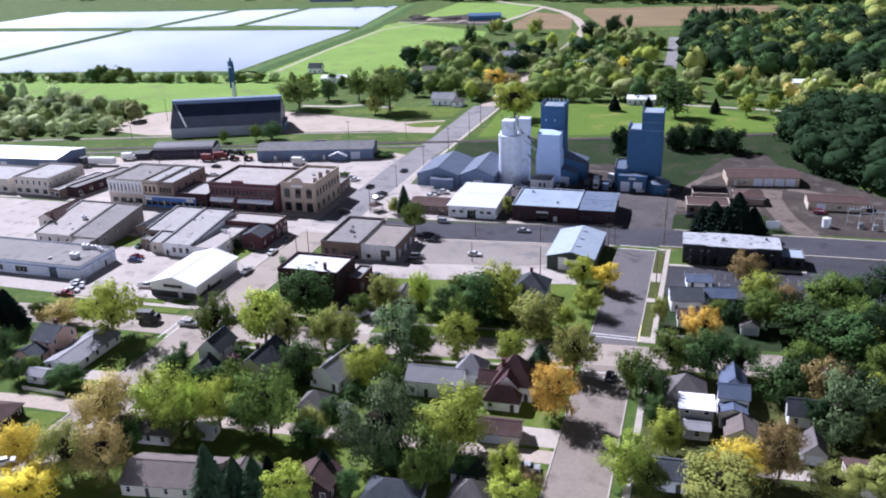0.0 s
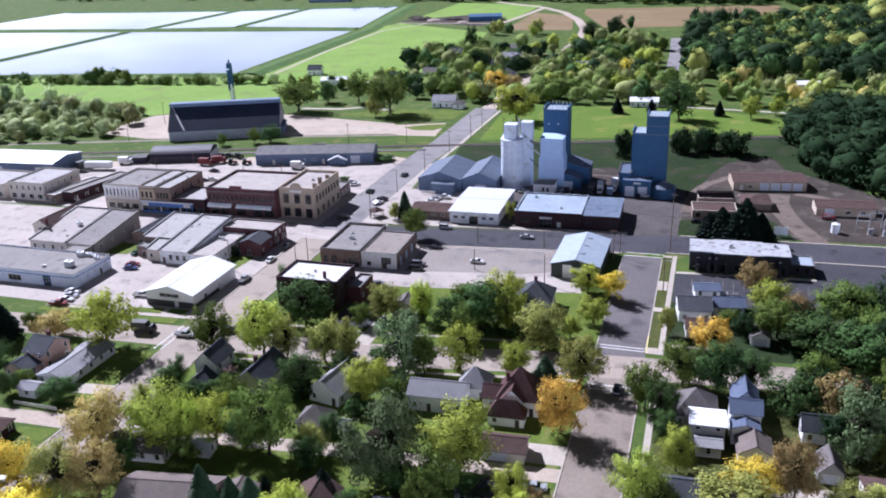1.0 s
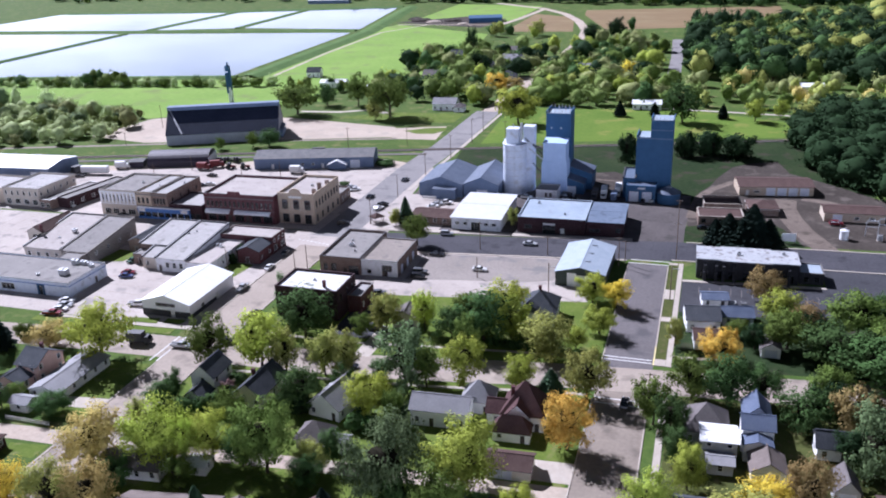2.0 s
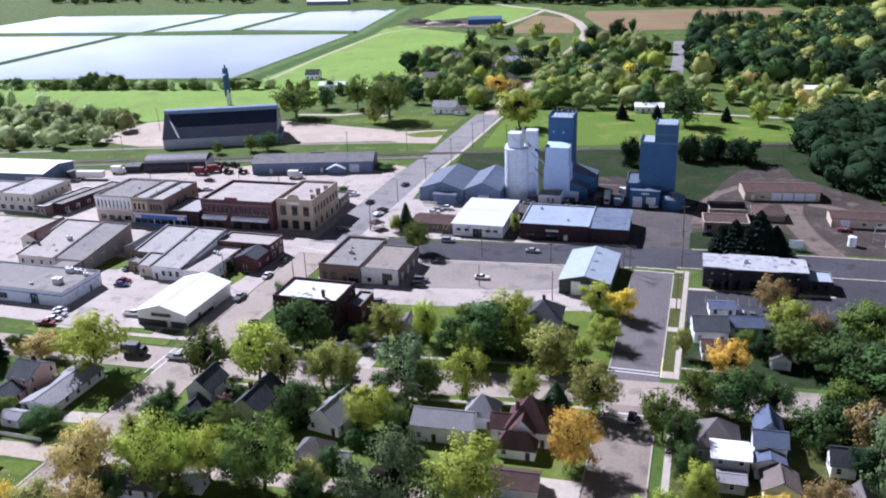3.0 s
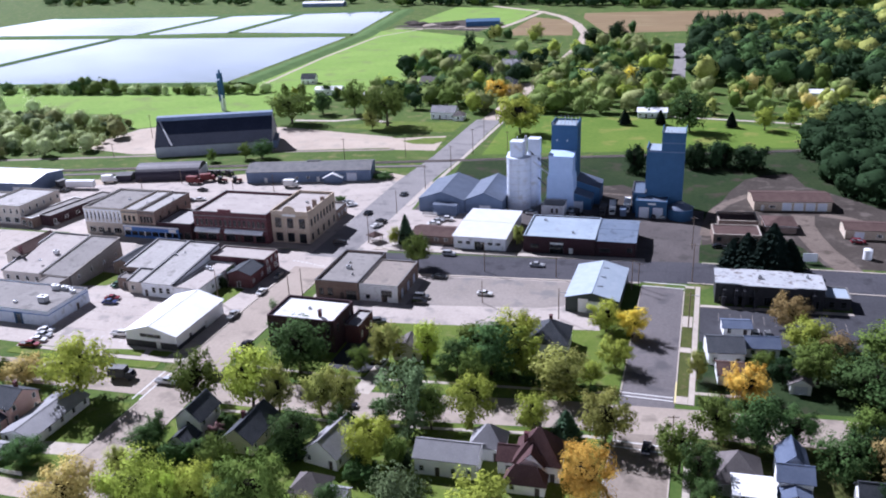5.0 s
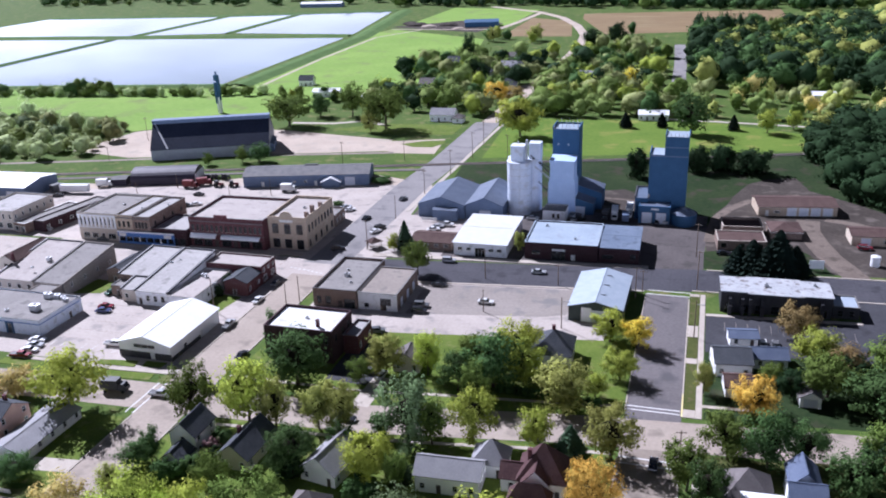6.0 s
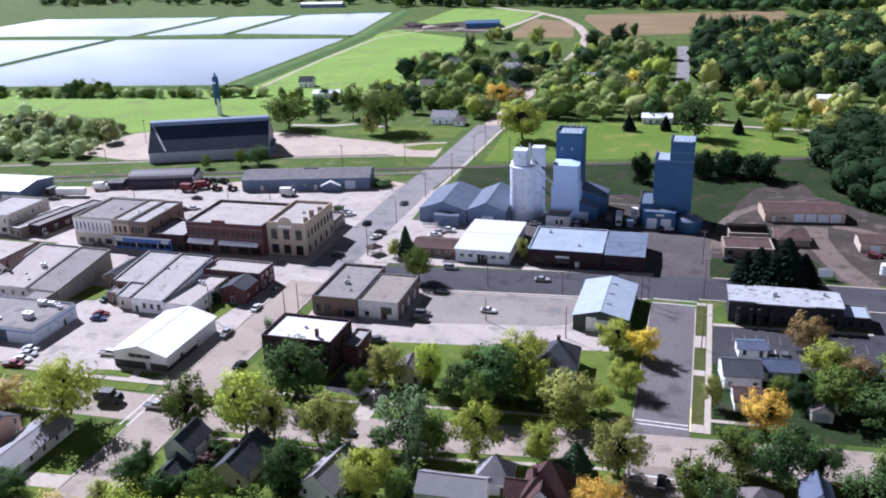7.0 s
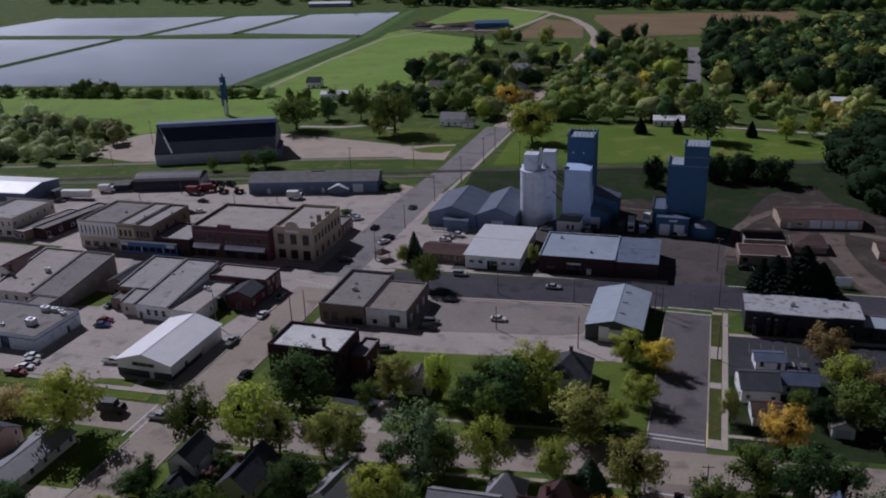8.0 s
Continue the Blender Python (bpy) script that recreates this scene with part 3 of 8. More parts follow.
def patch(name, label, mat, pts, z, category="ground"):
    return tagged(part(name, prism(pts, -0.3, z), mat), label, category, "", "structure")


# ---- ground, roads and water ----
ground = bmesh.new()
bmesh.ops.create_grid(ground, x_segments=40, y_segments=40, size=4400)
tagged(part("ground", ground, GRASS), "open grassland reaching to the horizon", "ground", "", "structure")
patch("field", "bright green hay field beside the ponds", FIELD, [(-345, 560), (-205, 560), (-185, 640), (-215, 830), (-335, 905), (-352, 840), (-338, 590)], 0.012, "field")
patch("field", "bright green meadow behind the town", FIELD, [(-640, 455), (-362, 470), (-326, 436), (-240, 500), (-245, 560), (-345, 566), (-640, 528)], 0.010, "field")
patch("field", "mown green park lawn behind the grain elevators", PARK, [(-112, 412), (40, 450), (44, 478), (-10, 505), (-110, 500), (-115, 470)], 0.014, "lawn")
patch("field", "green far pasture", FIELD, [(-330, 960), (-215, 920), (-212, 1100), (-330, 1130)], 0.013, "field")
patch("crop_field", "ripe brown crop field", CORN, [(-203, 850), (-135, 852), (-153, 975), (-203, 1010)], 0.02, "field")
patch("crop_field", "ripe brown crop field beyond the curved road", CORN, [(-145, 1000), (-105, 866), (-28, 885), (70, 930), (66, 1085), (-150, 1050)], 0.02, "field")
patch("gravel_yard", "pale gravel yard round the storage hall", GRAVEL, [(-330, 392), (-290, 384), (-160, 418), (-168, 440), (-235, 452), (-300, 452), (-322, 436)], 0.02, "yard")
patch("gravel_yard", "pale gravel drive beside the north road", GRAVEL, [(-170, 436), (-140, 446), (-137, 416), (-160, 414)], 0.022, "yard")
patch("lawn_island", "oval grass island in the gravel", LAWN, [(-160, 432), (-150, 440), (-139, 443), (-138, 436), (-142, 428), (-152, 427)], 0.06, "lawn")
patch("lawn", "green verge beside the north road", LAWN, [(-210, 458), (-170, 450), (-139, 455), (-139, 478), (-180, 476)], 0.05, "lawn")
patch("yard", "sunlit concrete town yard", CONCRETE, [(-345, 300), (-118, 316), (-122, 366), (-230, 345), (-345, 312)], 0.014, "yard")
patch("yard", "concrete lots between the downtown buildings", CONCRETE, [(-345, 194), (-138.6, 194), (-138.6, 262), (-345, 262)], 0.016, "yard")
patch("yard", "concrete yard behind the shops", CONCRETE, [(-345, 272), (-142, 279), (-138, 312), (-345, 304)], 0.018, "yard")
patch("gravel_yard", "pale gravel yard before the long warehouse", GRAVEL, [(-290, 322), (-135, 352), (-136, 371), (-150, 376), (-206, 364), (-232, 350), (-290, 338)], 0.0125, "yard")
patch("car_park", "worn concrete car park", CONCRETE, [(-122, 224.5), (-34, 236.5), (-30, 270), (-122, 264)], 0.016, "car park")
patch("car_park", "brownish worn asphalt of the car park", LOT, [(-92, 241), (-52, 247.5), (-46, 250), (-46, 267.6), (-60, 266.4), (-92, 263)], 0.021, "car park")
patch("crossing", "sunlit concrete street crossing", CONCRETE, [(-143, 254), (-122, 256), (-112.6, 262), (-112.6, 284), (-124, 300), (-124, 322), (-143, 322)], 0.024, "road")
patch("corner_plaza", "pale concrete corner with a shelter", CONCRETE, [(-124, 283), (-95, 285), (-95, 326), (-124, 326)], 0.02, "yard")
patch("gravel_yard", "grey gravel yard at the grain elevators", GREY_GRAVEL, [(-118, 281), (-9, 290), (-8, 345), (-118, 345)], 0.012, "yard")
patch("dirt_yard", "bare dirt yard with tyre tracks", DIRT, [(-8, 294), (80, 298), (76, 330), (62, 352), (46, 370), (31, 384), (27, 402), (16, 398), (8, 390), (2, 373), (-1, 360), (-5, 350), (-9, 330)], 0.011, "yard")
patch("dirt_yard", "bare dirt between the grain elevators", DIRT, [(-58, 342), (-30, 342), (-31, 352), (-34, 366), (-41, 374), (-50, 370), (-54, 356)], 0.013, "yard")
patch("car_park", "dark asphalt car park", ASPHALT, [(-8, 236), (95, 242), (95, 277), (33, 276), (33, 262), (-8, 259)], 0.016, "car park")
patch("shaded_grass", "grass between yard and railway, darkened for cloud shade", SHADED_GRASS, [(-112, 340), (-20, 340), (-4, 336), (0, 360), (60, 356), (62, 384), (40, 443), (-49, 417), (-118, 398)], 0.009, "grass")
patch("lawn", "mown grass round the spruces, with a sign", SHADED_GRASS, [(-9, 293), (30, 294.6), (27, 304), (24, 312), (17, 321), (10.5, 316), (-5, 310), (-9, 308)], 0.03, "lawn")
patch("dirt_yard", "sandy yard with heaps beside the far shed", DIRT, [(-345, 925), (-235, 880), (-225, 960), (-280, 985)], 0.015, "yard")

strip("road_elm", "pale worn residential street", STREET, [(-18.5, 90), (-18.9, 197)], 12.4, -0.2, 0.03)
# northern half of the same street, in the tone darkened for cloud shade
strip("road_elm", "grey asphalt street darkened for cloud shade", ELM, [(-18.9, 197), (-19.2, 270)], 12.4, -0.2, 0.03)
strip("road_west", "pale concrete side street", PALE_STREET, [(-130.8, 90), (-132.2, 262)], 12.6, -0.2, 0.03)
strip("road_cross", "pale concrete cross street", PALE_STREET, [(-260, 174), (-165, 181.8), (-84, 185.5), (-38, 192.5), (60, 202)], 11.6, -0.2, 0.034)
strip("road_main", "wide concrete main street", CONCRETE, [(-345, 263), (-140, 267.5)], 17, -0.2, 0.026)
strip("road_main", "grey asphalt main street", MAIN, [(-113, 271.2), (-90, 273.5), (-48, 278), (-10, 283), (140, 289)], 17.5, -0.2, 0.028)
strip("road_north", "straight grey road leading out of town", ROAD, [(-131, 272), (-130.5, 316), (-130.5, 362), (-127.5, 405), (-127, 480), (-126.6, 486)], 14.5, -0.2, 0.032)
strip("road_far", "pale road curving through the fields", GRAVEL, [(-126.6, 484), (-123, 590), (-119, 700), (-118, 790), (-124, 862), (-143, 940), (-169, 1010), (-205, 1070), (-280, 1140)], 9, -0.2, 0.03)
strip("road_far", "pale farm track", GRAVEL, [(-203, 1066), (-212, 960), (-220, 905)], 7, -0.2, 0.028)
strip("road_far", "grey road through the woods", ROAD, [(-28, 590), (-30, 700), (-34, 800)], 9, -0.2, 0.03)
strip("alley", "pale gravel alley", GRAVEL, [(-200, 133.4), (-160, 137.2), (-148, 138.4), (-137, 138.8)], 5.2, -0.2, 0.03)
patch("lawn", "mown corner lawn beside the alley", LAWN, [(-146, 130.4), (-138.4, 130.6), (-138.2, 135.6), (-147.6, 134.4)], 0.04, "lawn")
strip("alley", "pale gravel alley between back gardens", GRAVEL, [(-125, 139), (-80, 143.5), (-25, 147)], 4.5, -0.2, 0.026)
strip("driveway", "pale concrete drive", SIDEWALK, [(13, 152.5), (44, 156)], 3.6, -0.2, 0.03)
strip("driveway", "pale concrete drive", SIDEWALK, [(-34, 153.5), (-24, 154)], 7, -0.2, 0.022)
strip("driveway", "pale concrete drive", SIDEWALK, [(-150, 152), (-137, 153.5)], 4.5, -0.2, 0.022)
strip("railway_bed", "dark ballast of the railway", BALLAST, [(-480, 300), (-283, 357), (-149, 392), (-49, 419), (25, 440), (160, 478)], 3.4, -0.2, 0.25, "structure", "railway")
strip("railway_bed", "dark ballast of the second track", BALLAST, [(-300, 344), (-200, 372), (-133, 388)], 3.0, -0.2, 0.2, "structure", "railway")
strip("track_road", "narrow road beside the railway", STREET, [(-460, 332), (-299, 377), (-241, 395), (-158, 415)], 3.2, -0.2, 0.03)
for off in (-0.72, 0.72):
    strip("rail", "rusty steel rail", RAIL, [(-480, 300 + off), (-283, 357 + off), (-149, 392 + off), (-49, 419 + off), (25, 440 + off), (160, 478 + off)], 0.12, 0.2, 0.42, "structure", "rail")

for side, xx in (("west", -25.35), ("east", -12.75)):
    strip("kerb", "pale concrete kerb", SIDEWALK, [(xx + 0.4, 90), (xx + 0.1, 184 if side == "west" else 190)], 0.3, -0.2, 0.16, "structure", "kerb")
    strip("kerb", "pale concrete kerb", SIDEWALK, [(xx, 203), (xx, 268)], 0.3, -0.2, 0.16, "structure", "kerb")
for xx in (-137.4, -125.0):
    strip("kerb", "pale concrete kerb", SIDEWALK, [(xx + 1, 100), (xx, 174)], 0.3, -0.2, 0.16, "structure", "kerb")
    strip("kerb", "pale concrete kerb", SIDEWALK, [(xx - 0.6, 193), (xx - 1, 256)], 0.3, -0.2, 0.16, "structure", "kerb")
strip("kerb", "pale concrete kerb", SIDEWALK, [(-122, 261.2), (-88, 264.6), (-48, 268.8), (-26, 271.5)], 0.9, -0.2, 0.16, "structure", "kerb")
strip("kerb", "pale concrete kerb", SIDEWALK, [(-12, 274.5), (140, 280)], 0.6, -0.2, 0.16, "structure", "kerb")
strip("kerb", "pale concrete kerb", SIDEWALK, [(-8, 291.8), (140, 298)], 0.6, -0.2, 0.16, "structure", "kerb")
strip("sidewalk", "pale concrete sidewalk", SIDEWALK, [(-9.1, 203), (-8.85, 272)], 1.4, -0.2, 0.14, "structure", "sidewalk")
for v0, v1 in ((206.5, 228.6), (231.5, 243.6), (250.6, 270.2)):
    patch("verge", "dry grass verge between kerb and sidewalk", VERGE, [(-12.5, v0), (-9.85, v0), (-9.75, v1), (-12.5, v1)], 0.15, "verge")
for v0, v1 in ((203, 206.4), (228.7, 231.4), (243.7, 250.5), (270.3, 272)):
    patch("sidewalk", "pale concrete crossing of the verge", SIDEWALK, [(-12.55, v0), (-9.85, v0), (-9.85, v1), (-12.55, v1)], 0.138, "sidewalk")
strip("sidewalk", "pale concrete sidewalk", SIDEWALK, [(-9.2, 95), (-9.2, 188)], 1.5, -0.2, 0.14, "structure", "sidewalk")
strip("sidewalk", "pale concrete sidewalk in front of the shops", SIDEWALK, [(-240, 273.6), (-142, 278.5)], 3.6, -0.2, 0.17, "structure", "sidewalk")
strip("sidewalk", "pale concrete sidewalk", SIDEWALK, [(-118, 283), (-26, 290.4)], 2.6, -0.2, 0.17, "structure", "sidewalk")
strip("sidewalk", "pale concrete sidewalk", SIDEWALK, [(-190, 192.6), (-154.8, 193.0), (-139.5, 194.0)], 1.5, -0.2, 0.13, "structure", "sidewalk")
strip("sidewalk", "pale sidewalk along the north road", SIDEWALK, [(-121.6, 330), (-119.4, 405), (-118, 482)], 1.8, -0.2, 0.12, "structure", "sidewalk")
strip("sidewalk", "narrow sidewalk along the cross street", SIDEWALK, [(-124, 196.6), (-92, 196.8), (-70, 199.6), (-38, 203.0), (-26.5, 204.6)], 1.1, -0.2, 0.05, "structure", "sidewalk")
strip("sidewalk", "narrow sidewalk along the cross street", SIDEWALK, [(-124, 174.6), (-104, 176.6), (-84, 177.6), (-60, 180.6), (-38, 184.0), (-26.5, 185.4)], 1.1, -0.2, 0.05, "structure", "sidewalk")
patch("car_park", "small dark asphalt car park beside the brick building", ASPHALT, [(-99.5, 200.6), (-88.4, 199.8), (-86.4, 205), (-90.5, 216), (-95.4, 224), (-99.5, 222)], 0.03, "car park")
strip("driveway", "pale concrete drive", SIDEWALK, [(-86.2, 190.5), (-85.2, 204.6)], 4.6, -0.2, 0.036)
strip("sidewalk", "narrow path to a house", SIDEWALK, [(-9, 208.6), (6, 209.6)], 1.2, -0.2, 0.1, "structure", "sidewalk")
strip("sidewalk", "pale park path", SIDEWALK, [(-30, 508), (10, 503), (50, 497), (70, 496)], 3.0, -0.2, 0.05, "structure", "sidewalk")
strip("sidewalk", "pale park path", SIDEWALK, [(-180, 470), (-200, 480), (-215, 472), (-240, 470)], 4.0, -0.2, 0.05, "structure", "sidewalk")
for lp in ([(-190, 188.2), (-153.4, 188.6), (-143.4, 189.4), (-143.8, 192.8), (-154.8, 192.0), (-190, 191.4)], [(-163, 193.9), (-151.4, 194.6), (-152.0, 197.8), (-160.8, 196.6), (-163, 196.2)], [(-149.6, 195.4), (-144.2, 195.8), (-143.8, 198.6), (-150.0, 198.2)]):
    patch("lawn", "mown lawn strip before the white hall", LAWN, lp, 0.12, "lawn")
patch("lawn", "mown front lawns", LAWN, [(-124.5, 100), (-26, 100), (-26, 186), (-124.5, 177)], 0.012, "lawn")
patch("lawn", "mown front lawns", LAWN, [(-124.5, 193), (-85, 192.4), (-26, 200), (-26, 240), (-122, 228.5)], 0.012, "lawn")
patch("lawn", "mown corner lawn", LAWN, [(-172, 145), (-138, 146), (-138.5, 173), (-172, 171)], 0.012, "lawn")
# dull verge grass used here so that its dark tone stands for shade
patch("lawn", "garden lawns in dull verge grass, its tone carrying shade", VERGE, [(-8, 100), (70, 100), (70, 195), (-8, 189)], 0.012, "lawn")
patch("lawn", "garden lawns with shade put into the grass colour", SHADED_GRASS, [(-8, 203), (60, 210), (60, 240), (-8, 236)], 0.012, "lawn")

for tp, tw in (([(36.5, 293), (33.5, 302), (30, 312), (27.5, 324), (26, 336), (27, 347)], 8.0), ([(-7.5, 318), (-6.6, 330), (-5, 344), (0, 356), (7, 366), (16, 373), (27, 377)], 3.6), ([(-4, 340), (2, 344), (7, 347)], 4.0), ([(-50, 361), (-40, 360), (-31, 357)], 1.6), ([(33, 349), (42, 346), (52, 339)], 4.0)):
    strip("track", "sandy wheel track across the yard", SAND, tp, tw, -0.2, 0.016, "structure", "track")
for y, x0, x1 in ((269.6, -25.2, -12.6), (272.4, -24.8, -12.4), (205.2, -25, -13.2), (203.7, -25, -13.2), (184.6, -24.8, -13.6), (182.4, -24.8, -13.6)):
    tagged(part("road_marking", boxes((x0, y, 0, x1, y + 0.45, 0.042)), PAINT_WHITE), "worn white crosswalk line", "road marking", "crosswalk lines", "structure")
for x in (-139.6, -137.6):
    tagged(part("road_marking", boxes((x - 0.5, 175, 0, x - 0.1, 189, 0.044)), PAINT_WHITE), "worn white crosswalk line", "road marking", "crosswalk lines", "structure")
for pts in ([(-603, 545), (-352, 583), (-362, 836), (-617, 816)], [(-860, 505), (-612, 544), (-626, 816), (-868, 795)], [(-506, 872), (-364, 866), (-402, 1092), (-513, 1066)], [(-606, 850), (-518, 870), (-526, 1062), (-604, 1040)], [(-872, 832), (-622, 847), (-620, 1036), (-869, 1012)]):
    tagged(part("pond", prism(pts, -0.4, 0.03), WATER), "still sewage pond mirroring a bright sky", "pond", "treatment ponds", "structure")


def dyke(label, pts, base, top, h):
    bm = bmesh.new()
    rows_ = []
    pts = [Vector(p) for p in pts]
    for i, p in enumerate(pts):
        d = (pts[min(i + 1, len(pts) - 1)] - pts[max(i - 1, 0)]).normalized()
        n = Vector((-d.y, d.x))
        rows_.append([bm.verts.new((*(p + n * o), z)) for o, z in ((base / 2, -0.2), (top / 2, h), (-top / 2, h), (-base / 2, -0.2))])
    for a, b in zip(rows_, rows_[1:]):
        for i in range(3):
            bm.faces.new((a[i], a[i + 1], b[i + 1], b[i]))
    bmesh.ops.recalc_face_normals(bm, faces=bm.faces)
    tagged(part("dyke", bm, REED), label, "dyke", "pond dykes", "structure")


dyke("grassy dyke between two ponds", [(-607, 545), (-621, 818)], 8, 3, 1.2)
dyke("grassy dyke between pond rows", [(-870, 812), (-622, 832), (-362, 850)], 13, 4, 1.4)
dyke("grassy dyke between two ponds", [(-614, 845), (-612, 1040)], 10, 3, 1.2)
dyke("grassy dyke between two ponds", [(-513, 868), (-520, 1065)], 10, 3, 1.2)
dyke("tall grassy bank along the ponds", [(-335, 575), (-345, 840), (-385, 1095)], 22, 6, 2.0)
dyke("grassy bank along the near shore", [(-860, 496), (-607, 537), (-345, 576)], 10, 3, 1.3)
dyke("grassy bank on the far shore", [(-870, 1022), (-612, 1046), (-398, 1100)], 14, 3, 1.4)


# ---- downtown: north side of the main street ----
def up(n, length, w=0.9, h=1.9, z=6.0, m=1.0):
    return row(length, n, w, h, z, "win", m)


cream = building("shop_building", "two-storey cream brick shop building with tall upper windows", "building", -233, 276.6, -216.1, 300, 10.6, BRICK_CREAM, GREY_ROOF, S=up(9, 16.9, 0.9, 2.6, 6.0) + [(1.5, 0.8, 2.6, 2.0, "shop"), (5.2, 0.8, 2.6, 2.0, "shop"), (9.3, 0.0, 1.5, 2.8, "door"), (12.2, 0.8, 3.2, 2.0, "shop")], W=up(5, 23.4), parapet=0.7, yaw=1.0)
tan_shop = building("shop_building", "two-storey tan brick shop building with white roof", "building", -215.9, 275.9, -208.9, 300, 10.8, BRICK_TAN, MEMBRANE, S=up(3, 6.8, 0.9, 2.2, 6.2) + [(1.0, 0.6, 2.2, 2.2, "shop"), (4.0, 0, 1.2, 2.6, "door")], parapet=0.6, trim=DARK_TRIM, yaw=1.0)
brown_shop = building("shop_building", "two-storey brown brick shop building with white roof", "building", -208.7, 275.9, -201.5, 300, 10.6, BRICK_BROWN, MEMBRANE, S=up(4, 7.0, 0.9, 2.2, 6.2) + [(0.8, 0.6, 2.8, 2.2, "shop"), (4.6, 0, 1.2, 2.6, "door")], E=up(4, 24, 0.9, 1.6, 6.4, 3), parapet=0.6, trim=DARK_TRIM, yaw=1.0)
building("shop_building", "low red brick shop between taller neighbours", "building", -201.2, 276.2, -186.9, 292, 6.6, BRICK_DARK, MEMBRANE, S=[(1.0, 0.6, 3.2, 2.4, "shop"), (5.2, 0, 1.3, 2.7, "door"), (7.5, 0.6, 3.0, 2.4, "shop"), (11.3, 0.6, 2.2, 2.4, "shop")], parapet=0.6, trim=DARK_TRIM, yaw=1.0)
red_shops = building("shop_building", "two-storey dark red brick shop row with many upper windows", "building", -186.6, 278.4, -157.3, 303.5, 11.3, BRICK_RED, TAN_ROOF, S=up(15, 29.3, 0.95, 2.2, 6.2) + [(1.2, 0.6, 3.2, 2.6, "shop"), (5.2, 0.6, 3.2, 2.6, "shop"), (9.6, 0, 1.4, 2.8, "door"), (12.5, 0.6, 3.6, 2.6, "shop"), (17, 0, 1.4, 2.8, "door"), (19.6, 0.6, 3.6, 2.6, "shop"), (24.4, 0.6, 3.6, 2.6, "shop")], parapet=0.8, trim=DARK_TRIM, yaw=1.5, coping=DARK_TRIM)
part("pediment", boxes((-4.2, -12.85, 11.35, 0.8, -12.3, 12.4)), BRICK_RED, red_shops, "raised brick parapet piece")
bank = building("corner_building", "two-storey tan brick corner building with arched windows", "building", -157.0, 282.0, -142.4, 306.5, 12.0, BRICK_TAN, TAN_ROOF, S=[(1.6, 5.8, 2.2, 3.0, "win"), (6.2, 5.8, 2.2, 3.0, "win"), (10.8, 5.8, 2.2, 3.0, "win"), (1.5, 0.6, 2.5, 3.2, "shop"), (6.0, 0.6, 2.5, 3.2, "shop"), (10.6, 0.3, 2.5, 3.4, "shop")], E=up(8, 24.5, 1.2, 2.6, 6.2, 1.6) + row(24.5, 5, 1.3, 2.4, 1.0, "win", 1.6) , parapet=0.9, trim=DARK_TRIM, yaw=1.5, coping=BRICK_TAN)
for cx, cy in ((6.0, -8.5), (6.2, -3.8), (6.4, 3.0)):
    part("chimney", boxes((cx - 0.7, cy - 0.45, 11.0, cx + 0.7, cy + 0.45, 14.0 if cy == -3.8 else 13.0)), BRICK_BROWN, bank, "brown brick chimney")
arch = bmesh.new()
ring = [(2.3 * math.cos(math.pi * i / 14), 12.05 + 1.9 * math.sin(math.pi * i / 14)) for i in range(15)]
lo_ = [arch.verts.new((x - 0.3, -12.3, z)) for x, z in ring]
hi_ = [arch.verts.new((x - 0.3, -11.7, z)) for x, z in ring]
arch.faces.new(lo_), arch.faces.new(hi_[::-1])
for i in range(15):
    arch.faces.new((lo_[i], hi_[i], hi_[(i + 1) % 15], lo_[(i + 1) % 15]))
bmesh.ops.recalc_face_normals(arch, faces=arch.faces)
part("pediment", arch, BRICK_TAN, bank, "round-topped parapet over the front")
part("sign_band", boxes((-2.8, -12.36, 10.1, 2.2, -12.27, 10.9)), TRIM, bank, "pale stone name band")
for cx in (-4.6, 0.0, 4.6):
    am = bmesh.new()
    pr = [(1.25 * math.cos(math.pi * i / 10), 8.85 + 0.9 * math.sin(math.pi * i / 10)) for i in range(11)]
    lo_ = [am.verts.new((cx + x, -12.34, z)) for x, z in pr]
    hi_ = [am.verts.new((cx + x, -12.26, z)) for x, z in pr]
    am.faces.new(lo_), am.faces.new(hi_[::-1])
    for i in range(11):
        am.faces.new((lo_[i], hi_[i], hi_[(i + 1) % 11], lo_[(i + 1) % 11]))
    bmesh.ops.recalc_face_normals(am, faces=am.faces)
    part("window_arch", am, DARK_TRIM, bank, "dark arched window head")
for k in range(10):
    x = -8.45 + 0.15 + k * 1.72
    part("pilaster", boxes((x, -11.88, 5.2, x + 0.62, -11.7, 9.4)), AWNING, cream, "pale painted pilaster")
for bx in ((-8.5, -12.0, 9.4, 8.5, -11.7, 9.9), (-8.5, -11.9, 4.8, 8.5, -11.7, 5.1)):
    part("cornice", boxes(bx), AWNING, cream, "pale painted cornice")
for shop, hw, fy in ((tan_shop, 3.4, -12.05), (brown_shop, 3.5, -12.05), (red_shops, 14.6, -12.55), (bank, 7.25, -12.25)):
    for bx in ((-hw, fy - 0.3, 9.6, hw, fy, 9.95), (-hw, fy - 0.2, 5.0, hw, fy, 5.25)):
        part("cornice", boxes(bx), COPING if shop is not bank else BRICK_TAN, shop, "projecting brick cornice")
part("window_sills", boxes(*[(-14.65 + 0.9 + 1.88 * k, -12.7, 6.0, -14.65 + 2.1 + 1.88 * k, -12.55, 6.12) for k in range(15)]), SIDEWALK, red_shops, "pale stone window sills")
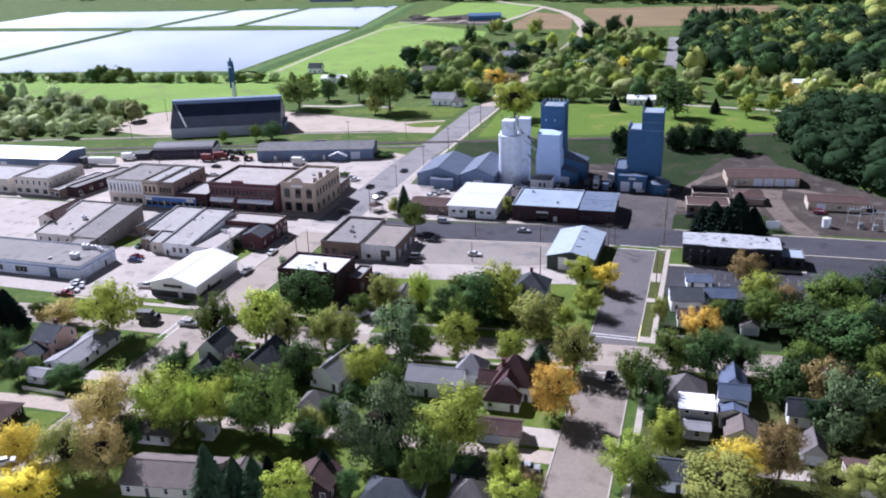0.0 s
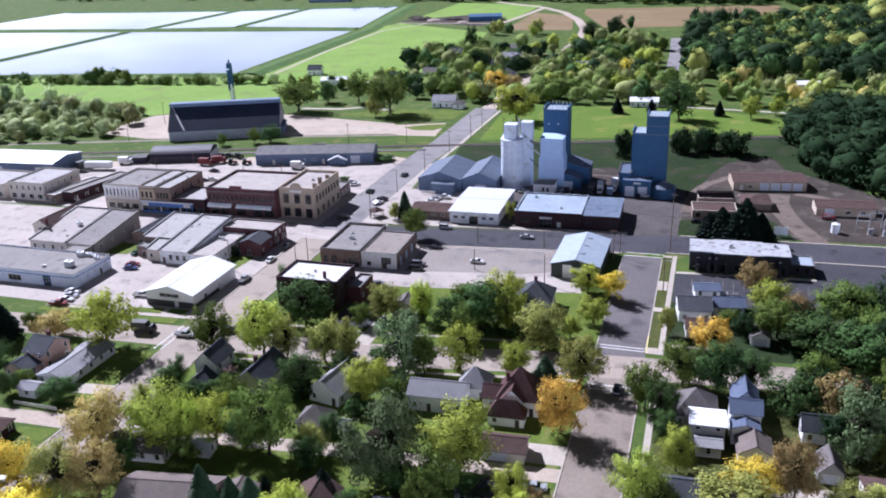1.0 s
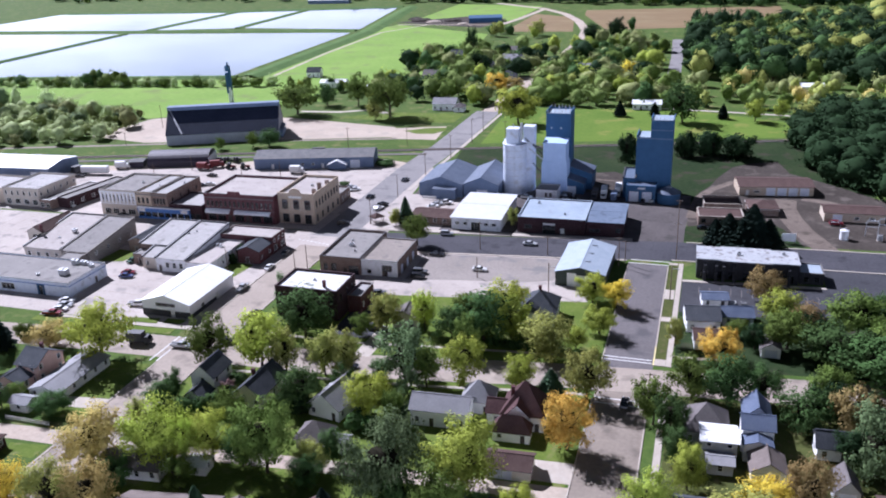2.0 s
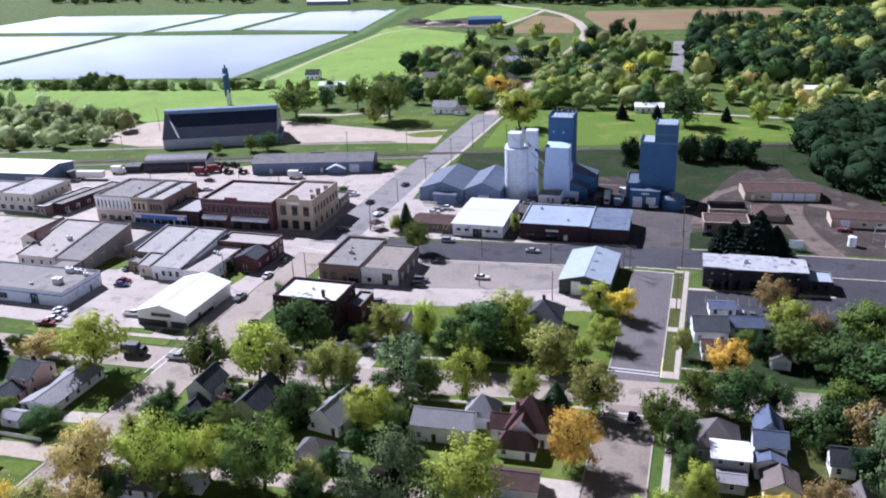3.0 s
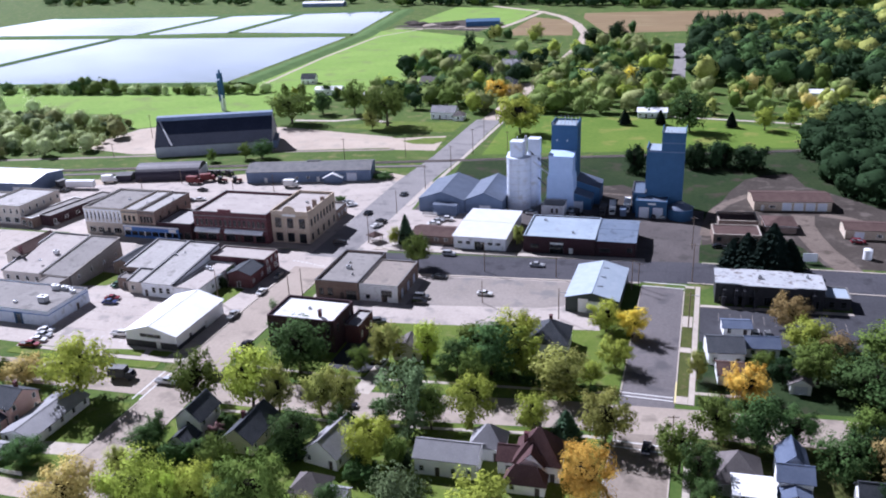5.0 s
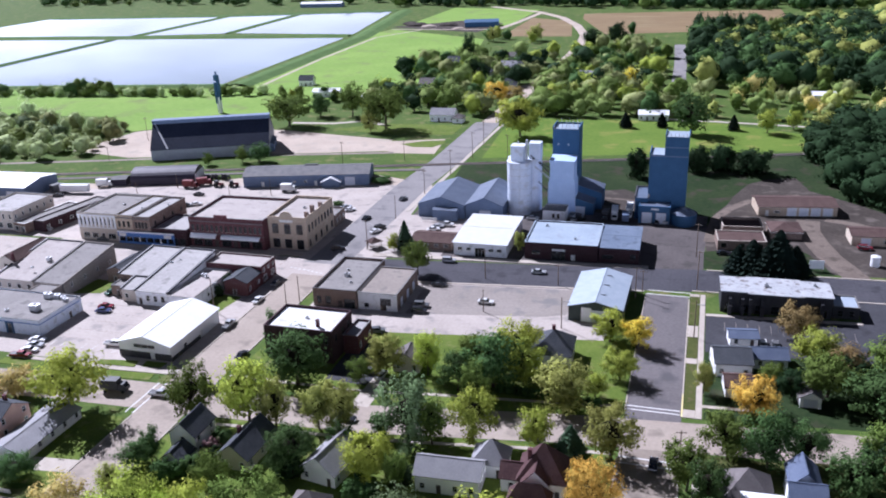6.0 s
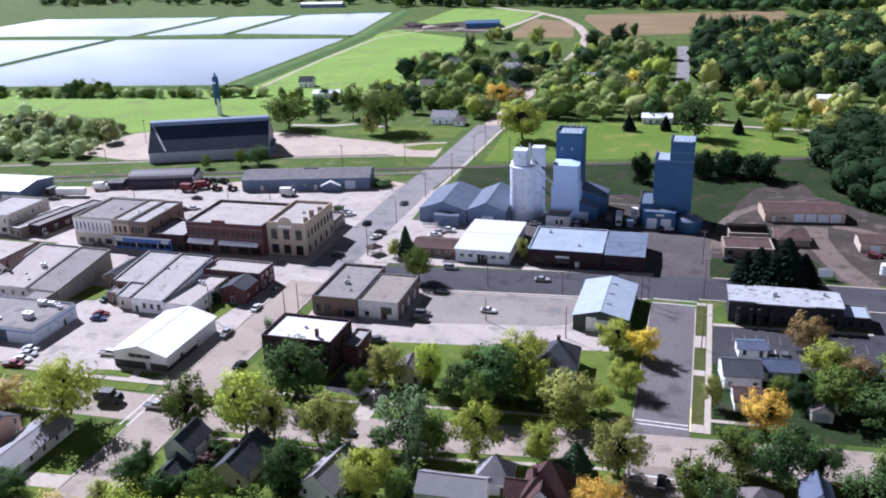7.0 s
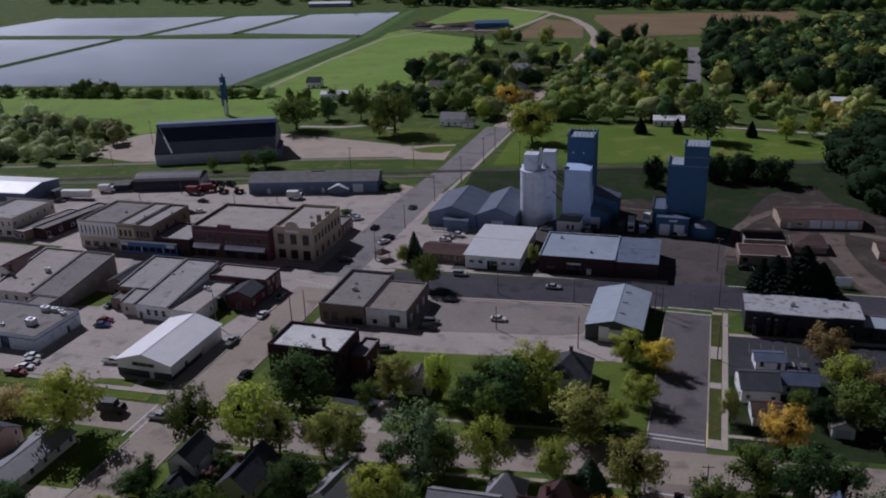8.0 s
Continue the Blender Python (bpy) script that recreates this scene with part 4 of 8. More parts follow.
building("rear_annex", "low brick annex behind the corner building", "building", -152, 307, -142.6, 317, 4.6, BRICK_BROWN, GREY_ROOF, E=row(10, 3, 1.2, 1.6, 1.2), yaw=1.5)


def awning(label, mat, x, y, length, z, drop=1.1, out=1.5, yaw=1.5):
    r = root("awning", label, "awning", x, y, 0, yaw, "shop awnings")
    bm = bmesh.new()
    prof = [(0, z + drop), (-out * 0.6, z + drop * 0.75), (-out, z + 0.3), (-out, z), (-out + 0.06, z), (0, z + drop - 0.1)]
    a = [bm.verts.new((-length / 2, py, pz)) for py, pz in prof]
    b = [bm.verts.new((length / 2, py, pz)) for py, pz in prof]
    bm.faces.new(a), bm.faces.new(b[::-1])
    for i in range(6):
        bm.faces.new((a[i], b[i], b[(i + 1) % 6], a[(i + 1) % 6]))
    bmesh.ops.recalc_face_normals(bm, faces=bm.faces)
    part("canopy", bm, mat, r)
    part("bracket", boxes(*[(s * (length / 2 - 0.2) - 0.03, -out + 0.1, z - 0.05, s * (length / 2 - 0.2) + 0.03, 0, z + 0.02) for s in (-1, 1)]), DARK_TRIM, r)
    return r


awning("white fabric awning over a shop front", AWNING, -180.6, 278.0, 10.2, 3.9, 1.5)
awning("long white fabric awning over a shop front", AWNING, -170.2, 278.3, 6.6, 3.9, 1.3)
awning("long white fabric awning over a shop front", AWNING, -162.6, 278.5, 8.2, 3.9, 1.3)
blue_front = root("storefront", "blue painted storefront with a white top band", "storefront", -203.4, 275.75, 0, 1.0)
part("fascia", boxes((-11.6, -0.55, 2.9, 11.6, 0.0, 4.5)), BLUE_SIGN, blue_front)
part("top_band", boxes((-11.7, -0.65, 4.5, 11.7, 0.0, 5.0)), AWNING, blue_front, "white top band")
part("stall_riser", boxes((-11.6, -0.35, 0.17, 11.6, -0.05, 1.0)), BLUE_SIGN, blue_front)
for k in range(9):
    x = -11.6 + k * 2.9 - (0.3 if k == 8 else 0)
    part("post", boxes((x, -0.42, 1.0, x + 0.3, -0.05, 2.9)), AWNING if k % 3 == 0 else BLUE_SIGN, blue_front)
for k in range(8):
    part("shop_window", boxes((-11.28 + 2.9 * k, -0.2, 1.0, -8.72 + 2.9 * k - (0.3 if k == 7 else 0), -0.14, 2.9)), GLASS, blue_front)
for x in (-9.6, 9.2):
    part("sign_panel", boxes((x - 1.5, -0.62, 3.1, x + 1.5, -0.56, 4.3)), TRIM, blue_front, "white sign panel")

building("shop_building", "two-storey cream shop building with white roof", "building", -284, 279.4, -265.8, 302, 7.6, BRICK_CREAM, MEMBRANE, S=up(6, 18.2, 1.0, 1.8, 4.4) + row(18.2, 4, 2.4, 2.0, 0.7, "shop"), E=up(6, 22.6, 0.9, 1.5, 4.4), parapet=0.6)
building("shop_building", "low shop with dark roof beside an alley", "building", -262.5, 277.2, -256.2, 304, 4.0, BRICK_BROWN, GREY_ROOF, S=row(6.3, 2, 2, 2, 0.6, "shop", 0.6), parapet=0.4, yaw=-9, coping=TRIM)
building("shop_building", "low red brick store with dark roof", "building", -255.3, 280, -249.5, 312, 4.4, BRICK_DARK, GREY_ROOF, E=row(32, 6, 1.4, 1.4, 1.2), parapet=0.4, yaw=-9)
building("shop_building", "pale shop building at the street's end", "building", -312, 279.4, -287, 300, 6.0, BRICK_CREAM, MEMBRANE, S=row(25, 6, 2.4, 2.0, 0.7, "shop"), parapet=0.6)
building("warehouse", "long blue-grey metal warehouse with white roof", "building", -350, 311, -291, 333, 5.6, GREY_METAL, WHITE_Y, "gable_x", 1.6, yaw=4, S=row(59, 3, 3.5, 3.6, 0, "garage", 6))

# ---- downtown: south side of the main street ----
building("shop_building", "wide grey-brown building with pale sloping roof", "building", -228.6, 229.5, -213.2, 255.5, 4.2, BRICK_CREAM, TAN_ROOF, "shed_y", 3.6, S=row(15.4, 4, 1.4, 1.5, 1.3), W=row(26, 5, 1.2, 1.2, 1.4), coping=DARK_TRIM)
building("shop_building", "grey-brown building with grey sloping roof", "building", -213.0, 229.5, -201.4, 255.5, 4.2, BRICK_GREY, GREY_ROOF, "shed_y", 3.6, S=[(8.6, 1.2, 1.2, 1.4, "win")], E=row(26, 4, 0.9, 1.3, 2.2, "win", 3), coping=BRICK_GREY)
building("rear_annex", "low grey-brown annex with flat roof", "building", -210.0, 222.6, -202.0, 229.2, 4.0, BRICK_GREY, GREY_ROOF, S=row(8, 2, 1.2, 1.2, 1.2), parapet=0.2, coping=BRICK_GREY)
building("mansard_front", "tall narrow cream house with brown gable roof", "building", -234.4, 238.2, -227.6, 256, 6.4, BRICK_CREAM, SHINGLE_BROWN, "gable_y", 1.9, S=[(2.4, 3.6, 1.3, 1.6, "win")], chimney=(2.6, -8.4, 9.0), trim=DARK_TRIM)
building("shed", "dark green shed roof between two shops", "building", -195.6, 243, -188.6, 257, 4.2, BRICK_BROWN, SHINGLE, "gable_y", 1.4, S=[(2.4, 0, 1.2, 2.1, "door")])
building("shop_building", "one-storey shop with pale sloping roof and dark parapets", "building", -187.4, 238.5, -175.6, 257.8, 5.4, BRICK_BROWN, MEMBRANE, "shed_y", 2.2, S=row(6, 2, 1.1, 1.4, 1.4), coping=DARK_TRIM)
building("rear_annex", "low brown brick rear annex", "building", -187.0, 233.5, -181.6, 238.3, 3.6, BRICK_BROWN, GREY_ROOF, S=[(2, 0, 1.1, 2.1, "door")], parapet=0.2, coping=DARK_TRIM)
building("rear_annex", "low rear wing with white roof", "building", -181.2, 230.8, -175.4, 238.3, 4.0, BRICK_CREAM, MEMBRANE, "shed_y", 1.2, S=[(1.2, 1.2, 1.1, 1.4, "win")], coping=DARK_TRIM)
building("shop_building", "white-walled shop with pale roof and dark parapets", "building", -175.2, 229.6, -163.8, 257.8, 4.6, STUCCO, MEMBRANE, "shed_y", 3.0, S=[(1, 0, 1.1, 2.2, "door"), (3.6, 1.4, 1.3, 1.8, "win"), (6.2, 1.4, 1.3, 1.8, "win"), (8.8, 1.4, 1.3, 1.8, "win")], coping=DARK_TRIM)
building("shop_building", "low shop with weathered pale grey roof", "building", -163.4, 228.6, -154.2, 251.0, 4.4, STUCCO, TAN_ROOF, S=row(9.2, 2, 1.3, 1.3, 1.2), E=row(22.4, 4, 1.0, 1.0, 1.6), parapet=0.25, coping=BRICK_GREY)
building("shop_building", "red-brown brick corner shop with pale roof", "building", -163.4, 251.2, -143.6, 260.6, 6.2, BRICK_RED, TAN_ROOF, S=[], E=row(9.4, 3, 1.0, 1.3, 3.9) + row(9.4, 2, 2, 2, 0.8, "shop"), parapet=0.4, coping=BRICK_GREY)
building("shed", "brick lean-to with dark gable roof", "building", -151.8, 242.0, -143.8, 251.0, 4.6, BRICK_RED, SHINGLE, "gable_y", 1.5, S=[(3, 0, 1.1, 2.1, "door")], E=row(9, 2, 1.0, 1.2, 1.4))
store = building("store", "wide white-walled store with grey flat roof", "building", -245, 204.2, -189, 222, 4.8, PALE_BLOCK, GREY_ROOF, S=[(44, 0, 2.6, 3.2, "shop"), (30, 0.8, 5, 2, "shop"), (20, 0.8, 5, 2, "shop")], E=[(12, 0, 1.1, 2.1, "door")], parapet=0.4)
part("door_surround", boxes((16.0, -9.1, 0, 16.5, -8.92, 3.6), (18.3, -9.1, 0, 18.8, -8.92, 3.6), (16.5, -9.1, 3.2, 18.3, -8.92, 3.6)), BLUE_METAL, store, "dark blue door surround")
part("stripe", boxes((-28.04, -8.98, 3.5, 28.04, -8.91, 3.75), (28.01, -8.9, 3.5, 28.08, 8.9, 3.75)), BLUE_SIGN, store, "blue painted band")
hall = building("hall", "white metal gabled hall with dark base", "building", -159, 199.5, -143, 223.6, 4.5, WHITE, WHITE_Y, "gable_y", 2.3, S=[(4.6, 3.1, 6.6, 1.1, "shop"), (9.6, 0, 1.2, 2.2, "white_door")], E=[(6, 1.0, 1.4, 1.2, "win"), (14, 0, 1.1, 2.2, "white_door")], over=0.5)
part("dado", boxes((-8.07, -12.12, 0, 1.5, -12.06, 2.0), (2.9, -12.12, 0, 8.07, -12.06, 2.0), (8.06, -12.06, 0, 8.12, 1.8, 1.2)), DARK_TRIM, hall, "dark lower wall cladding")
building("garage_building", "brown brick garage with grey flat roof and dark parapet", "building", -121, 240.6, -107.1, 266.3, 5.8, BRICK_BROWN, GREY_ROOF, S=[(1.3, 1.0, 1.2, 2.2, "win"), (4.0, 1.0, 1.6, 2.4, "win"), (8.0, 0, 1.2, 2.2, "door"), (10.0, 0, 3.2, 3.0, "shop")], W=row(25.7, 5, 1.6, 1.6, 1.4), parapet=0.7, coping=DARK_TRIM, yaw=1, trim=DARK_TRIM)
shopw = building("garage_building", "brown workshop with white front and brown-grey flat roof", "building", -106.8, 241.4, -94.6, 261.6, 5.4, BRICK_BROWN, BROWN_ROOF, S=[(7.0, 1.8, 3.2, 2.0, "shop"), (7.6, 0, 1.1, 1.6, "door"), (2.0, 0.8, 1.2, 1.2, "win")], E=row(20.2, 3, 2.6, 3, 0, "garage", 3), parapet=0.3, yaw=1, trim=DARK_TRIM)
part("front_panel", boxes(*[(x0 - 6.1, -10.16, z0, x1 - 6.1, -10.11, z1) for x0, z0, x1, z1 in ((0, 0, 1.9, 5.4), (1.9, 0, 3.3, 0.7), (1.9, 2.1, 3.3, 5.4), (3.3, 0, 6.9, 5.4), (6.9, 3.9, 10.3, 5.4), (8.8, 0, 10.3, 1.7), (10.3, 0, 12.2, 5.4))]), STUCCO, shopw, "white painted front")
building("brick_house", "two-storey dark red brick building with white flat roof", "building", -119.6, 208.2, -100.2, 221.6, 9.2, BRICK_DARK, WHITE_MEMBRANE, S=row(19.4, 5, 1.0, 1.9, 5.4) + row(19.4, 5, 1.0, 1.9, 1.4), E=row(13.4, 3, 1.0, 1.9, 5.4, "win", 2), parapet=0.6, chimney=(4.5, -3.5, 10.6), coping=BRICK_DARK, trim=DARK_TRIM)
building("brick_annex", "lower red brick annex with white roof", "building", -100.0, 214.5, -95.8, 224.5, 5.4, BRICK_RED, MEMBRANE, E=row(10, 2, 1, 1.6, 1.4), parapet=0.5)

# ---- along the eastern main street ----
building("office_building", "low white building with white roof", "building", -91, 289, -72.8, 318.6, 4.6, STUCCO, SHADED_WHITE_ROOF, "gable_x", 0.5, S=[(1.4, 1.9, 1.6, 1.0, "win"), (4.4, 1.9, 1.6, 1.0, "win"), (7.4, 0, 3.4, 3.0, "shop"), (12.2, 1.9, 1.6, 1.0, "win"), (15.0, 1.9, 1.6, 1.0, "win")], over=0.5, yaw=1)
building("store", "long dark red brick store with pale blue roof", "building", -66.8, 290.9, -42.7, 313.2, 5.8, BRICK_DARK, SILVER_ROOF, S=[(9, 0, 4.5, 3.0, "shop"), (15.4, 0.2, 1.4, 2.0, "white_door"), (2.5, 1.6, 2.6, 1.4, "win")], parapet=0.35, yaw=1.5, trim=DARK_TRIM, coping=SILVER_ROOF)
tagged(part("shop_sign", boxes((-57.4, 290.68, 3.3, -53.0, 290.94, 3.9)), TRIM), "white sign board over the store entrance", "sign")
building("store", "dark brick store annex with pale blue roof", "building", -42.4, 292.0, -29.6, 314, 5.2, BRICK_DARK, BLUE_ROOF, "gable_x", 0.4, S=[(1.2, 1.4, 3.4, 1.2, "win"), (10.2, 1.6, 1.6, 1.6, "win")], over=0.3, yaw=1.5, trim=DARK_TRIM)
shed_h = building("metal_shed", "dark green metal shed with pale blue gable roof", "building", -45, 247, -30, 271.8, 4.5, GREEN_DARK, PALE_ROOF, "gable_y", 1.9, S=[(6.5, 0, 5.6, 3.6, "garage")], over=0.3, yaw=-1)
part("door_panel", boxes((-3.9, -12.48, 0, -1.1, -12.42, 4.3)), WHITE, shed_h, "white sliding door panel")
part("roof_vent", boxes(*[(0.4, y, 6.2, 2.4, y + 0.25, 6.34) for y in (-7, 0, 7)]), DARK_TRIM, shed_h, "dark roof vents")
blk = building("club_building", "long black-clad building with patchy white roof", "building", -4.3, 262.2, 25, 273.2, 6.2, BLACK_WALL, WHITE_MEMBRANE, S=row(29.3, 7, 2.2, 2.4, 0.3, "shop", 1.2), parapet=0.25, coping=TRIM, trim=DARK_TRIM, yaw=1.5)
for x0, x1, y0, y1 in ((-14.9, -7.6, -5.7, 5.3), (-7.6, 7.2, -6.5, 5.9), (7.2, 14.9, -5.8, 5.2)):
    part("roof_deck", boxes((x0, y0, 6.29, x1, y1, 6.55)), PATCHY_ROOF, blk, "white roof deck with grey stains")
for x in (-12.2, -8.9, -6.8, -3.6, 11.8):
    part("buttress", boxes((x - 0.45, -7.9, 0, x + 0.45, -6.4, 3.0), (x - 0.4, -7.3, 3.0, x + 0.4, -6.4, 5.0), (x - 0.4, -6.4, 0, x + 0.4, -5.55, 5.2)), BLACK_WALL, blk, "black wall fin")
building("club_annex", "low black annex with white roof", "building", 25.4, 263.8, 32.2, 272, 3.6, BLACK_WALL, PALE_ROOF, S=row(6.8, 2, 1.4, 1.6, 0.8), parapet=0.2, trim=DARK_TRIM, yaw=1.5)
building("garage_building", "tan garage with brown roof and four pale overhead doors", "building", 8.8, 351.2, 36.6, 364.5, 3.7, BRICK_TAN, SHINGLE_BROWN, "gable_x", 1.3, S=[(10.2 + 4.2 * i, 0, 3.3, 3.1, "garage") for i in range(4)] + [(5.6, 1.2, 2, 0.8, "win"), (2.6, 0, 1, 2.1, "white_door")], yaw=8)
building("workshop", "low brick workshop with dark flat roof and pale parapet", "building", -3.6, 323.4, 9.8, 333.4, 4.4, BRICK_BROWN, SHINGLE_BROWN, parapet=0.8, yaw=5, trim=DARK_TRIM, coping=SIDEWALK)
building("workshop", "low brown brick workshop front with brown roof", "building", -5.2, 311.5, 10.4, 321.9, 3.4, BRICK_BROWN, SHINGLE_BROWN, S=row(15.6, 3, 1.4, 1.4, 1), parapet=0.25, yaw=5, trim=DARK_TRIM, coping=SIDEWALK)
building("garage_building", "brown shed with low hipped roof", "building", 12.4, 325.5, 22.6, 336, 2.8, BRICK_BROWN, SHINGLE_BROWN, "hip", 1.7, yaw=5)
building("garage_building", "tan garage with brown roof", "building", 38, 324.4, 58, 334, 3.4, BRICK_TAN, SHINGLE_BROWN, "gable_x", 1.0, S=[(3, 0, 3, 2.6, "garage"), (10, 1.0, 1.6, 1, "win"), (15, 1.0, 1.6, 1, "win")], yaw=3)

# ---- grain elevators ----
silo = root("grain_silo", "cluster of white concrete grain silos with headhouse", "silo", -77.0, 338.5)
part("silo_tank", tube(4.7, 4.7, 0, 20.4, 40, -0.9, -1.2), SILO_WHITE, silo)
part("silo_tank", tube(3.6, 3.6, 0, 20.6, 32, 3.2, 3.6), SILO_WHITE, silo)
part("silo_tank", tube(3.2, 3.2, 0, 20.4, 32, -3.4, 4.6), SILO_WHITE, silo)
part("roof_slab", tube(4.85, 4.85, 20.4, 20.65, 40, -0.9, -1.2), SILO_WHITE, silo)
part("headhouse", boxes((-4.0, -3.0, 20.6, 0.9, 1.6, 26.4), (-4.1, -3.1, 26.4, 1.0, 1.7, 26.6)), SILO_WHITE, silo, "white boxy headhouse")
part("headhouse", boxes((2.0, 1.4, 20.6, 6.6, 5.8, 26.8)), SILO_WHITE, silo, "second pale headhouse")
for k in range(7):
    part("hoop", tube(4.76, 4.76, 2.6 + 2.6 * k, 2.72 + 2.6 * k, 40, -0.9, -1.2, None, False), STEEL, silo)
part("elevator_leg", boxes((1.2, -0.8, 20.5, 2.0, 0.2, 28.6), (-1.8, -0.6, 26.8, -1.5, -0.3, 28.2)), STEEL, silo, "steel elevator leg")
part("ladder", boxes((-0.25, -6.02, 0, -0.2, -5.94, 21), (0.2, -6.02, 0, 0.25, -5.94, 21), *[(-0.2, -6.0, z, 0.2, -5.95, z + 0.05) for z in np.arange(0.5, 20, 0.7)]), STEEL, silo)
spout = bmesh.new()
tube(0.3, 0.3, 0, 19, 8, 0, 0, spout)
sp = part("spout", spout, STEEL, silo, "slanting steel spout")
sp.matrix_basis = pose(15.0, 0.5, 10.0, 0, -52, 0)
for sx_, sz_, ln_, tl_ in ((11.6, 6.0, 15.0, -44), (12.4, 13.5, 13.0, -48), (11.4, 17.0, 9.0, -64)):
    part("spout", tube(0.24, 0.24, 0, ln_, 8), DARK_TRIM, silo, "dark slanting grain spout").matrix_basis = pose(sx_, 1.5, sz_, 0, tl_, 0)
ew = root("grain_elevator", "tall pale blue metal grain elevator", "grain elevator", -61.8, 341.5)
bm = boxes((-4.6, -3.6, 14, 4.6, 3.6, 20.9))
v = [bm.verts.new(p) for p in ((-5.3, -4.2, 0), (5.3, -4.2, 0), (5.3, 4.2, 0), (-5.3, 4.2, 0), (-5.1, -4.1, 12.6), (5.1, -4.1, 12.6), (5.1, 4.1, 12.6), (-5.1, 4.1, 12.6), (-4.6, -3.6, 14), (4.6, -3.6, 14), (4.6, 3.6, 14), (-4.6, 3.6, 14))]
for i in range(4):
    j = (i + 1) % 4
    bm.faces.new((v[i], v[j], v[4 + j], v[4 + i])), bm.faces.new((v[4 + i], v[4 + j], v[8 + j], v[8 + i]))
part("body", bm, BLUE_PALE, ew)
part("roof", slope([(-4.8, -3.8, 21.0), (4.8, -3.8, 21.0), (4.8, 3.8, 21.5), (-4.8, 3.8, 21.5)], 0.25), BLUE_PALE, ew)
e1 = root("grain_elevator", "tall dark blue metal grain elevator", "grain elevator", -62.2, 353.5)
part("body", boxes((-5.1, -4.6, 0, 5.1, 4.6, 30.4)), BLUE_METAL, e1)
part("roof", boxes((-4.8, -4.4, 30.4, 4.8, 4.4, 30.6)), SILVER_ROOF, e1, "pale flat roof")
for bx in ((-5.2, -4.7, 30.4, -4.8, 4.7, 31.6), (4.8, -4.7, 30.4, 5.2, 4.7, 31.6), (-4.8, 4.4, 30.4, 4.8, 4.7, 31.2)):
    part("parapet", boxes(bx), BLUE_METAL, e1)
for mast in ((-0.6, 0, 30.6, -0.4, 0.2, 33), (1.6, 1, 30.6, 1.8, 1.2, 32.6), (3.6, 0.5, 30.6, 3.9, 0.8, 32.2)):
    part("roof_mast", boxes(mast), STEEL, e1)
for k in range(7):
    part("roof_mast", boxes((-4.6 + 1.5 * k, -4.5, 30.6, -4.4 + 1.5 * k, -4.3, 31.7 + 0.4 * (k % 3))), STEEL, e1)
    part("roof_mast", boxes((-4.6 + 1.5 * k, 4.42, 31.2, -4.42 + 1.5 * k, 4.6, 32.2 + 0.3 * (k % 2))), STEEL, e1)
for bx in ((-3.1, -4.9, 24.2, -2.6, -4.6, 24.9), (0.8, -4.9, 24.2, 1.3, -4.6, 24.9)):
    part("floodlight", boxes(bx), STEEL, e1)
e2 = root("grain_elevator", "tall dark blue metal grain elevator with stepped tower", "grain elevator", -22.4, 345.5)
part("body", boxes((-7.6, -5.2, 0, 6.0, 5.2, 24.0)), BLUE_METAL, e2)
part("tower", boxes((-2.4, -5.0, 24.0, 6.0, 4.4, 30.8)), BLUE_METAL, e2)
part("roof", boxes((-7.4, -5.0, 24.0, -2.4, 5.0, 24.2)), SILVER_ROOF, e2, "pale lower roof")
part("roof", boxes((-2.2, -4.8, 30.8, 5.8, 4.2, 31.0)), SILVER_ROOF, e2, "pale tower roof")
for bx in ((-7.7, -5.3, 24.0, -7.3, 5.3, 25.0), (-2.5, -5.1, 30.8, -2.2, 4.5, 31.7), (5.8, -5.1, 30.8, 6.1, 4.5, 31.7)):
    part("parapet", boxes(bx), BLUE_METAL, e2)
for k in range(6):
    part("roof_mast", boxes((-2.0 + 1.4 * k, -4.7, 31.0, -1.8 + 1.4 * k, -4.5, 32.0 + 0.3 * (k % 2))), STEEL, e2)
for bx in ((-7.4, -5.26, 23.5, 6.05, -5.2, 23.9), (-2.3, -5.26, 26.9, 6.05, -5.0, 27.2)):
    part("trim_band", boxes(bx), GREY_METAL, e2, "paler horizontal band")
building("elevator_office", "blue metal drive shed with two pale doors", "building", -32.6, 333.2, -21.4, 340.2, 6.6, BLUE_METAL, GREY_METAL_ROOF, S=[(1.2, 0, 3.6, 4.2, "garage"), (6.2, 0, 3.6, 4.2, "garage")], parapet=0.2, trim=DARK_TRIM, coping=BLUE_METAL)
building("elevator_shed", "blue metal shed with pale sloping roof", "building", -34.4, 338, -29.6, 346.5, 8.2, BLUE_METAL, BLUE_ROOF, "shed_y", 1.6, over=0.2, trim=DARK_TRIM)
tagged(part("shop_sign", boxes((-28.2, 333.1, 5.2, -25.4, 333.2, 5.9)), TRIM), "small white sign on the drive shed", "sign")
binr = root("round_bin", "squat dark corrugated grain bin", "grain bin", -16.6, 335.6)
part("drum", tube(4.6, 4.6, 0, 4.2, 28), BLUE_METAL, binr)
part("roof", tube(4.8, 1.4, 4.2, 6.0, 28), GREY_METAL_ROOF, binr)
part("cap", tube(1.4, 0.3, 6.0, 6.5, 12), STEEL, binr)
building("block_building", "low white block building at the elevator's foot", "building", -67.2, 327.6, -58.8, 335.5, 4.6, STUCCO, GREY_ROOF, S=[(3.6, 1.6, 0.9, 1.8, "win"), (5.4, 1.6, 0.9, 1.8, "win")], parapet=0.2)
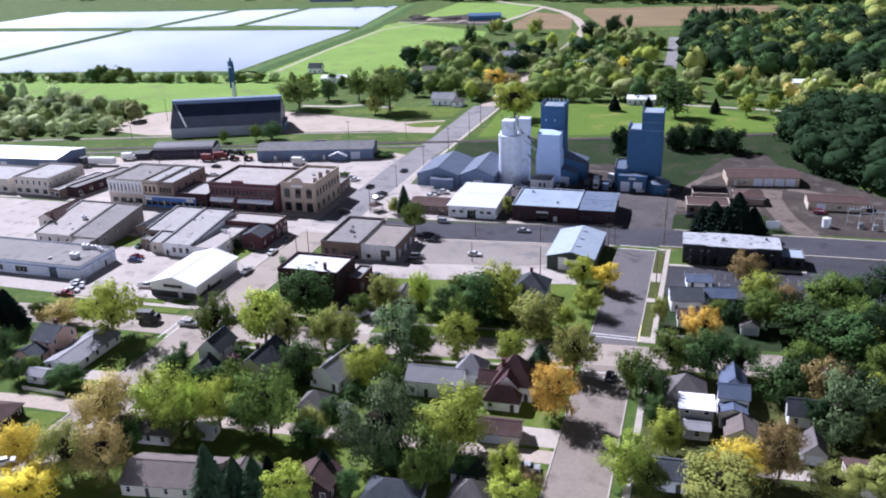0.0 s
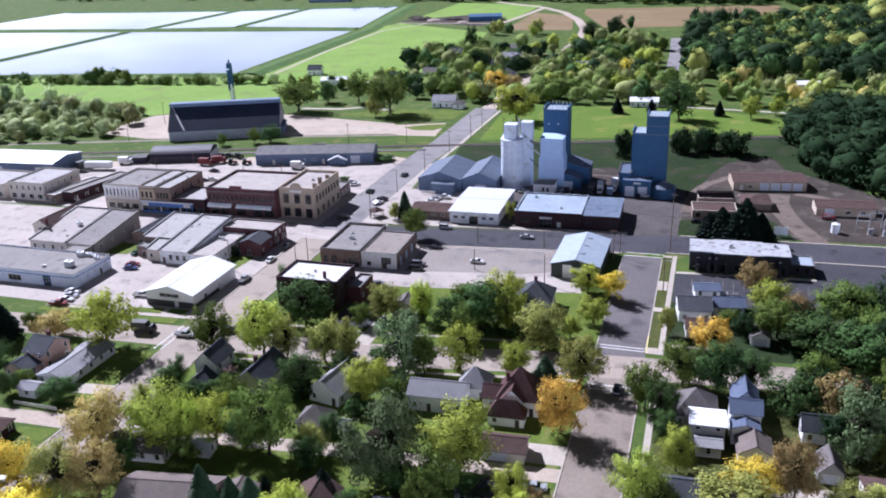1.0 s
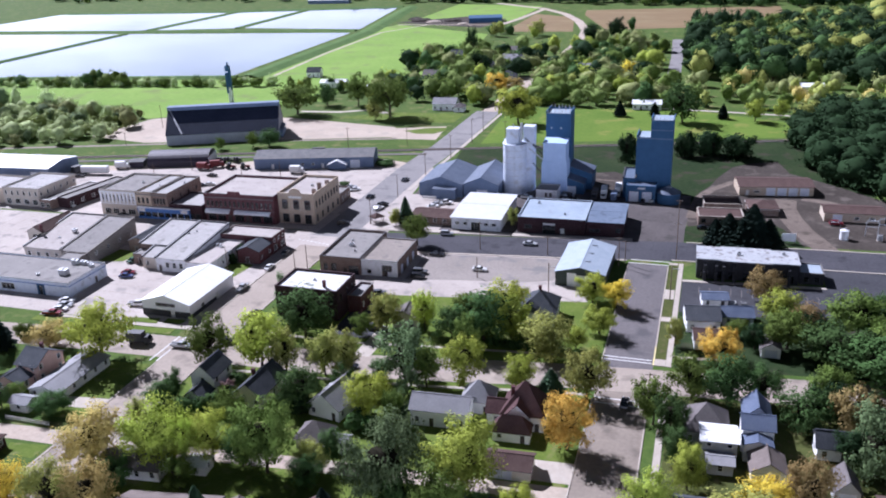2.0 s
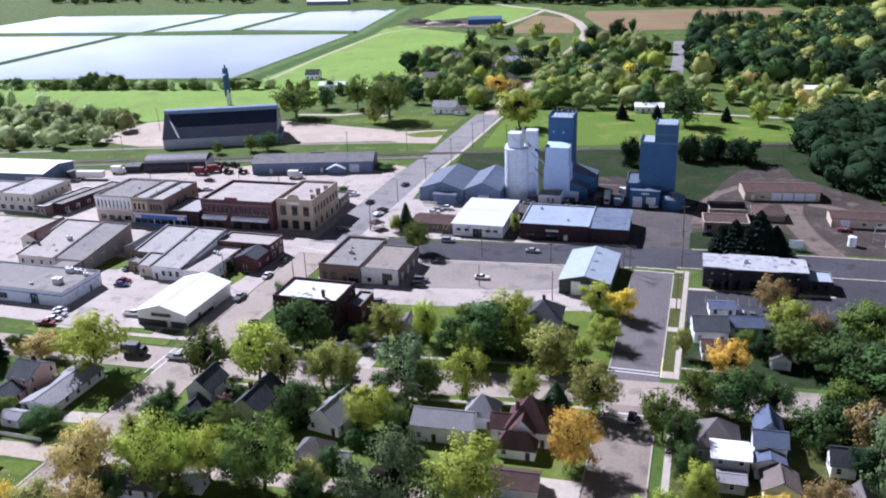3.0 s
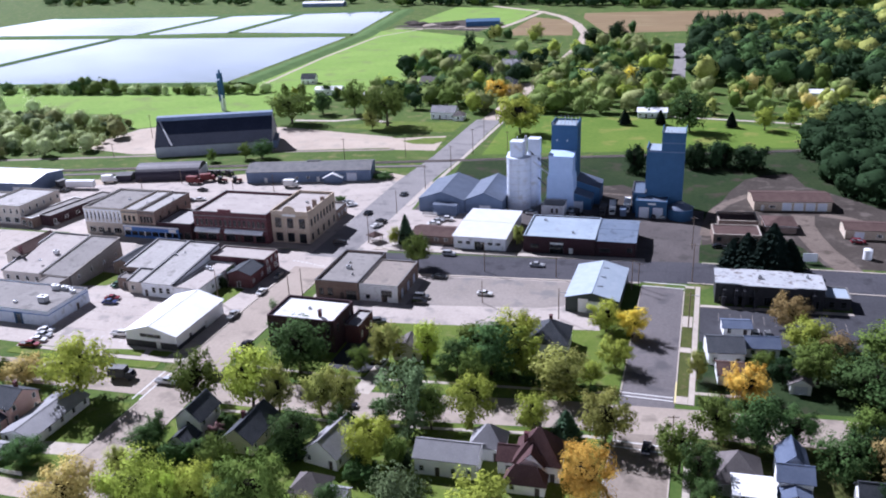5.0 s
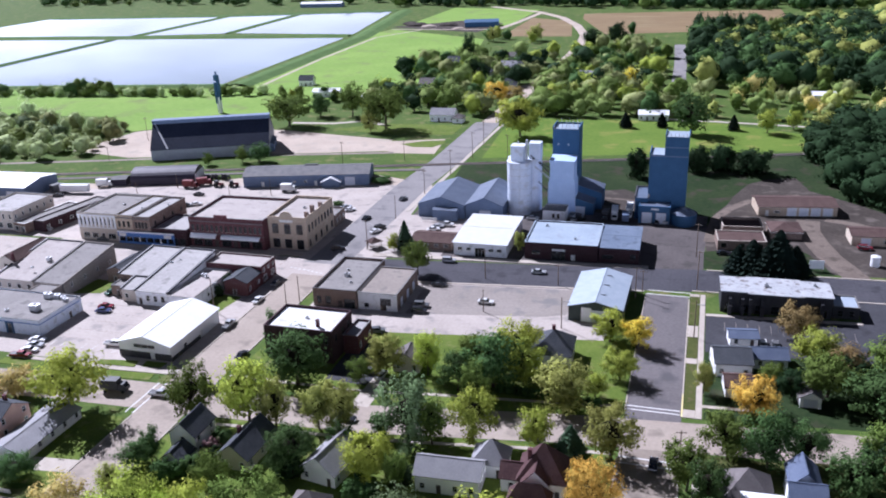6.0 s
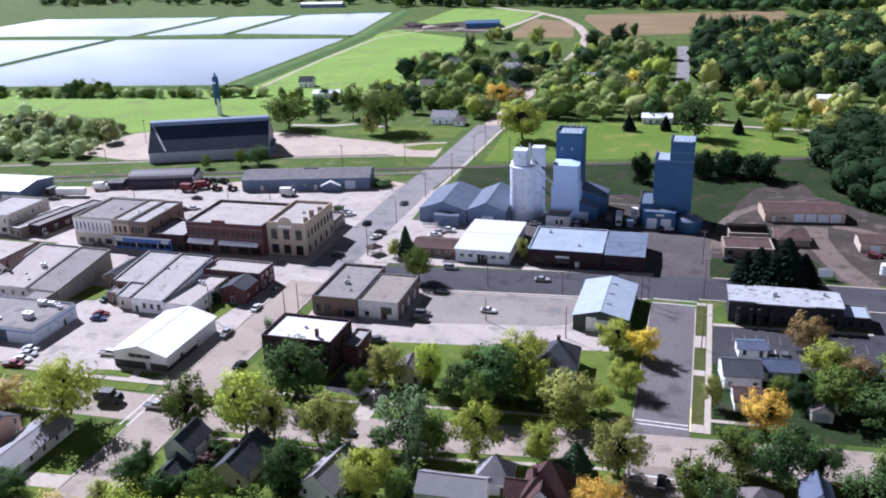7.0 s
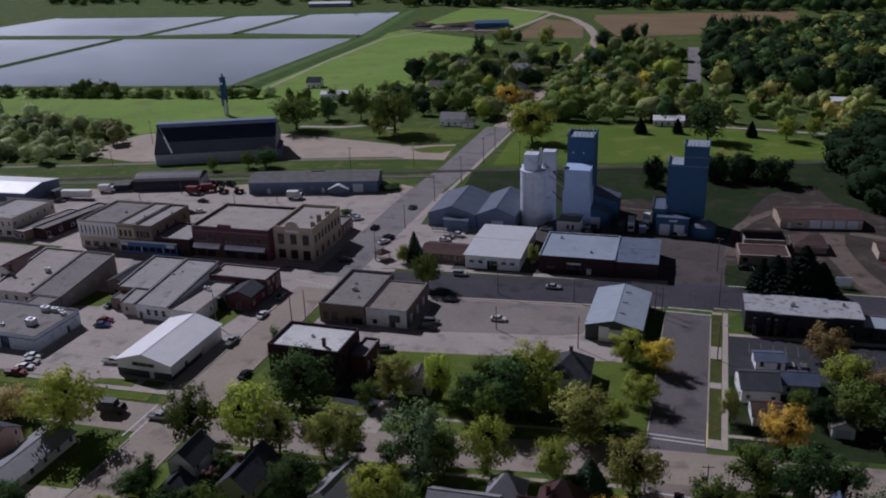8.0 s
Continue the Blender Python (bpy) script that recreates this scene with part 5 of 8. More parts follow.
def lean_shed(label, x0, y0, x1, y1, high, low, door=None):
    """A metal shed whose roof falls from west to east."""
    r = root("metal_shed", label, "building", (x0 + x1) / 2, (y0 + y1) / 2)
    a, b = (x1 - x0) / 2, (y1 - y0) / 2
    bm = bmesh.new()
    lo = [bm.verts.new(p) for p in ((-a, -b, 0), (a, -b, 0), (a, b, 0), (-a, b, 0))]
    hi = [bm.verts.new(p) for p in ((-a, -b, high), (a, -b, low), (a, b, low), (-a, b, high))]
    for i in range(4):
        bm.faces.new((lo[i], lo[(i + 1) % 4], hi[(i + 1) % 4], hi[i]))
    part("wall", bm, BLUE_METAL, r)
    part("roof", slope([(-a - 0.2, -b - 0.2, high + 0.2), (a + 0.2, -b - 0.2, low + 0.1), (a + 0.2, b + 0.2, low + 0.1), (-a - 0.2, b + 0.2, high + 0.2)], 0.16), GREY_METAL_ROOF, r)
    if door:
        part("overhead_door", boxes((door[0], -b - 0.07, 0.05, door[1], -b - 0.01, door[2])), ORANGE_DOOR, r, "pale overhead door")


lean_shed("blue-grey lean-to shed against the tall elevator", -57.0, 346.2, -47.6, 358.0, 9.4, 6.6)
lean_shed("low blue-grey lean-to shed with a pale door", -57.4, 338.6, -49.8, 346.0, 6.8, 4.4, (-3.2, 0.6, 3.2))
building("metal_shed", "grey metal storage shed with low gable roof", "building", -115.4, 325, -97.2, 352, 5.4, GREY_METAL, GREY_METAL_ROOF, "gable_y", 3.0, S=[(7.5, 3.4, 1, 0.8, "win")], over=0.2, yaw=1)
building("metal_shed", "low grey shed annex", "building", -108.4, 321.6, -99.0, 324.8, 4.2, GREY_METAL, GREY_METAL_ROOF, "gable_x", 0.4, over=0.2)
building("metal_shed", "grey metal storage shed with gable roof", "building", -96.8, 326, -82.4, 353, 5.6, GREY_METAL, GREY_METAL_ROOF, "gable_y", 3.0, S=[(5.5, 0, 4.2, 3.4, "garage")], over=0.2, yaw=1)
for x in (-112.4,):
    tagged(part("sign_board", boxes((x, 319.8, 0.6, x + 6, 319.95, 1.6), (x + 0.3, 319.85, 0, x + 0.45, 319.93, 0.7), (x + 5.5, 319.85, 0, x + 5.65, 319.93, 0.7)), TRIM), "low white sign board", "sign")
building("brick_wall_building", "low brown brick building with brown shingle roof", "building", -107, 291.5, -92.4, 302.0, 3.0, BRICK_BROWN, SHINGLE_BROWN, "gable_x", 1.2, S=row(14.6, 4, 1.4, 1.1, 1.2), over=0.4)

# ---- beyond the railway ----
dome = root("storage_hall", "large grain storage hall with dark tarp roof and grey walls", "storage hall", -252, 405, 0, 22.5)
a, b = 29, 15
bm = bmesh.new()
sec = [(-b, 0), (-b, 5.6), (-2.4, 15.6), (2.4, 15.6), (b, 5.6), (b, 0)]
ends = [[bm.verts.new((x, y, z)) for y, z in sec] for x in (-a, a)]
for i in (0, 4):
    bm.faces.new((ends[0][i], ends[0][i + 1], ends[1][i + 1], ends[1][i]))
bm.faces.new(ends[0]), bm.faces.new(ends[1][::-1])
bmesh.ops.recalc_face_normals(bm, faces=bm.faces)
part("wall", bm, PALE_METAL, dome, "pale grey metal walls")
for s in (-1, 1):
    part("roof", slope([(-a - 0.2, s * (b + 0.3), 5.5), (a + 0.2, s * (b + 0.3), 5.5), (a + 0.2, s * 2.4, 15.8), (-a - 0.2, s * 2.4, 15.8)], 0.2), TARP, dome, "dark tarp slope")
part("ridge_house", boxes((-a - 0.3, -2.5, 15.4, a + 0.3, 2.5, 17.6)), GREY_METAL, dome, "grey ridge gallery")
part("stair", slope([(-a + 8, -b - 0.5, 6.0), (-a + 8.8, -b - 0.5, 6.0), (-a + 1.4, -2.6, 16.3), (-a + 0.6, -2.6, 16.3)], 0.15), STEEL, dome, "steel stair up the slope")
lean = root("lean_to", "pale lean-to at the hall's end", "shed", -225.2, 414.5, 0, 22.5)
part("wall", prism([(-2.5, -8), (2.5, -8), (2.5, 8), (-2.5, 8)], 0, 4), GREY_METAL, lean)
part("roof", slope([(-2.6, -8.2, 5.6), (2.8, -8.2, 4.0), (2.8, 8.2, 4.0), (-2.6, 8.2, 5.6)], 0.15), GREY_METAL_ROOF, lean)
leg = root("bucket_elevator", "dark steel bucket elevator leg with white lower casing", "elevator leg", -299, 490)
part("casing", boxes((-1.1, -1.1, 0, 1.1, 1.1, 10)), STUCCO, leg, "white lower casing")
part("casing", boxes((-1.8, -1.3, 6, -0.3, 1.3, 19), (0.2, -1.0, 8, 1.3, 1.0, 21)), BLUE_METAL, leg, "dark blue casing")
part("head", boxes((-1.6, -1.2, 20, 1.0, 1.2, 23.4), (-0.6, -0.4, 23.4, 0.2, 0.4, 25.5)), BLUE_METAL, leg)
quon = root("metal_shed", "dark red round-roofed shed", "building", -245, 351.5, 0, 17)
bm = bmesh.new()
arc_ = [(-7.5 * math.cos(math.pi * i / 12), 2.0 + 4.6 * math.sin(math.pi * i / 12)) for i in range(13)]
sec = [(-7.5, 0)] + arc_ + [(7.5, 0)]
ends = [[bm.verts.new((x, y, z)) for y, z in sec] for x in (-14.6, 14.6)]
for i in range(len(sec) - 1):
    bm.faces.new((ends[0][i], ends[0][i + 1], ends[1][i + 1], ends[1][i]))
bm.faces.new(ends[0]), bm.faces.new(ends[1][::-1])
bmesh.ops.recalc_face_normals(bm, faces=bm.faces)
part("shell", bm, BARN_RED, quon)
part("end_wall", prism([(14.62, -7.2), (14.75, -7.2), (14.75, 7.2), (14.62, 7.2)], 0, 4.2), STUCCO, quon, "pale end wall")
long_shed = building("warehouse", "long blue-grey metal warehouse with weathered roof", "building", -206.7, 354, -151.1, 371, 5.0, GREY_METAL, WEATHERED_ROOF, "gable_x", 1.9, yaw=14.6, S=[(8, 0, 1.2, 2.2, "white_door"), (22, 1.6, 1.2, 0.9, "win"), (27, 1.6, 1.2, 0.9, "win"), (31.5, 0, 1.1, 2.2, "white_door"), (45, 0, 4.2, 3.6, "garage")], over=0.3)
porch = bmesh.new()
face_ = [(7.4, 0), (15.2, 0), (15.2, 2.6), (11.3, 4.3), (7.4, 2.6)]
near_ = [porch.verts.new((x, -11.4, z)) for x, z in face_]
far_ = [porch.verts.new((x, -8.52, z)) for x, z in face_]
porch.faces.new(near_)
for i in range(5):
    porch.faces.new((near_[i], far_[i], far_[(i + 1) % 5], near_[(i + 1) % 5]))
bmesh.ops.recalc_face_normals(porch, faces=porch.faces)
part("porch", porch, GREY_METAL, long_shed, "blue-grey metal porch")
for sx in (-1, 1):
    part("porch_roof", slope([(11.3 + sx * 4.5, -11.8, 2.45), (11.3, -11.8, 4.5), (11.3, -8.3, 4.5), (11.3 + sx * 4.5, -8.3, 2.45)], 0.28), WHITE_Y, long_shed, "white porch gable")
part("roof_vent", boxes((-2, 0.6, 6.6, 4, 2.2, 7.3)), DARK_TRIM, long_shed, "low dark ridge vent")


building("shed", "low maroon lean-to shed with pale roof", "building", -266.6, 339.4, -260.2, 345.6, 3.0, BARN_RED, WEATHERED_ROOF, "gable_x", 0.5, yaw=17)


# ---- dashed crossing ----
for i in range(8):
    f = i / 7
    tagged(part("crossing_mark", boxes((-141.5 + 12 * f, 266.4 - 2.6 * f, 0.0, -140.7 + 12 * f, 267.0 - 2.6 * f, 0.042)), PAINT_WHITE), "white dash of a worn pedestrian crossing", "road marking", "crossing dashes", "structure")


# ---- tar seams in the asphalt ----
seams = bmesh.new()
for x in np.arange(-111, 130, 6.6):
    yc = float(np.interp(x, [-140, -90, -48, -10, 140], [268.5, 273.5, 278, 283, 289]))
    j = 0.6 * math.sin(x * 1.7)
    box(seams, x + j, yc - 8.2, 0.0, x + j + 0.16, yc + 8.2, 0.034)
strip("tar_seam", "dark tar seam along the main street", ASPHALT, [(-112, 271.5), (-90, 273.7), (-48, 278.2), (-10, 283.2), (140, 289.2)], 0.2, -0.1, 0.034, "structure", "road marking")
tagged(part("tar_seam", seams, ASPHALT), "dark tar seams across the asphalt streets", "road marking", "", "structure")
joints = bmesh.new()
for y in np.arange(200, 262, 5.5):
    box(joints, -188, y, 0, -160 if y > 226 else -140, y + 0.08, 0.022)
for x in np.arange(-338, -140, 6):
    yc = float(np.interp(x, [-345, -140], [263, 267.5]))
    box(joints, x, yc - 8, 0, x + 0.1, yc + 8, 0.032)
for x in np.arange(-335, -145, 7):
    box(joints, x, 305 + (x + 345) * 0.06, 0, x + 0.1, 316 + (x + 345) * 0.12, 0.022)
tagged(part("pavement_joint", joints, STREET), "dark joints in the concrete paving", "road marking", "", "structure")

strip("kerb_paint", "faded yellow kerb paint at the corner", PAINT_YELLOW, [(-12.75, 203), (-12.75, 213)], 0.34, 0.1, 0.168, "structure", "kerb")

strip("sidewalk", "pale concrete walk beside the black building", SIDEWALK, [(-8, 258.4), (33, 261.4)], 1.6, -0.2, 0.14, "structure", "sidewalk")
for i in range(12):
    tagged(part("road_marking", boxes((-3 + 3.0 * i, 249.5, 0, -2.9 + 3.0 * i, 255, 0.024)), LOT), "white parking bay line", "road marking", "parking bay lines", "structure")
for i in range(9):
    tagged(part("road_marking", boxes((-186.5 + 3.4 * i, 200.2, 0, -186.38 + 3.4 * i, 203.6, 0.024)), PAINT_WHITE), "white parking bay line", "road marking", "parking bay lines", "structure")
patch("lawn", "mown grass beside the brick shop", LAWN, [(-154.5, 229), (-147, 230), (-145.6, 241), (-154.5, 242)], 0.04, "lawn")
patch("lawn", "small green between the shops", LAWN, [(-201, 232), (-192, 234), (-190, 243), (-200.8, 244)], 0.04, "lawn")

strip("track", "pale farm track beside the pond bank", GRAVEL, [(-318, 575), (-327, 700), (-329, 840), (-300, 905)], 3.0, -0.2, 0.03, "structure", "track")
strip("track", "pale farm track on the far side of the field", GRAVEL, [(-335, 905), (-220, 905)], 4.0, -0.2, 0.03, "structure", "track")


# ---- houses ----
def house(label, x0, y0, x1, y1, h, wall, roof_mat, roof="gable_y", rise=2.6, yaw=0.0, chimney=None, floors=1, garage=False):
    w, d = x1 - x0, y1 - y0
    n, k = max(1, int(w / 3.2)), max(1, int(d / 3.2))
    S, E = [], []
    for f in range(floors):
        S += row(w, n, 0.95, 1.3, 0.9 + 2.8 * f, "win", 1.0)
        E += row(d, k, 0.95, 1.3, 0.9 + 2.8 * f, "win", 1.0)
    if garage:
        S = [(0.8, 0, min(4.6, w - 1.6), 2.2, "garage")]
    elif n > 1:
        S[1] = (S[1][0], 0, 0.95, 2.1, "door")
    return building("house", label, "house", x0, y0, x1, y1, h, wall, roof_mat, roof, rise, yaw, S=S, E=E, N=row(w, n, 0.95, 1.3, 0.9, "win", 1.0), W=list(E), chimney=chimney)


house("long low grey-roofed ranch house with pale walls", -157.2, 151.5, -148.6, 170.5, 2.6, SIDING, SHINGLE_PALE, "gable_y", 1.4, 0)
house("pink clapboard house with dark gable roof", -166, 157.5, -159.4, 166.5, 5.0, PINK, SHINGLE, "gable_x", 2.6, -3, floors=2, chimney=(0, 1.5, 8.2))
house("low pink rear wing with dark roof", -168.5, 152.6, -161.0, 157.4, 2.8, PINK, SHINGLE, "gable_y", 1.6, -3)
house("white two-storey house with dark gable roof", -118.6, 162.6, -112.4, 170.6, 5.6, SIDING, SHINGLE, "gable_y", 2.8, 0, floors=2)
house("white one-storey wing with dark roof", -117.6, 157.4, -112.6, 162.4, 2.8, SIDING, SHINGLE, "gable_y", 1.9, 0)
house("cream house with dark gable roof", -106.2, 160.8, -98.8, 173.0, 3.2, CREAM_SIDING, SHINGLE, "gable_y", 3.0, -2, chimney=(-1.5, 0, 6.6))
house("white bungalow with grey gable roof", -86.4, 160.6, -78.0, 171.4, 3.2, SIDING, SHINGLE_PALE, "gable_y", 3.2, -10)
house("long white ranch house with pale roof", -63.2, 163.6, -50.2, 170.6, 4.2, SIDING, SHINGLE_PALE, "gable_x", 2.2, 3, floors=1)
house("pale wing with steep pyramid roof", -53.4, 171.0, -46.4, 177.4, 3.6, SIDING, SHINGLE_PALE, "hip", 3.4, 3)
house("white house with steep maroon hip roof", -43.0, 166.8, -33.8, 175.4, 4.4, SIDING, SHINGLE_RED, "hip", 5.6, 3, floors=1, chimney=(-2.6, -1.0, 9.0))
house("white gabled bay with maroon roof", -41.8, 165.6, -36.8, 170.0, 4.6, SIDING, SHINGLE_RED, "gable_y", 2.7, 3)
house("low white front wing with maroon hip roof", -43.8, 161.8, -35.8, 165.5, 3.0, SIDING, SHINGLE_RED, "hip", 2.7, 3)
house("white side wing with maroon roof", -46.6, 167.6, -42.4, 172.8, 3.4, SIDING, SHINGLE_RED, "gable_x", 2.0, 3)
house("cream garage with brown shingle roof", -42.2, 148.8, -33.0, 155.0, 2.8, CREAM_SIDING, SHINGLE_BROWN, "gable_x", 1.5, 3, garage=True)
house("small white house with dark hip roof", -84.2, 148.6, -77.4, 154.6, 2.8, SIDING, SHINGLE_GREY, "hip", 2.6, 2)
house("small white shed with grey roof", -76.6, 148.6, -72.6, 152.6, 2.4, SIDING, SHINGLE_PALE, "gable_x", 1.2, 2)
house("wide house with grey-brown roof", -106.4, 114.6, -87.6, 124.8, 2.9, CREAM_SIDING, SHINGLE_WARM, "gable_x", 2.2, 9)
house("low side wing with grey-brown roof", -87.4, 118.6, -80.4, 125.6, 2.6, CREAM_SIDING, SHINGLE_WARM, "gable_y", 1.6, 9, garage=True)
house("pale bungalow under large trees", -119.6, 129.6, -106.4, 136.2, 2.8, SIDING, SHINGLE_GREY, "gable_x", 1.6, 6)
house("small white-roofed garden shed", -102.4, 134.2, -98.0, 138.0, 2.4, SIDING, WHITE_Y, "gable_x", 0.6, 6)
house("low house with blue-black roof", -57.4, 121.4, -46.6, 128.6, 3.0, GREY_SIDING, SHINGLE, "hip", 2.4, 3)
house("house with grey hip roof", -41.2, 124.6, -33.6, 131.4, 3.0, CREAM_SIDING, SHINGLE_GREY, "hip", 3.0, 3)
house("low grey garage with dark roof", -43.4, 134.2, -32.6, 139.4, 2.6, GREY_SIDING, SHINGLE, "gable_x", 1.2, 3)
house("dark house under the spruces", -72.2, 121.4, -64.2, 128.4, 3.2, BRICK_DARK, SHINGLE_BROWN, "gable_y", 2.6, 3)
house("dark-roofed white house with gables", -50.2, 217.6, -40.4, 228.6, 4.6, SIDING, SHINGLE, "hip", 4.0, 2, floors=1, chimney=(0, 0.5, 9.6))
house("small house with grey roof", -84.2, 208.4, -77.2, 214.6, 3.0, CREAM_SIDING, SHINGLE_GREY, "gable_y", 2.2, 6)
house("white house with dark roof", -6.2, 224.2, 2.4, 233.6, 3.7, SIDING, SHINGLE, "gable_x", 2.0, 8)
house("white house with blue-grey roof", 3.2, 230.2, 11.2, 236.6, 2.9, SIDING, SHINGLE_BLUE, "gable_x", 1.6, 8)
house("low white outbuilding with blue-grey roof", -2.2, 241.0, 4.8, 246.4, 2.6, SIDING, SHINGLE_BLUE, "gable_x", 0.9, 8)
house("white porch wing with maroon-brown roof", -3.6, 214.4, 2.6, 221.4, 2.8, SIDING, SHINGLE_BROWN, "gable_x", 1.5, 6)
house("small white garage with grey roof", 12.8, 213.6, 17.4, 219.0, 2.8, SIDING, SHINGLE_GREY, "gable_y", 1.4, 2, garage=True)
house("house with tall grey-brown pyramid roof", -4.6, 171.0, 4.6, 180.4, 3.4, GREY_SIDING, SHINGLE_GREY, "hip", 4.2, 3)
house("flat white-roofed addition with grey walls", -0.8, 165.4, 6.2, 171.6, 5.0, GREY_SIDING, WHITE_Y, "gable_x", 0.4, 3, floors=2)
house("low grey porch room before the addition", 0.6, 161.0, 5.6, 165.0, 2.6, GREY_SIDING, SHINGLE_PALE, "gable_x", 0.6, 3)
house("white two-storey house with blue-grey roof", 7.6, 176.0, 13.0, 182.6, 5.4, SIDING, SHINGLE_BLUE, "gable_y", 2.6, 3, floors=2)
house("white middle wing with dark blue-grey roof", 7.2, 170.6, 13.4, 176.2, 5.8, SIDING, SHINGLE_BLUE, "gable_x", 1.8, 3, floors=2)
house("white lower wing with blue-grey roof", 7.6, 167.2, 13.0, 170.3, 4.2, SIDING, SHINGLE_BLUE, "gable_y", 0.9, 3)
house("low front garage with grey-brown roof", 8.8, 160.6, 15.4, 167.0, 2.6, SIDING, SHINGLE_WARM, "gable_y", 2.0, 3, garage=True)
house("white house with dark gable roof", -5.0, 141.6, 1.6, 148.6, 3.2, SIDING, SHINGLE, "gable_x", 2.0, 3, floors=1)
house("pale garage with grey roof", 23.6, 157.6, 28.2, 163.6, 2.8, GREY_SIDING, SHINGLE_GREY, "gable_y", 2.4, 3, garage=True)
house("small white house among trees", 21.8, 171.4, 28.4, 176.6, 3.2, SIDING, SHINGLE, "gable_x", 2.4, 3)
house("brown-roofed garage by the drive", 31.4, 149.6, 40.4, 158.2, 2.6, CREAM_SIDING, SHINGLE_BROWN, "gable_x", 1.0, 3)
house("low dark brick house with maroon roof at the alley", -160.5, 122.6, -147.0, 132.6, 2.8, BRICK_DARK, SHINGLE_BROWN, "hip", 2.0, 6)
house("white farmhouse beside the north road", -161.0, 485.0, -147.0, 495.0, 4.0, SIDING, SHINGLE_PALE, "gable_x", 2.8, 3, floors=1)
house("white wing of the farmhouse", -147.0, 482.0, -141.0, 489.0, 3.0, SIDING, SHINGLE_GREY, "hip", 2.0, 3)
house("farmhouse at the field's edge with blue roof", -290, 582, -280, 590, 4.0, SIDING, SHINGLE, "gable_x", 3.0, 10)
house("pale farm shed with white roof", -262, 545, -244, 554, 3.6, SIDING, WHITE_Y, "gable_x", 1.6, 10)
house("pale farm shed with white roof", -222, 532, -210, 540, 3.6, SIDING, WHITE_Y, "gable_x", 1.6, 10)
house("white park pavilion with white roof", -46, 503, -30, 512, 3.4, SIDING, WHITE_Y, "gable_x", 1.6, 3)
patch("car_park", "pale concrete yard among the northern houses", CONCRETE, [(-139, 566), (-122, 568), (-122, 606), (-132, 600)], 0.02, "yard")
house("house among the northern trees", -95, 618, -80, 630, 4.0, SIDING, SHINGLE_PALE, "gable_x", 2.6, 3)
house("house among the northern trees", -150, 640, -136, 652, 4.5, GREY_SIDING, SHINGLE, "gable_y", 3.6, 3)
house("house among the northern trees", -172, 700, -158, 712, 4.0, SIDING, SHINGLE_GREY, "gable_x", 2.6, 3)
house("house among the northern trees", -143, 575, -131, 586, 4.5, GREY_SIDING, SHINGLE, "hip", 3.6, 3)
house("grey-roofed house among the northern trees", -205, 668, -191, 680, 4.5, GREY_SIDING, SHINGLE, "gable_x", 3.4, 3)
house("dark blue-roofed house among the northern trees", -172, 618, -158, 630, 5.0, GREY_SIDING, SHINGLE, "gable_y", 4.2, 3)
house("grey house among the northern trees", -197, 574, -184, 586, 4.5, GREY_SIDING, SHINGLE_GREY, "gable_x", 3.2, 3)
house("pale-roofed house among the northern trees", -159, 655, -147, 666, 4.2, SIDING, SHINGLE_PALE, "gable_x", 2.8, 3)
house("white-roofed building beyond the park", 38, 566, 62, 576, 3.6, SIDING, WHITE_Y, "gable_x", 1.4, 3)
building("warehouse", "blue metal shed in the far fields", "building", -262, 925, -226, 945, 5.0, BLUE_METAL, BLUE_METAL, "gable_x", 2.0, 15)
building("warehouse", "long pale roofed far farm building", "building", -560, 1150, -500, 1165, 5.0, GREY_METAL, WHITE_Y, "gable_x", 2.0, 5)


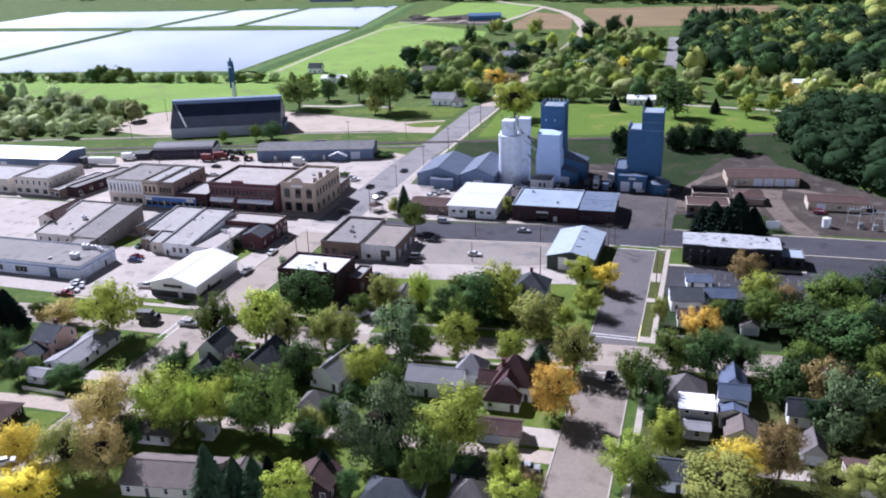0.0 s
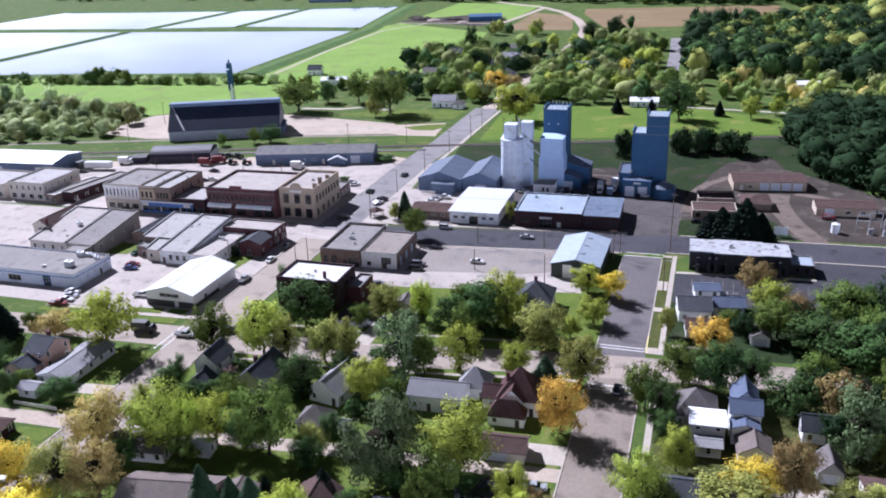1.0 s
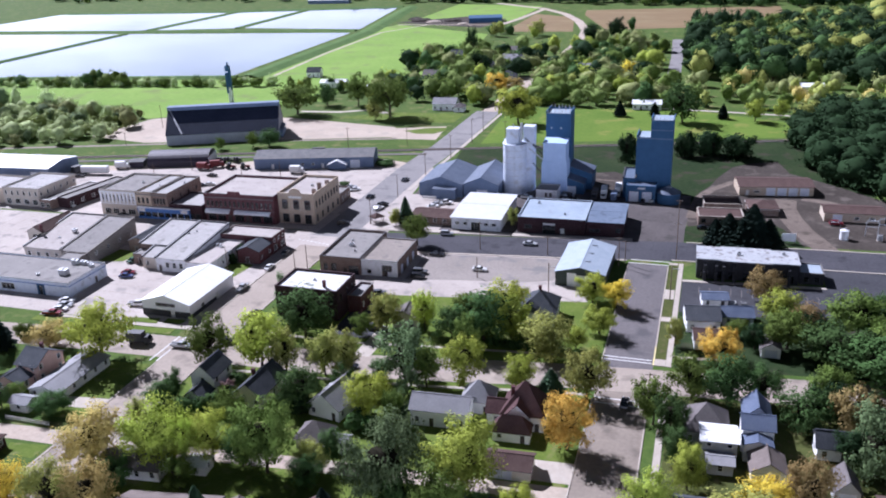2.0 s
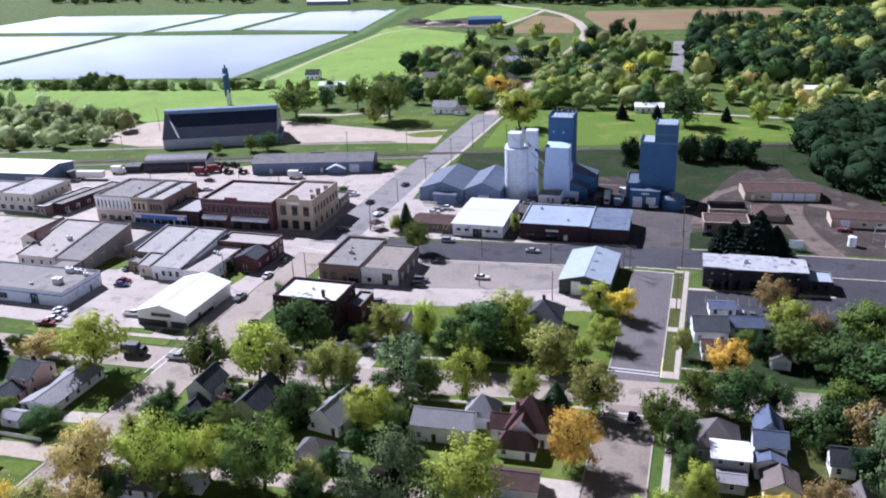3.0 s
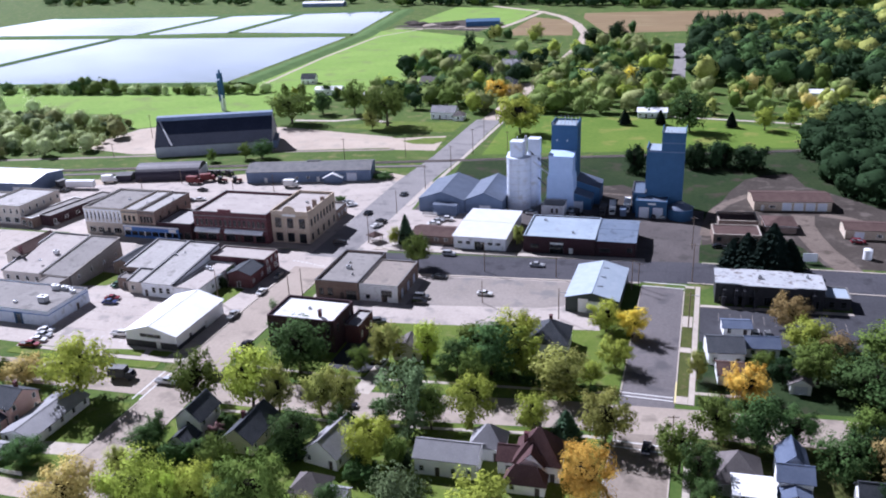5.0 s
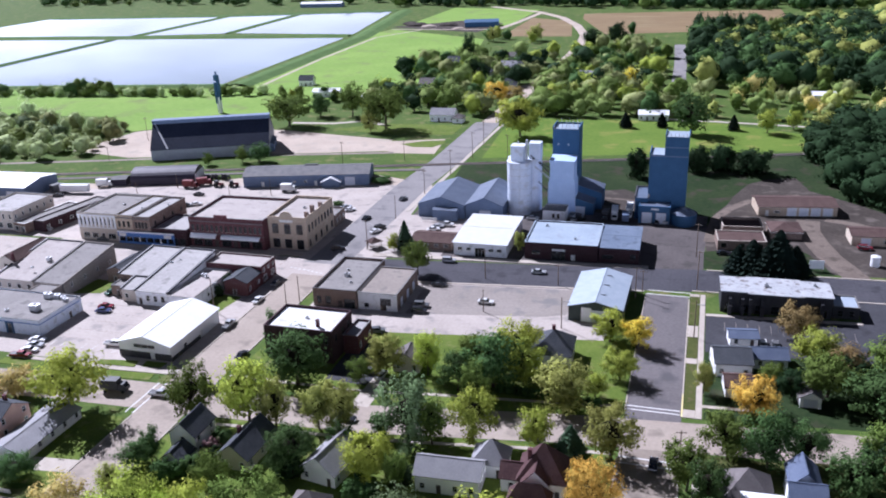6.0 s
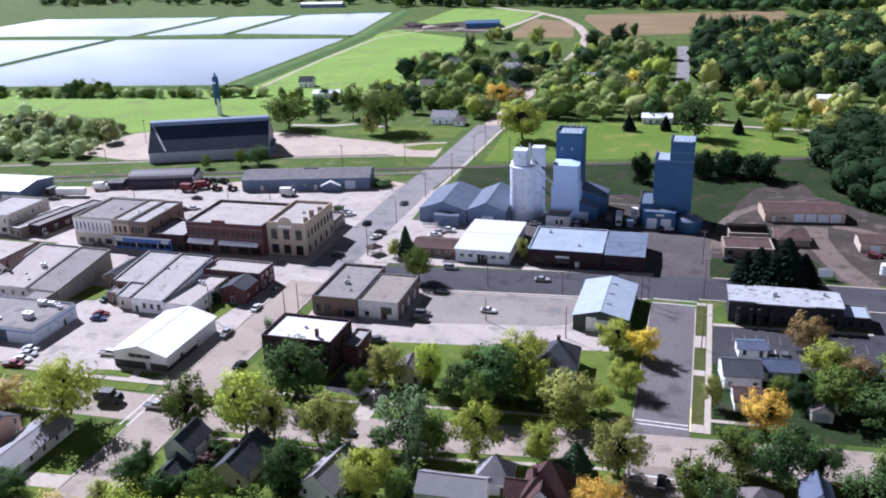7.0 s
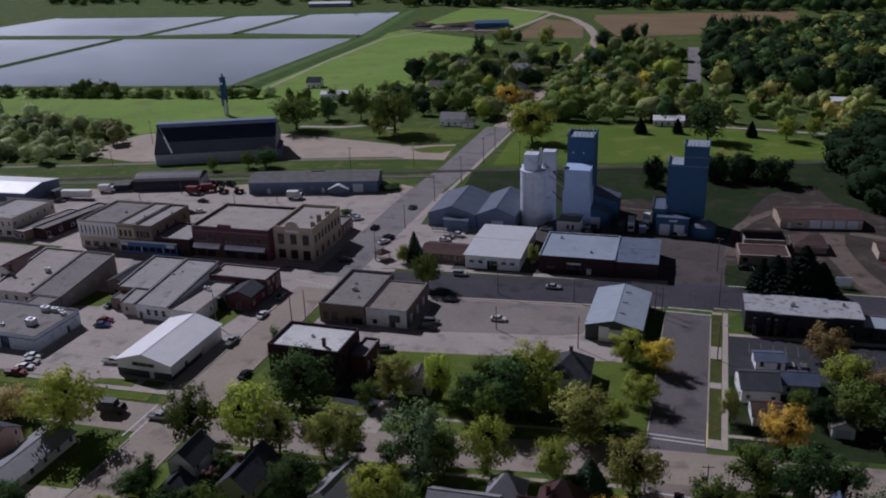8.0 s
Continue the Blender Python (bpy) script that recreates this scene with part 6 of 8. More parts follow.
# ---- trees ----
def tuft_cloud(rng, lobes, count, size, droop=0.0, heart=0.46, fine=3):
    """Leaf sprays filling tufts that reach outward and up from the middle of the crown, thinning towards their tips, round a ragged heart."""
    L = np.array(lobes)
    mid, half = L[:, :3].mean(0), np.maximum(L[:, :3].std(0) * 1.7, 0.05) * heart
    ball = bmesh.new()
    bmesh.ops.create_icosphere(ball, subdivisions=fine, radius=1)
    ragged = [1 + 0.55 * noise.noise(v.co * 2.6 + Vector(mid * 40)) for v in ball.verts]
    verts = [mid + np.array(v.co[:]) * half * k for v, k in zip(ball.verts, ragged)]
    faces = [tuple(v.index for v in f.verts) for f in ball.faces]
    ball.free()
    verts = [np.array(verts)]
    normals = [(verts[0] - mid) / np.linalg.norm(verts[0] - mid, axis=1)[:, None]]
    base = len(verts[0])
    for cx, cy, cz, r, fl in lobes:
        c = np.array((cx, cy, cz))
        way = c - np.array((0, 0, 0.36))
        way[2] -= droop * 0.3 * math.hypot(cx, cy)
        way /= np.linalg.norm(way)
        d = rng.normal(size=(count, 3))
        d /= np.linalg.norm(d, axis=1)[:, None]
        off = d * (r * (0.25 + 0.95 * rng.random(count) ** 0.62))[:, None] * np.array((1, 1, fl))
        a = c + off + way * (off @ way)[:, None] * 0.55
        n = d * 0.8 + way * 0.5 + np.array((0, 0, 0.2)) + rng.normal(size=(count, 3)) * 0.36
        n /= np.linalg.norm(n, axis=1)[:, None]
        u = np.cross(n, rng.normal(size=(count, 3)))
        u /= np.linalg.norm(u, axis=1)[:, None]
        w = np.cross(n, u)
        k = (size * (0.55 + 0.9 * rng.random(count)))[:, None]
        dz = np.array((0, 0, -droop)) * k
        verts.append(np.stack((a - u * k, a - w * k * 0.7 + n * k * 0.2, a + u * k + dz, a + w * k * 0.7 + n * k * 0.2), 1).reshape(-1, 3))
        turned = n * 0.75 + off / r * 0.4 + (a - mid) * 1.2
        turned /= np.linalg.norm(turned, axis=1)[:, None]
        normals.append(np.repeat(turned, 4, 0))
        faces += [(base + 4 * i, base + 4 * i + 1, base + 4 * i + 2, base + 4 * i + 3) for i in range(count)]
        base += 4 * count
    return np.concatenate(verts), faces, np.concatenate(normals)


def crown_lobes(rng, shape, n):
    out = []
    for i in range(n):
        if shape == "spruce":
            break
        for _ in range(60):
            p = rng.uniform(-1, 1, 3)
            if 0.42 < np.linalg.norm(p) < 1.12:
                break
        r = rng.uniform(0.08, 0.155)
        if shape == "round":
            x, y, z = p * (0.5 - r) * 1.12
            out.append((x, y, 0.60 + z * 0.78, r, 0.8))
        elif shape == "oval":
            x, y, z = p * (0.5 - r)
            out.append((x * 0.95, y * 0.95, 0.57 + z * 1.15, r, 0.95))
        elif shape == "willow":
            x, y, z = p * (0.5 - r) * 1.2
            out.append((x, y, 0.58 + z * 0.9 - 0.5 * (x * x + y * y), r * 0.9, 1.3))
        elif shape == "spread":
            x, y, z = p * (0.5 - r) * 1.15
            out.append((x, y, 0.68 + z * 0.6, r, 0.7))
        else:
            x, y, z = p * (0.5 - r)
            out.append((x, y, 0.48 + z * 1.0, r * 1.15, 1.0))
    return out


def fitted(vs, low):
    """Stretch a crown to a width of 1, with its top at 1 and its skirt at low."""
    rad = np.percentile(np.hypot(vs[:, 0], vs[:, 1]), 96)
    z0, z1 = np.percentile(vs[:, 2], 2), np.percentile(vs[:, 2], 99)
    out = vs.copy()
    out[:, :2] *= 0.5 / rad
    out[:, 2] = low + (vs[:, 2] - z0) * (1 - low) / (z1 - z0)
    return out


def mesh_of(name, verts, faces, mat, normals=None):
    me = bpy.data.meshes.new(name)
    me.from_pydata(verts.tolist(), [], faces)
    me.materials.append(mat)
    # triangles, the inner mass, take the painted crown shade
    me.materials.append(CROWN_SHADE)
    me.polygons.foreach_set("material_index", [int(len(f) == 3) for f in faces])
    if normals is not None:
        me.polygons.foreach_set("use_smooth", [True] * len(faces))
        me.normals_split_custom_set_from_vertices(normals.tolist())
    return me


def spruce_cloud(rng, count, size):
    verts, faces = [], []
    for i in range(count):
        h = rng.random() ** 0.75
        z = 0.06 + 0.92 * h
        tier = 0.82 + 0.18 * math.cos(z * 2 * math.pi * 9)
        r = 0.5 * (1 - h) ** 0.85 * tier * (0.62 + 0.38 * rng.random()) + 0.012
        a = rng.random() * 2 * math.pi
        c, s = math.cos(a), math.sin(a)
        k = size * (0.55 + 0.75 * (1 - h)) * (0.7 + 0.6 * rng.random())
        p = np.array((c * r, s * r, z))
        out = np.array((c, s, -0.35)) * k * 1.3
        side = np.array((-s, c, 0)) * k * 0.55
        b = len(verts)
        verts += [p - out * 0.7, p + side + (0, 0, 0.3 * k), p + out * 0.7, p - side - (0, 0, 0.1 * k)]
        faces.append((b, b + 1, b + 2, b + 3))
    b = len(verts)
    for i in range(10):
        verts.append(np.array((0.36 * math.cos(i * 0.6283), 0.36 * math.sin(i * 0.6283), 0.1)))
    verts.append(np.array((0, 0, 0.92)))
    faces += [(b + i, b + (i + 1) % 10, b + 10) for i in range(10)]
    return np.array(verts), faces


def trunk_mesh(rng, name, top, r, limbs):
    """A tapered, slightly bent trunk with limbs that reach into the crown."""
    bm = bmesh.new()

    def limb(p, q, r0, r1, seg=6):
        p, q = Vector(p), Vector(q)
        d = (q - p).normalized()
        u = d.orthogonal().normalized()
        w = d.cross(u)
        rings = [[bm.verts.new(c + (u * math.cos(6.2832 * i / seg) + w * math.sin(6.2832 * i / seg)) * rr) for i in range(seg)] for c, rr in ((p, r0), ((p + q) / 2 + u * r0 * 0.8, (r0 + r1) / 2), (q, r1))]
        for a, b in zip(rings, rings[1:]):
            for i in range(seg):
                bm.faces.new((a[i], a[(i + 1) % seg], b[(i + 1) % seg], b[i]))
    limb((0, 0, -0.02), (0.01, 0.01, top), r * 1.25, r * 0.6, 8)
    for i in range(limbs):
        a = 6.2832 * i / max(1, limbs) + rng.random()
        o = 0.18 + 0.14 * rng.random()
        limb((0.005, 0.005, top * (0.55 + 0.4 * rng.random())), (o * math.cos(a), o * math.sin(a), top + 0.16 + 0.18 * rng.random()), r * 0.55, r * 0.15)
    me = bpy.data.meshes.new(name)
    bm.to_mesh(me)
    bm.free()
    me.materials.append(BARK)
    return me


rng = np.random.default_rng(7)
CROWNS, LOW = {}, {}
for shape, top, low in (("round", 0.42, 0.22), ("oval", 0.36, 0.17), ("spread", 0.5, 0.3), ("willow", 0.4, 0.1), ("bush", 0.15, 0.0)):
    for grade, variants, cnt, size in (("near", 3, 146, 0.0175), ("middle", 3, 82, 0.0225), ("far", 2, 38, 0.033)):
        CROWNS[shape, grade] = []
        for v_ in range(variants):
            lb = crown_lobes(rng, shape, 40 if shape == "bush" else 54)
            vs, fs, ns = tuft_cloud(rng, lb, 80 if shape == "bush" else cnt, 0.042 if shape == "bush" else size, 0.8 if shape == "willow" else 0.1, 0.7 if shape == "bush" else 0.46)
            vs = fitted(vs, low)
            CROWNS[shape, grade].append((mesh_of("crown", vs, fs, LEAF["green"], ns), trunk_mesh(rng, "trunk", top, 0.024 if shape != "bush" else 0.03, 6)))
    LOW[shape] = []
    for v_ in range(4):
        lb = crown_lobes(rng, shape, 13)
        vs, fs, ns = tuft_cloud(rng, [(*c[:3], c[3] * 1.3, c[4]) for c in lb], 20, 0.054, 0.1, 1.12, 2)
        LOW[shape].append((fitted(vs, max(0.0, low - 0.1)), fs))
CROWNS["spruce", "near"] = []
for v_ in range(2):
    vs, fs = spruce_cloud(rng, 2800, 0.06)
    CROWNS["spruce", "near"].append((mesh_of("crown", vs, fs, LEAF["spruce"]), trunk_mesh(rng, "trunk", 0.5, 0.02, 0)))
CROWNS["spruce", "middle"] = CROWNS["spruce", "far"] = CROWNS["spruce", "near"]
LOW["spruce"] = [spruce_cloud(rng, 260, 0.13)]

KINDS = {
    "green": (("round", "oval"), "rounded tree in green leaf"), "dark": (("round", "oval"), "dense dark green leafy tree"), "deep": (("round", "oval"), "dense tree with shade put into its dark green leaf"), "oak": (("round", "spread"), "broad tree in deep green leaf"),
    "lime": (("round", "spread"), "broad tree turning yellow-green"), "olive": (("round", "oval"), "olive green tree with thin foliage"), "willow": (("willow",), "large grey-green willow-like tree"),
    "tan": (("spread", "round"), "tree with faded tan-brown foliage"), "yellow": (("round", "oval"), "tree in bright yellow autumn leaf"), "gold": (("round",), "tree in orange-gold autumn leaf"),
    "rust": (("oval", "round"), "tree with rusty brown autumn foliage"), "spruce": (("spruce",), "pointed spruce with green needles"), "spruce_dark": (("spruce",), "pointed spruce with very dark needles"), "bush": (("bush",), "rounded shrub with dark green leaves"), "pinkish": (("bush",), "small reddish ornamental shrub")}
made_trees = [0]


def tree(kind, x, y, h, w, shape=None):
    shapes, label = KINDS[kind]
    i = made_trees[0]
    made_trees[0] += 1
    sh = shape or shapes[i % len(shapes)]
    crowns = CROWNS[sh, "near" if y < 168 else "middle" if y < 330 else "far"]
    cr, tk = crowns[i % len(crowns)]
    name = "shrub" if sh == "bush" else "tree"
    r = root(name, label, name, x, y, 0, (i * 73) % 360)
    k = 1.35 if sh == "spruce" else 1.12 if sh == "willow" else 1.0
    r.scale = (w * k, w * k, h)
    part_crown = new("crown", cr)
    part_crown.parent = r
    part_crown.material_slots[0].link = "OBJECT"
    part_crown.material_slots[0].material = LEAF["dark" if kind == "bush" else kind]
    part_trunk = new("trunk", tk)
    part_trunk.parent = r
    return r


tree("spruce_dark", -185.5, 170.1, 12.3, 8.7)
tree("oak", -177.9, 173.8, 7.3, 6.0)
tree("tan", -171.4, 174.5, 7.3, 12.0)
tree("lime", -151.4, 171.9, 15.7, 17.0)
tree("dark", -171.6, 153.1, 8.9, 9.7)
tree("dark", -160.5, 145.6, 6.4, 6.0)
tree("dark", -146.6, 146.8, 5.3, 8.9)
tree("tan", -122.6, 131.7, 13.2, 14.0)
tree("olive", -118.5, 114.7, 12.7, 11.9)
tree("tan", -111.6, 116.6, 12.8, 11.1)
tree("yellow", -130.6, 115.5, 10.4, 11.7)
tree("yellow", -123.0, 107.0, 7.1, 13.7)
tree("green", -109.4, 135.1, 14.5, 14.6)
tree("lime", -103.8, 136.6, 12.6, 7.8)
tree("lime", -99.4, 140.0, 11.7, 10.4)
tree("oak", -86.0, 138.9, 15.9, 13.7)
tree("dark", -123.0, 156.7, 6.4, 8.7)
tree("dark", -121.6, 159.4, 8.2, 5.8)
tree("oak", -122.3, 176.6, 13.3, 11.5)
tree("lime", -108.1, 177.6, 15.0, 13.5)
tree("olive", -101.4, 177.9, 11.8, 8.9)
tree("olive", -90.9, 178.7, 11.9, 8.7)
tree("olive", -85.6, 178.6, 13.2, 8.4)
tree("dark", -104.7, 196.3, 14.3, 15.7)
tree("dark", -90.8, 164.2, 9.6, 11.7)
tree("lime", -73.0, 163.1, 10.8, 11.3)
tree("willow", -69.7, 178.9, 15.6, 13.0)
tree("oak", -64.5, 179.6, 10.4, 8.4)
tree("green", -56.0, 182.3, 12.5, 11.1)
tree("olive", -85.2, 206.3, 10.6, 10.3)
tree("lime", -74.5, 208.1, 12.1, 7.1)
tree("dark", -57.2, 206.5, 13.6, 15.3)
tree("lime", -53.3, 215.1, 13.9, 13.3)
tree("green", -50.4, 209.8, 11.5, 11.0)
tree("oak", -61.8, 210.4, 11.0, 11.5)
tree("olive", -39.1, 200.3, 11.9, 13.5)
tree("green", -42.7, 185.0, 8.5, 8.2)
tree("spruce", -35.0, 183.4, 7.0, 5.8)
tree("olive", -26.5, 183.2, 12.4, 12.0)
tree("gold", -27.6, 162.0, 13.2, 11.5)
tree("willow", -58.8, 137.4, 18.7, 15.3)
tree("green", -45.1, 143.0, 15.9, 15.3)
tree("oak", -46.8, 132.7, 11.3, 10.7)
tree("spruce", -86.2, 115.0, 14.3, 7.1)
tree("spruce", -77.6, 117.3, 11.5, 6.7)
tree("lime", -70.4, 117.5, 9.7, 9.4)
tree("spruce_dark", -68.1, 128.0, 7.6, 5.2)
tree("lime", -32.2, 134.7, 9.6, 7.8)
tree("rust", -27.5, 132.3, 6.8, 6.6)
tree("lime", -29.6, 128.3, 7.3, 9.7)
tree("green", -9.9, 141.5, 11.3, 10.2)
tree("green", -2.8, 154.5, 10.0, 7.8)
tree("dark", -7.2, 170.8, 11.0, 7.7)
tree("oak", -10.9, 176.2, 10.9, 9.9)
tree("oak", -3.2, 189.0, 11.3, 10.8)
tree("dark", 4.7, 187.6, 12.8, 11.0)
tree("dark", 11.9, 190.5, 9.7, 9.3)
tree("gold", 2.9, 207.9, 8.6, 10.8)
tree("olive", -8.2, 214.7, 8.0, 4.9)
tree("oak", 19.4, 219.6, 10.5, 13.8)
tree("green", 18.6, 236.0, 9.0, 12.0)
tree("rust", 15.0, 247.5, 10.0, 10.8)
tree("rust", 25.1, 231.1, 7.6, 9.8)
tree("oak", 36.5, 229.0, 12.4, 16.3)
tree("dark", 30.7, 212.4, 10.4, 18.4)
tree("dark", 38.2, 206.7, 10.6, 19.3)
tree("dark", 20.7, 182.1, 9.3, 12.5)
tree("rust", 29.7, 180.2, 12.0, 10.8)
tree("willow", 32.5, 168.4, 15.6, 12.3)
tree("rust", 18.7, 149.4, 14.1, 9.2)
tree("yellow", 11.7, 150.0, 8.0, 11.8)
tree("olive", 7.7, 140.8, 8.9, 15.7)
tree("olive", 29.1, 147.4, 6.5, 10.6)
tree("yellow", 43.8, 207.2, 8.5, 8.2)
tree("lime", -32.4, 236.5, 8.8, 10.4)
tree("yellow", -25.2, 233.9, 8.6, 8.6)
tree("green", -27.9, 217.3, 7.4, 9.3)
tree("oak", -97.3, 269.5, 10.9, 9.8)
tree("spruce", -108.1, 288.3, 11.6, 5.9)
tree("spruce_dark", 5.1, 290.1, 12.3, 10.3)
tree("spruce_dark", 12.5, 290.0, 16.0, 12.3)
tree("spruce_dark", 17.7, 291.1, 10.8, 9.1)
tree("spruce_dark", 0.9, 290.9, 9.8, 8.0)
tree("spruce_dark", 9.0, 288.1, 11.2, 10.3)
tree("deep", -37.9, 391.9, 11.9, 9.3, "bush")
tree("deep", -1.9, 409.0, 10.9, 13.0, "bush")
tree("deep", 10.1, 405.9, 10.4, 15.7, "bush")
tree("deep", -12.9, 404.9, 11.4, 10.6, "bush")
tree("oak", -225.6, 385.3, 8.0, 7.4)
tree("dark", -217.7, 387.9, 9.1, 11.7)
tree("oak", -240.0, 377.8, 6.2, 5.9)
tree("dark", -16.9, 474.5, 21.1, 19.3)
tree("spruce_dark", 3.7, 486.4, 8.4, 5.5)
tree("spruce_dark", -51.2, 485.3, 8.6, 6.4)
tree("spruce_dark", 57.2, 502.0, 9.8, 4.6)
tree("spruce_dark", -32.5, 488.2, 8.0, 5.2)
tree("gold", -134.0, 541.0, 13.0, 15.0)
tree("tan", -122.0, 536.0, 11.0, 12.0)
tree("deep", -190.5, 683.0, 24.0, 10.0, "oval")
tree("deep", -171.0, 618.0, 15.0, 12.0)
tree("deep", -161.0, 612.0, 13.0, 11.0)
tree("deep", -104.0, 774.0, 17.0, 19.0)
tree("deep", -86.0, 788.0, 20.0, 18.0)
tree("olive", -164.0, 820.0, 15.0, 16.0)
tree("olive", -202.0, 812.0, 13.0, 12.0)
tree("yellow", -58.0, 610.0, 11.0, 12.0)
tree("lime", -102.4, 456.5, 20.0, 22.2)
tree("oak", -179.9, 463.9, 22.7, 25.4)
tree("oak", -211.1, 491.2, 19.4, 16.0)
tree("oak", -237.9, 461.5, 18.1, 25.8)
tree("dark", -230.5, 488.4, 12.8, 14.1)
tree("olive", -185.5, 455.2, 11.6, 9.7)
tree("green", 19.9, 481.7, 12.0, 11.4)
tree("olive", 45.7, 483.0, 11.5, 14.0)
tree("green", 33.3, 492.5, 9.4, 9.0)
# filler trees at guessed spots, added to darken bright garden gaps
tree("dark", -114.0, 127.2, 6.5, 7.6)
tree("oak", -100.7, 129.6, 7.2, 7.4)
tree("dark", -92.0, 139.6, 8.8, 8.8)
tree("olive", -76.9, 141.2, 7.4, 7.3)
tree("dark", -75.8, 136.1, 7.9, 7.2)
tree("dark", -54.6, 132.6, 9.5, 7.9)
tree("oak", -48.0, 129.2, 9.0, 7.7)
tree("dark", -39.9, 135.5, 6.4, 5.6)
tree("dark", -61.0, 124.3, 6.2, 5.5)
tree("spruce_dark", -76.1, 120.3, 9.8, 5.1)
tree("spruce", -82.2, 117.8, 10.3, 5.6)
tree("oak", -102.6, 153.0, 8.6, 8.1)
tree("dark", -74.0, 145.4, 8.2, 6.2)
tree("deep", 26.0, 185.5, 9.6, 9.5)
tree("deep", 28.2, 169.5, 9.0, 7.7)
tree("deep", 34.7, 177.9, 11.7, 10.6)
tree("oak", 36.4, 165.3, 9.9, 8.9)
tree("deep", 39.9, 174.7, 11.4, 9.2)
tree("green", 40.1, 180.5, 9.8, 8.1)
tree("olive", 35.8, 150.0, 7.6, 9.5)
tree("dark", -5.4, 163.1, 8.0, 6.8)
tree("oak", -4.8, 139.2, 7.3, 6.6)
tree("dark", -162.7, 161.7, 4.6, 4.8)
tree("oak", -159.7, 149.9, 4.4, 5.4)
tree("olive", -123.0, 147.4, 7.1, 5.6)
tree("dark", -82.8, 172.0, 7.6, 6.2)
tree("oak", -66.8, 162.0, 8.6, 5.2)
tree("dark", -65.2, 202.8, 9.8, 10.6)
tree("oak", -59.2, 198.9, 10.5, 8.9)
tree("green", -32.6, 207.1, 6.5, 6.0)
tree("oak", 7.4, 223.0, 5.2, 6.0)
tree("deep", 11.5, 217.7, 7.1, 6.9)
tree("oak", 26.4, 191.9, 10.1, 10.1)
tree("oak", 44.9, 219.1, 10.5, 12.5)
tree("deep", 26.4, 228.4, 6.4, 9.6)
tree("oak", -89.9, 200.6, 6.7, 6.2)
tree("dark", -76.7, 179.8, 5.7, 5.9)

# dark shrubs added to darken the bright gaps between houses
for k_, (x, y, h) in enumerate(((-75.2, 164.8, 3.0), (-74.6, 158.6, 3.5), (-70.2, 158.0, 4.0), (-89.1, 161.3, 4.5), (-92.3, 161.5, 3.0), (-109.6, 167.8, 4.0), (-66.9, 165.1, 4.5), (-115.8, 154.6, 4.0), (-110.2, 157.4, 4.5), (-109.0, 163.0, 3.5))):
    tree("dark" if k_ % 3 else "deep", x, y, h, h * 1.3, "bush")
tree("bush", -112.5, 156.0, 3.2, 4.2)
tree("pinkish", -109.4, 163.5, 4.2, 4.6)
tree("bush", -104.0, 154.0, 2.6, 3.4)
tree("deep", -152.6, 245.5, 5.0, 3.0, "bush")
tree("deep", -152.9, 240.5, 4.0, 2.6, "bush")
tree("willow", -122.4, 219.0, 8.4, 6.0)
tree("olive", -69.5, 295.5, 7.5, 4.6, "oval")
tree("green", -112.0, 288.0, 6.5, 5.0)
tree("bush", -152, 332, 1.6, 5)
tree("bush", -146, 366, 2.6, 9)
for i in range(12):
    tree("bush", -55 + 2.1 * i, 204.6 - 0.12 * i, 2.0, 2.6)


# garden trees past the eastern and western edge of the streets
edge = np.random.default_rng(31)
for x0, y0, x1, y1, step, names in ((43, 152, 60, 240, 9.5, ("deep", "dark", "deep", "dark", "oak", "deep")), (-198, 112, -177, 166, 11.0, ("dark", "oak", "green", "dark", "olive", "yellow"))):
    for yy in np.arange(y0, y1, step):
        for xx in np.arange(x0, x1, step):
            hh = edge.uniform(8, 13)
            tree(names[edge.integers(len(names))], round(xx + edge.uniform(-3, 3), 1), round(yy + edge.uniform(-3, 3), 1), hh, hh * edge.uniform(0.85, 1.05))


# ---- woods ----
def inside(p, poly):
    c = False
    for (x0, y0), (x1, y1) in zip(poly, poly[1:] + poly[:1]):
        if (y0 > p[1]) != (y1 > p[1]) and p[0] < (x1 - x0) * (p[1] - y0) / (y1 - y0) + x0:
            c = not c
    return c


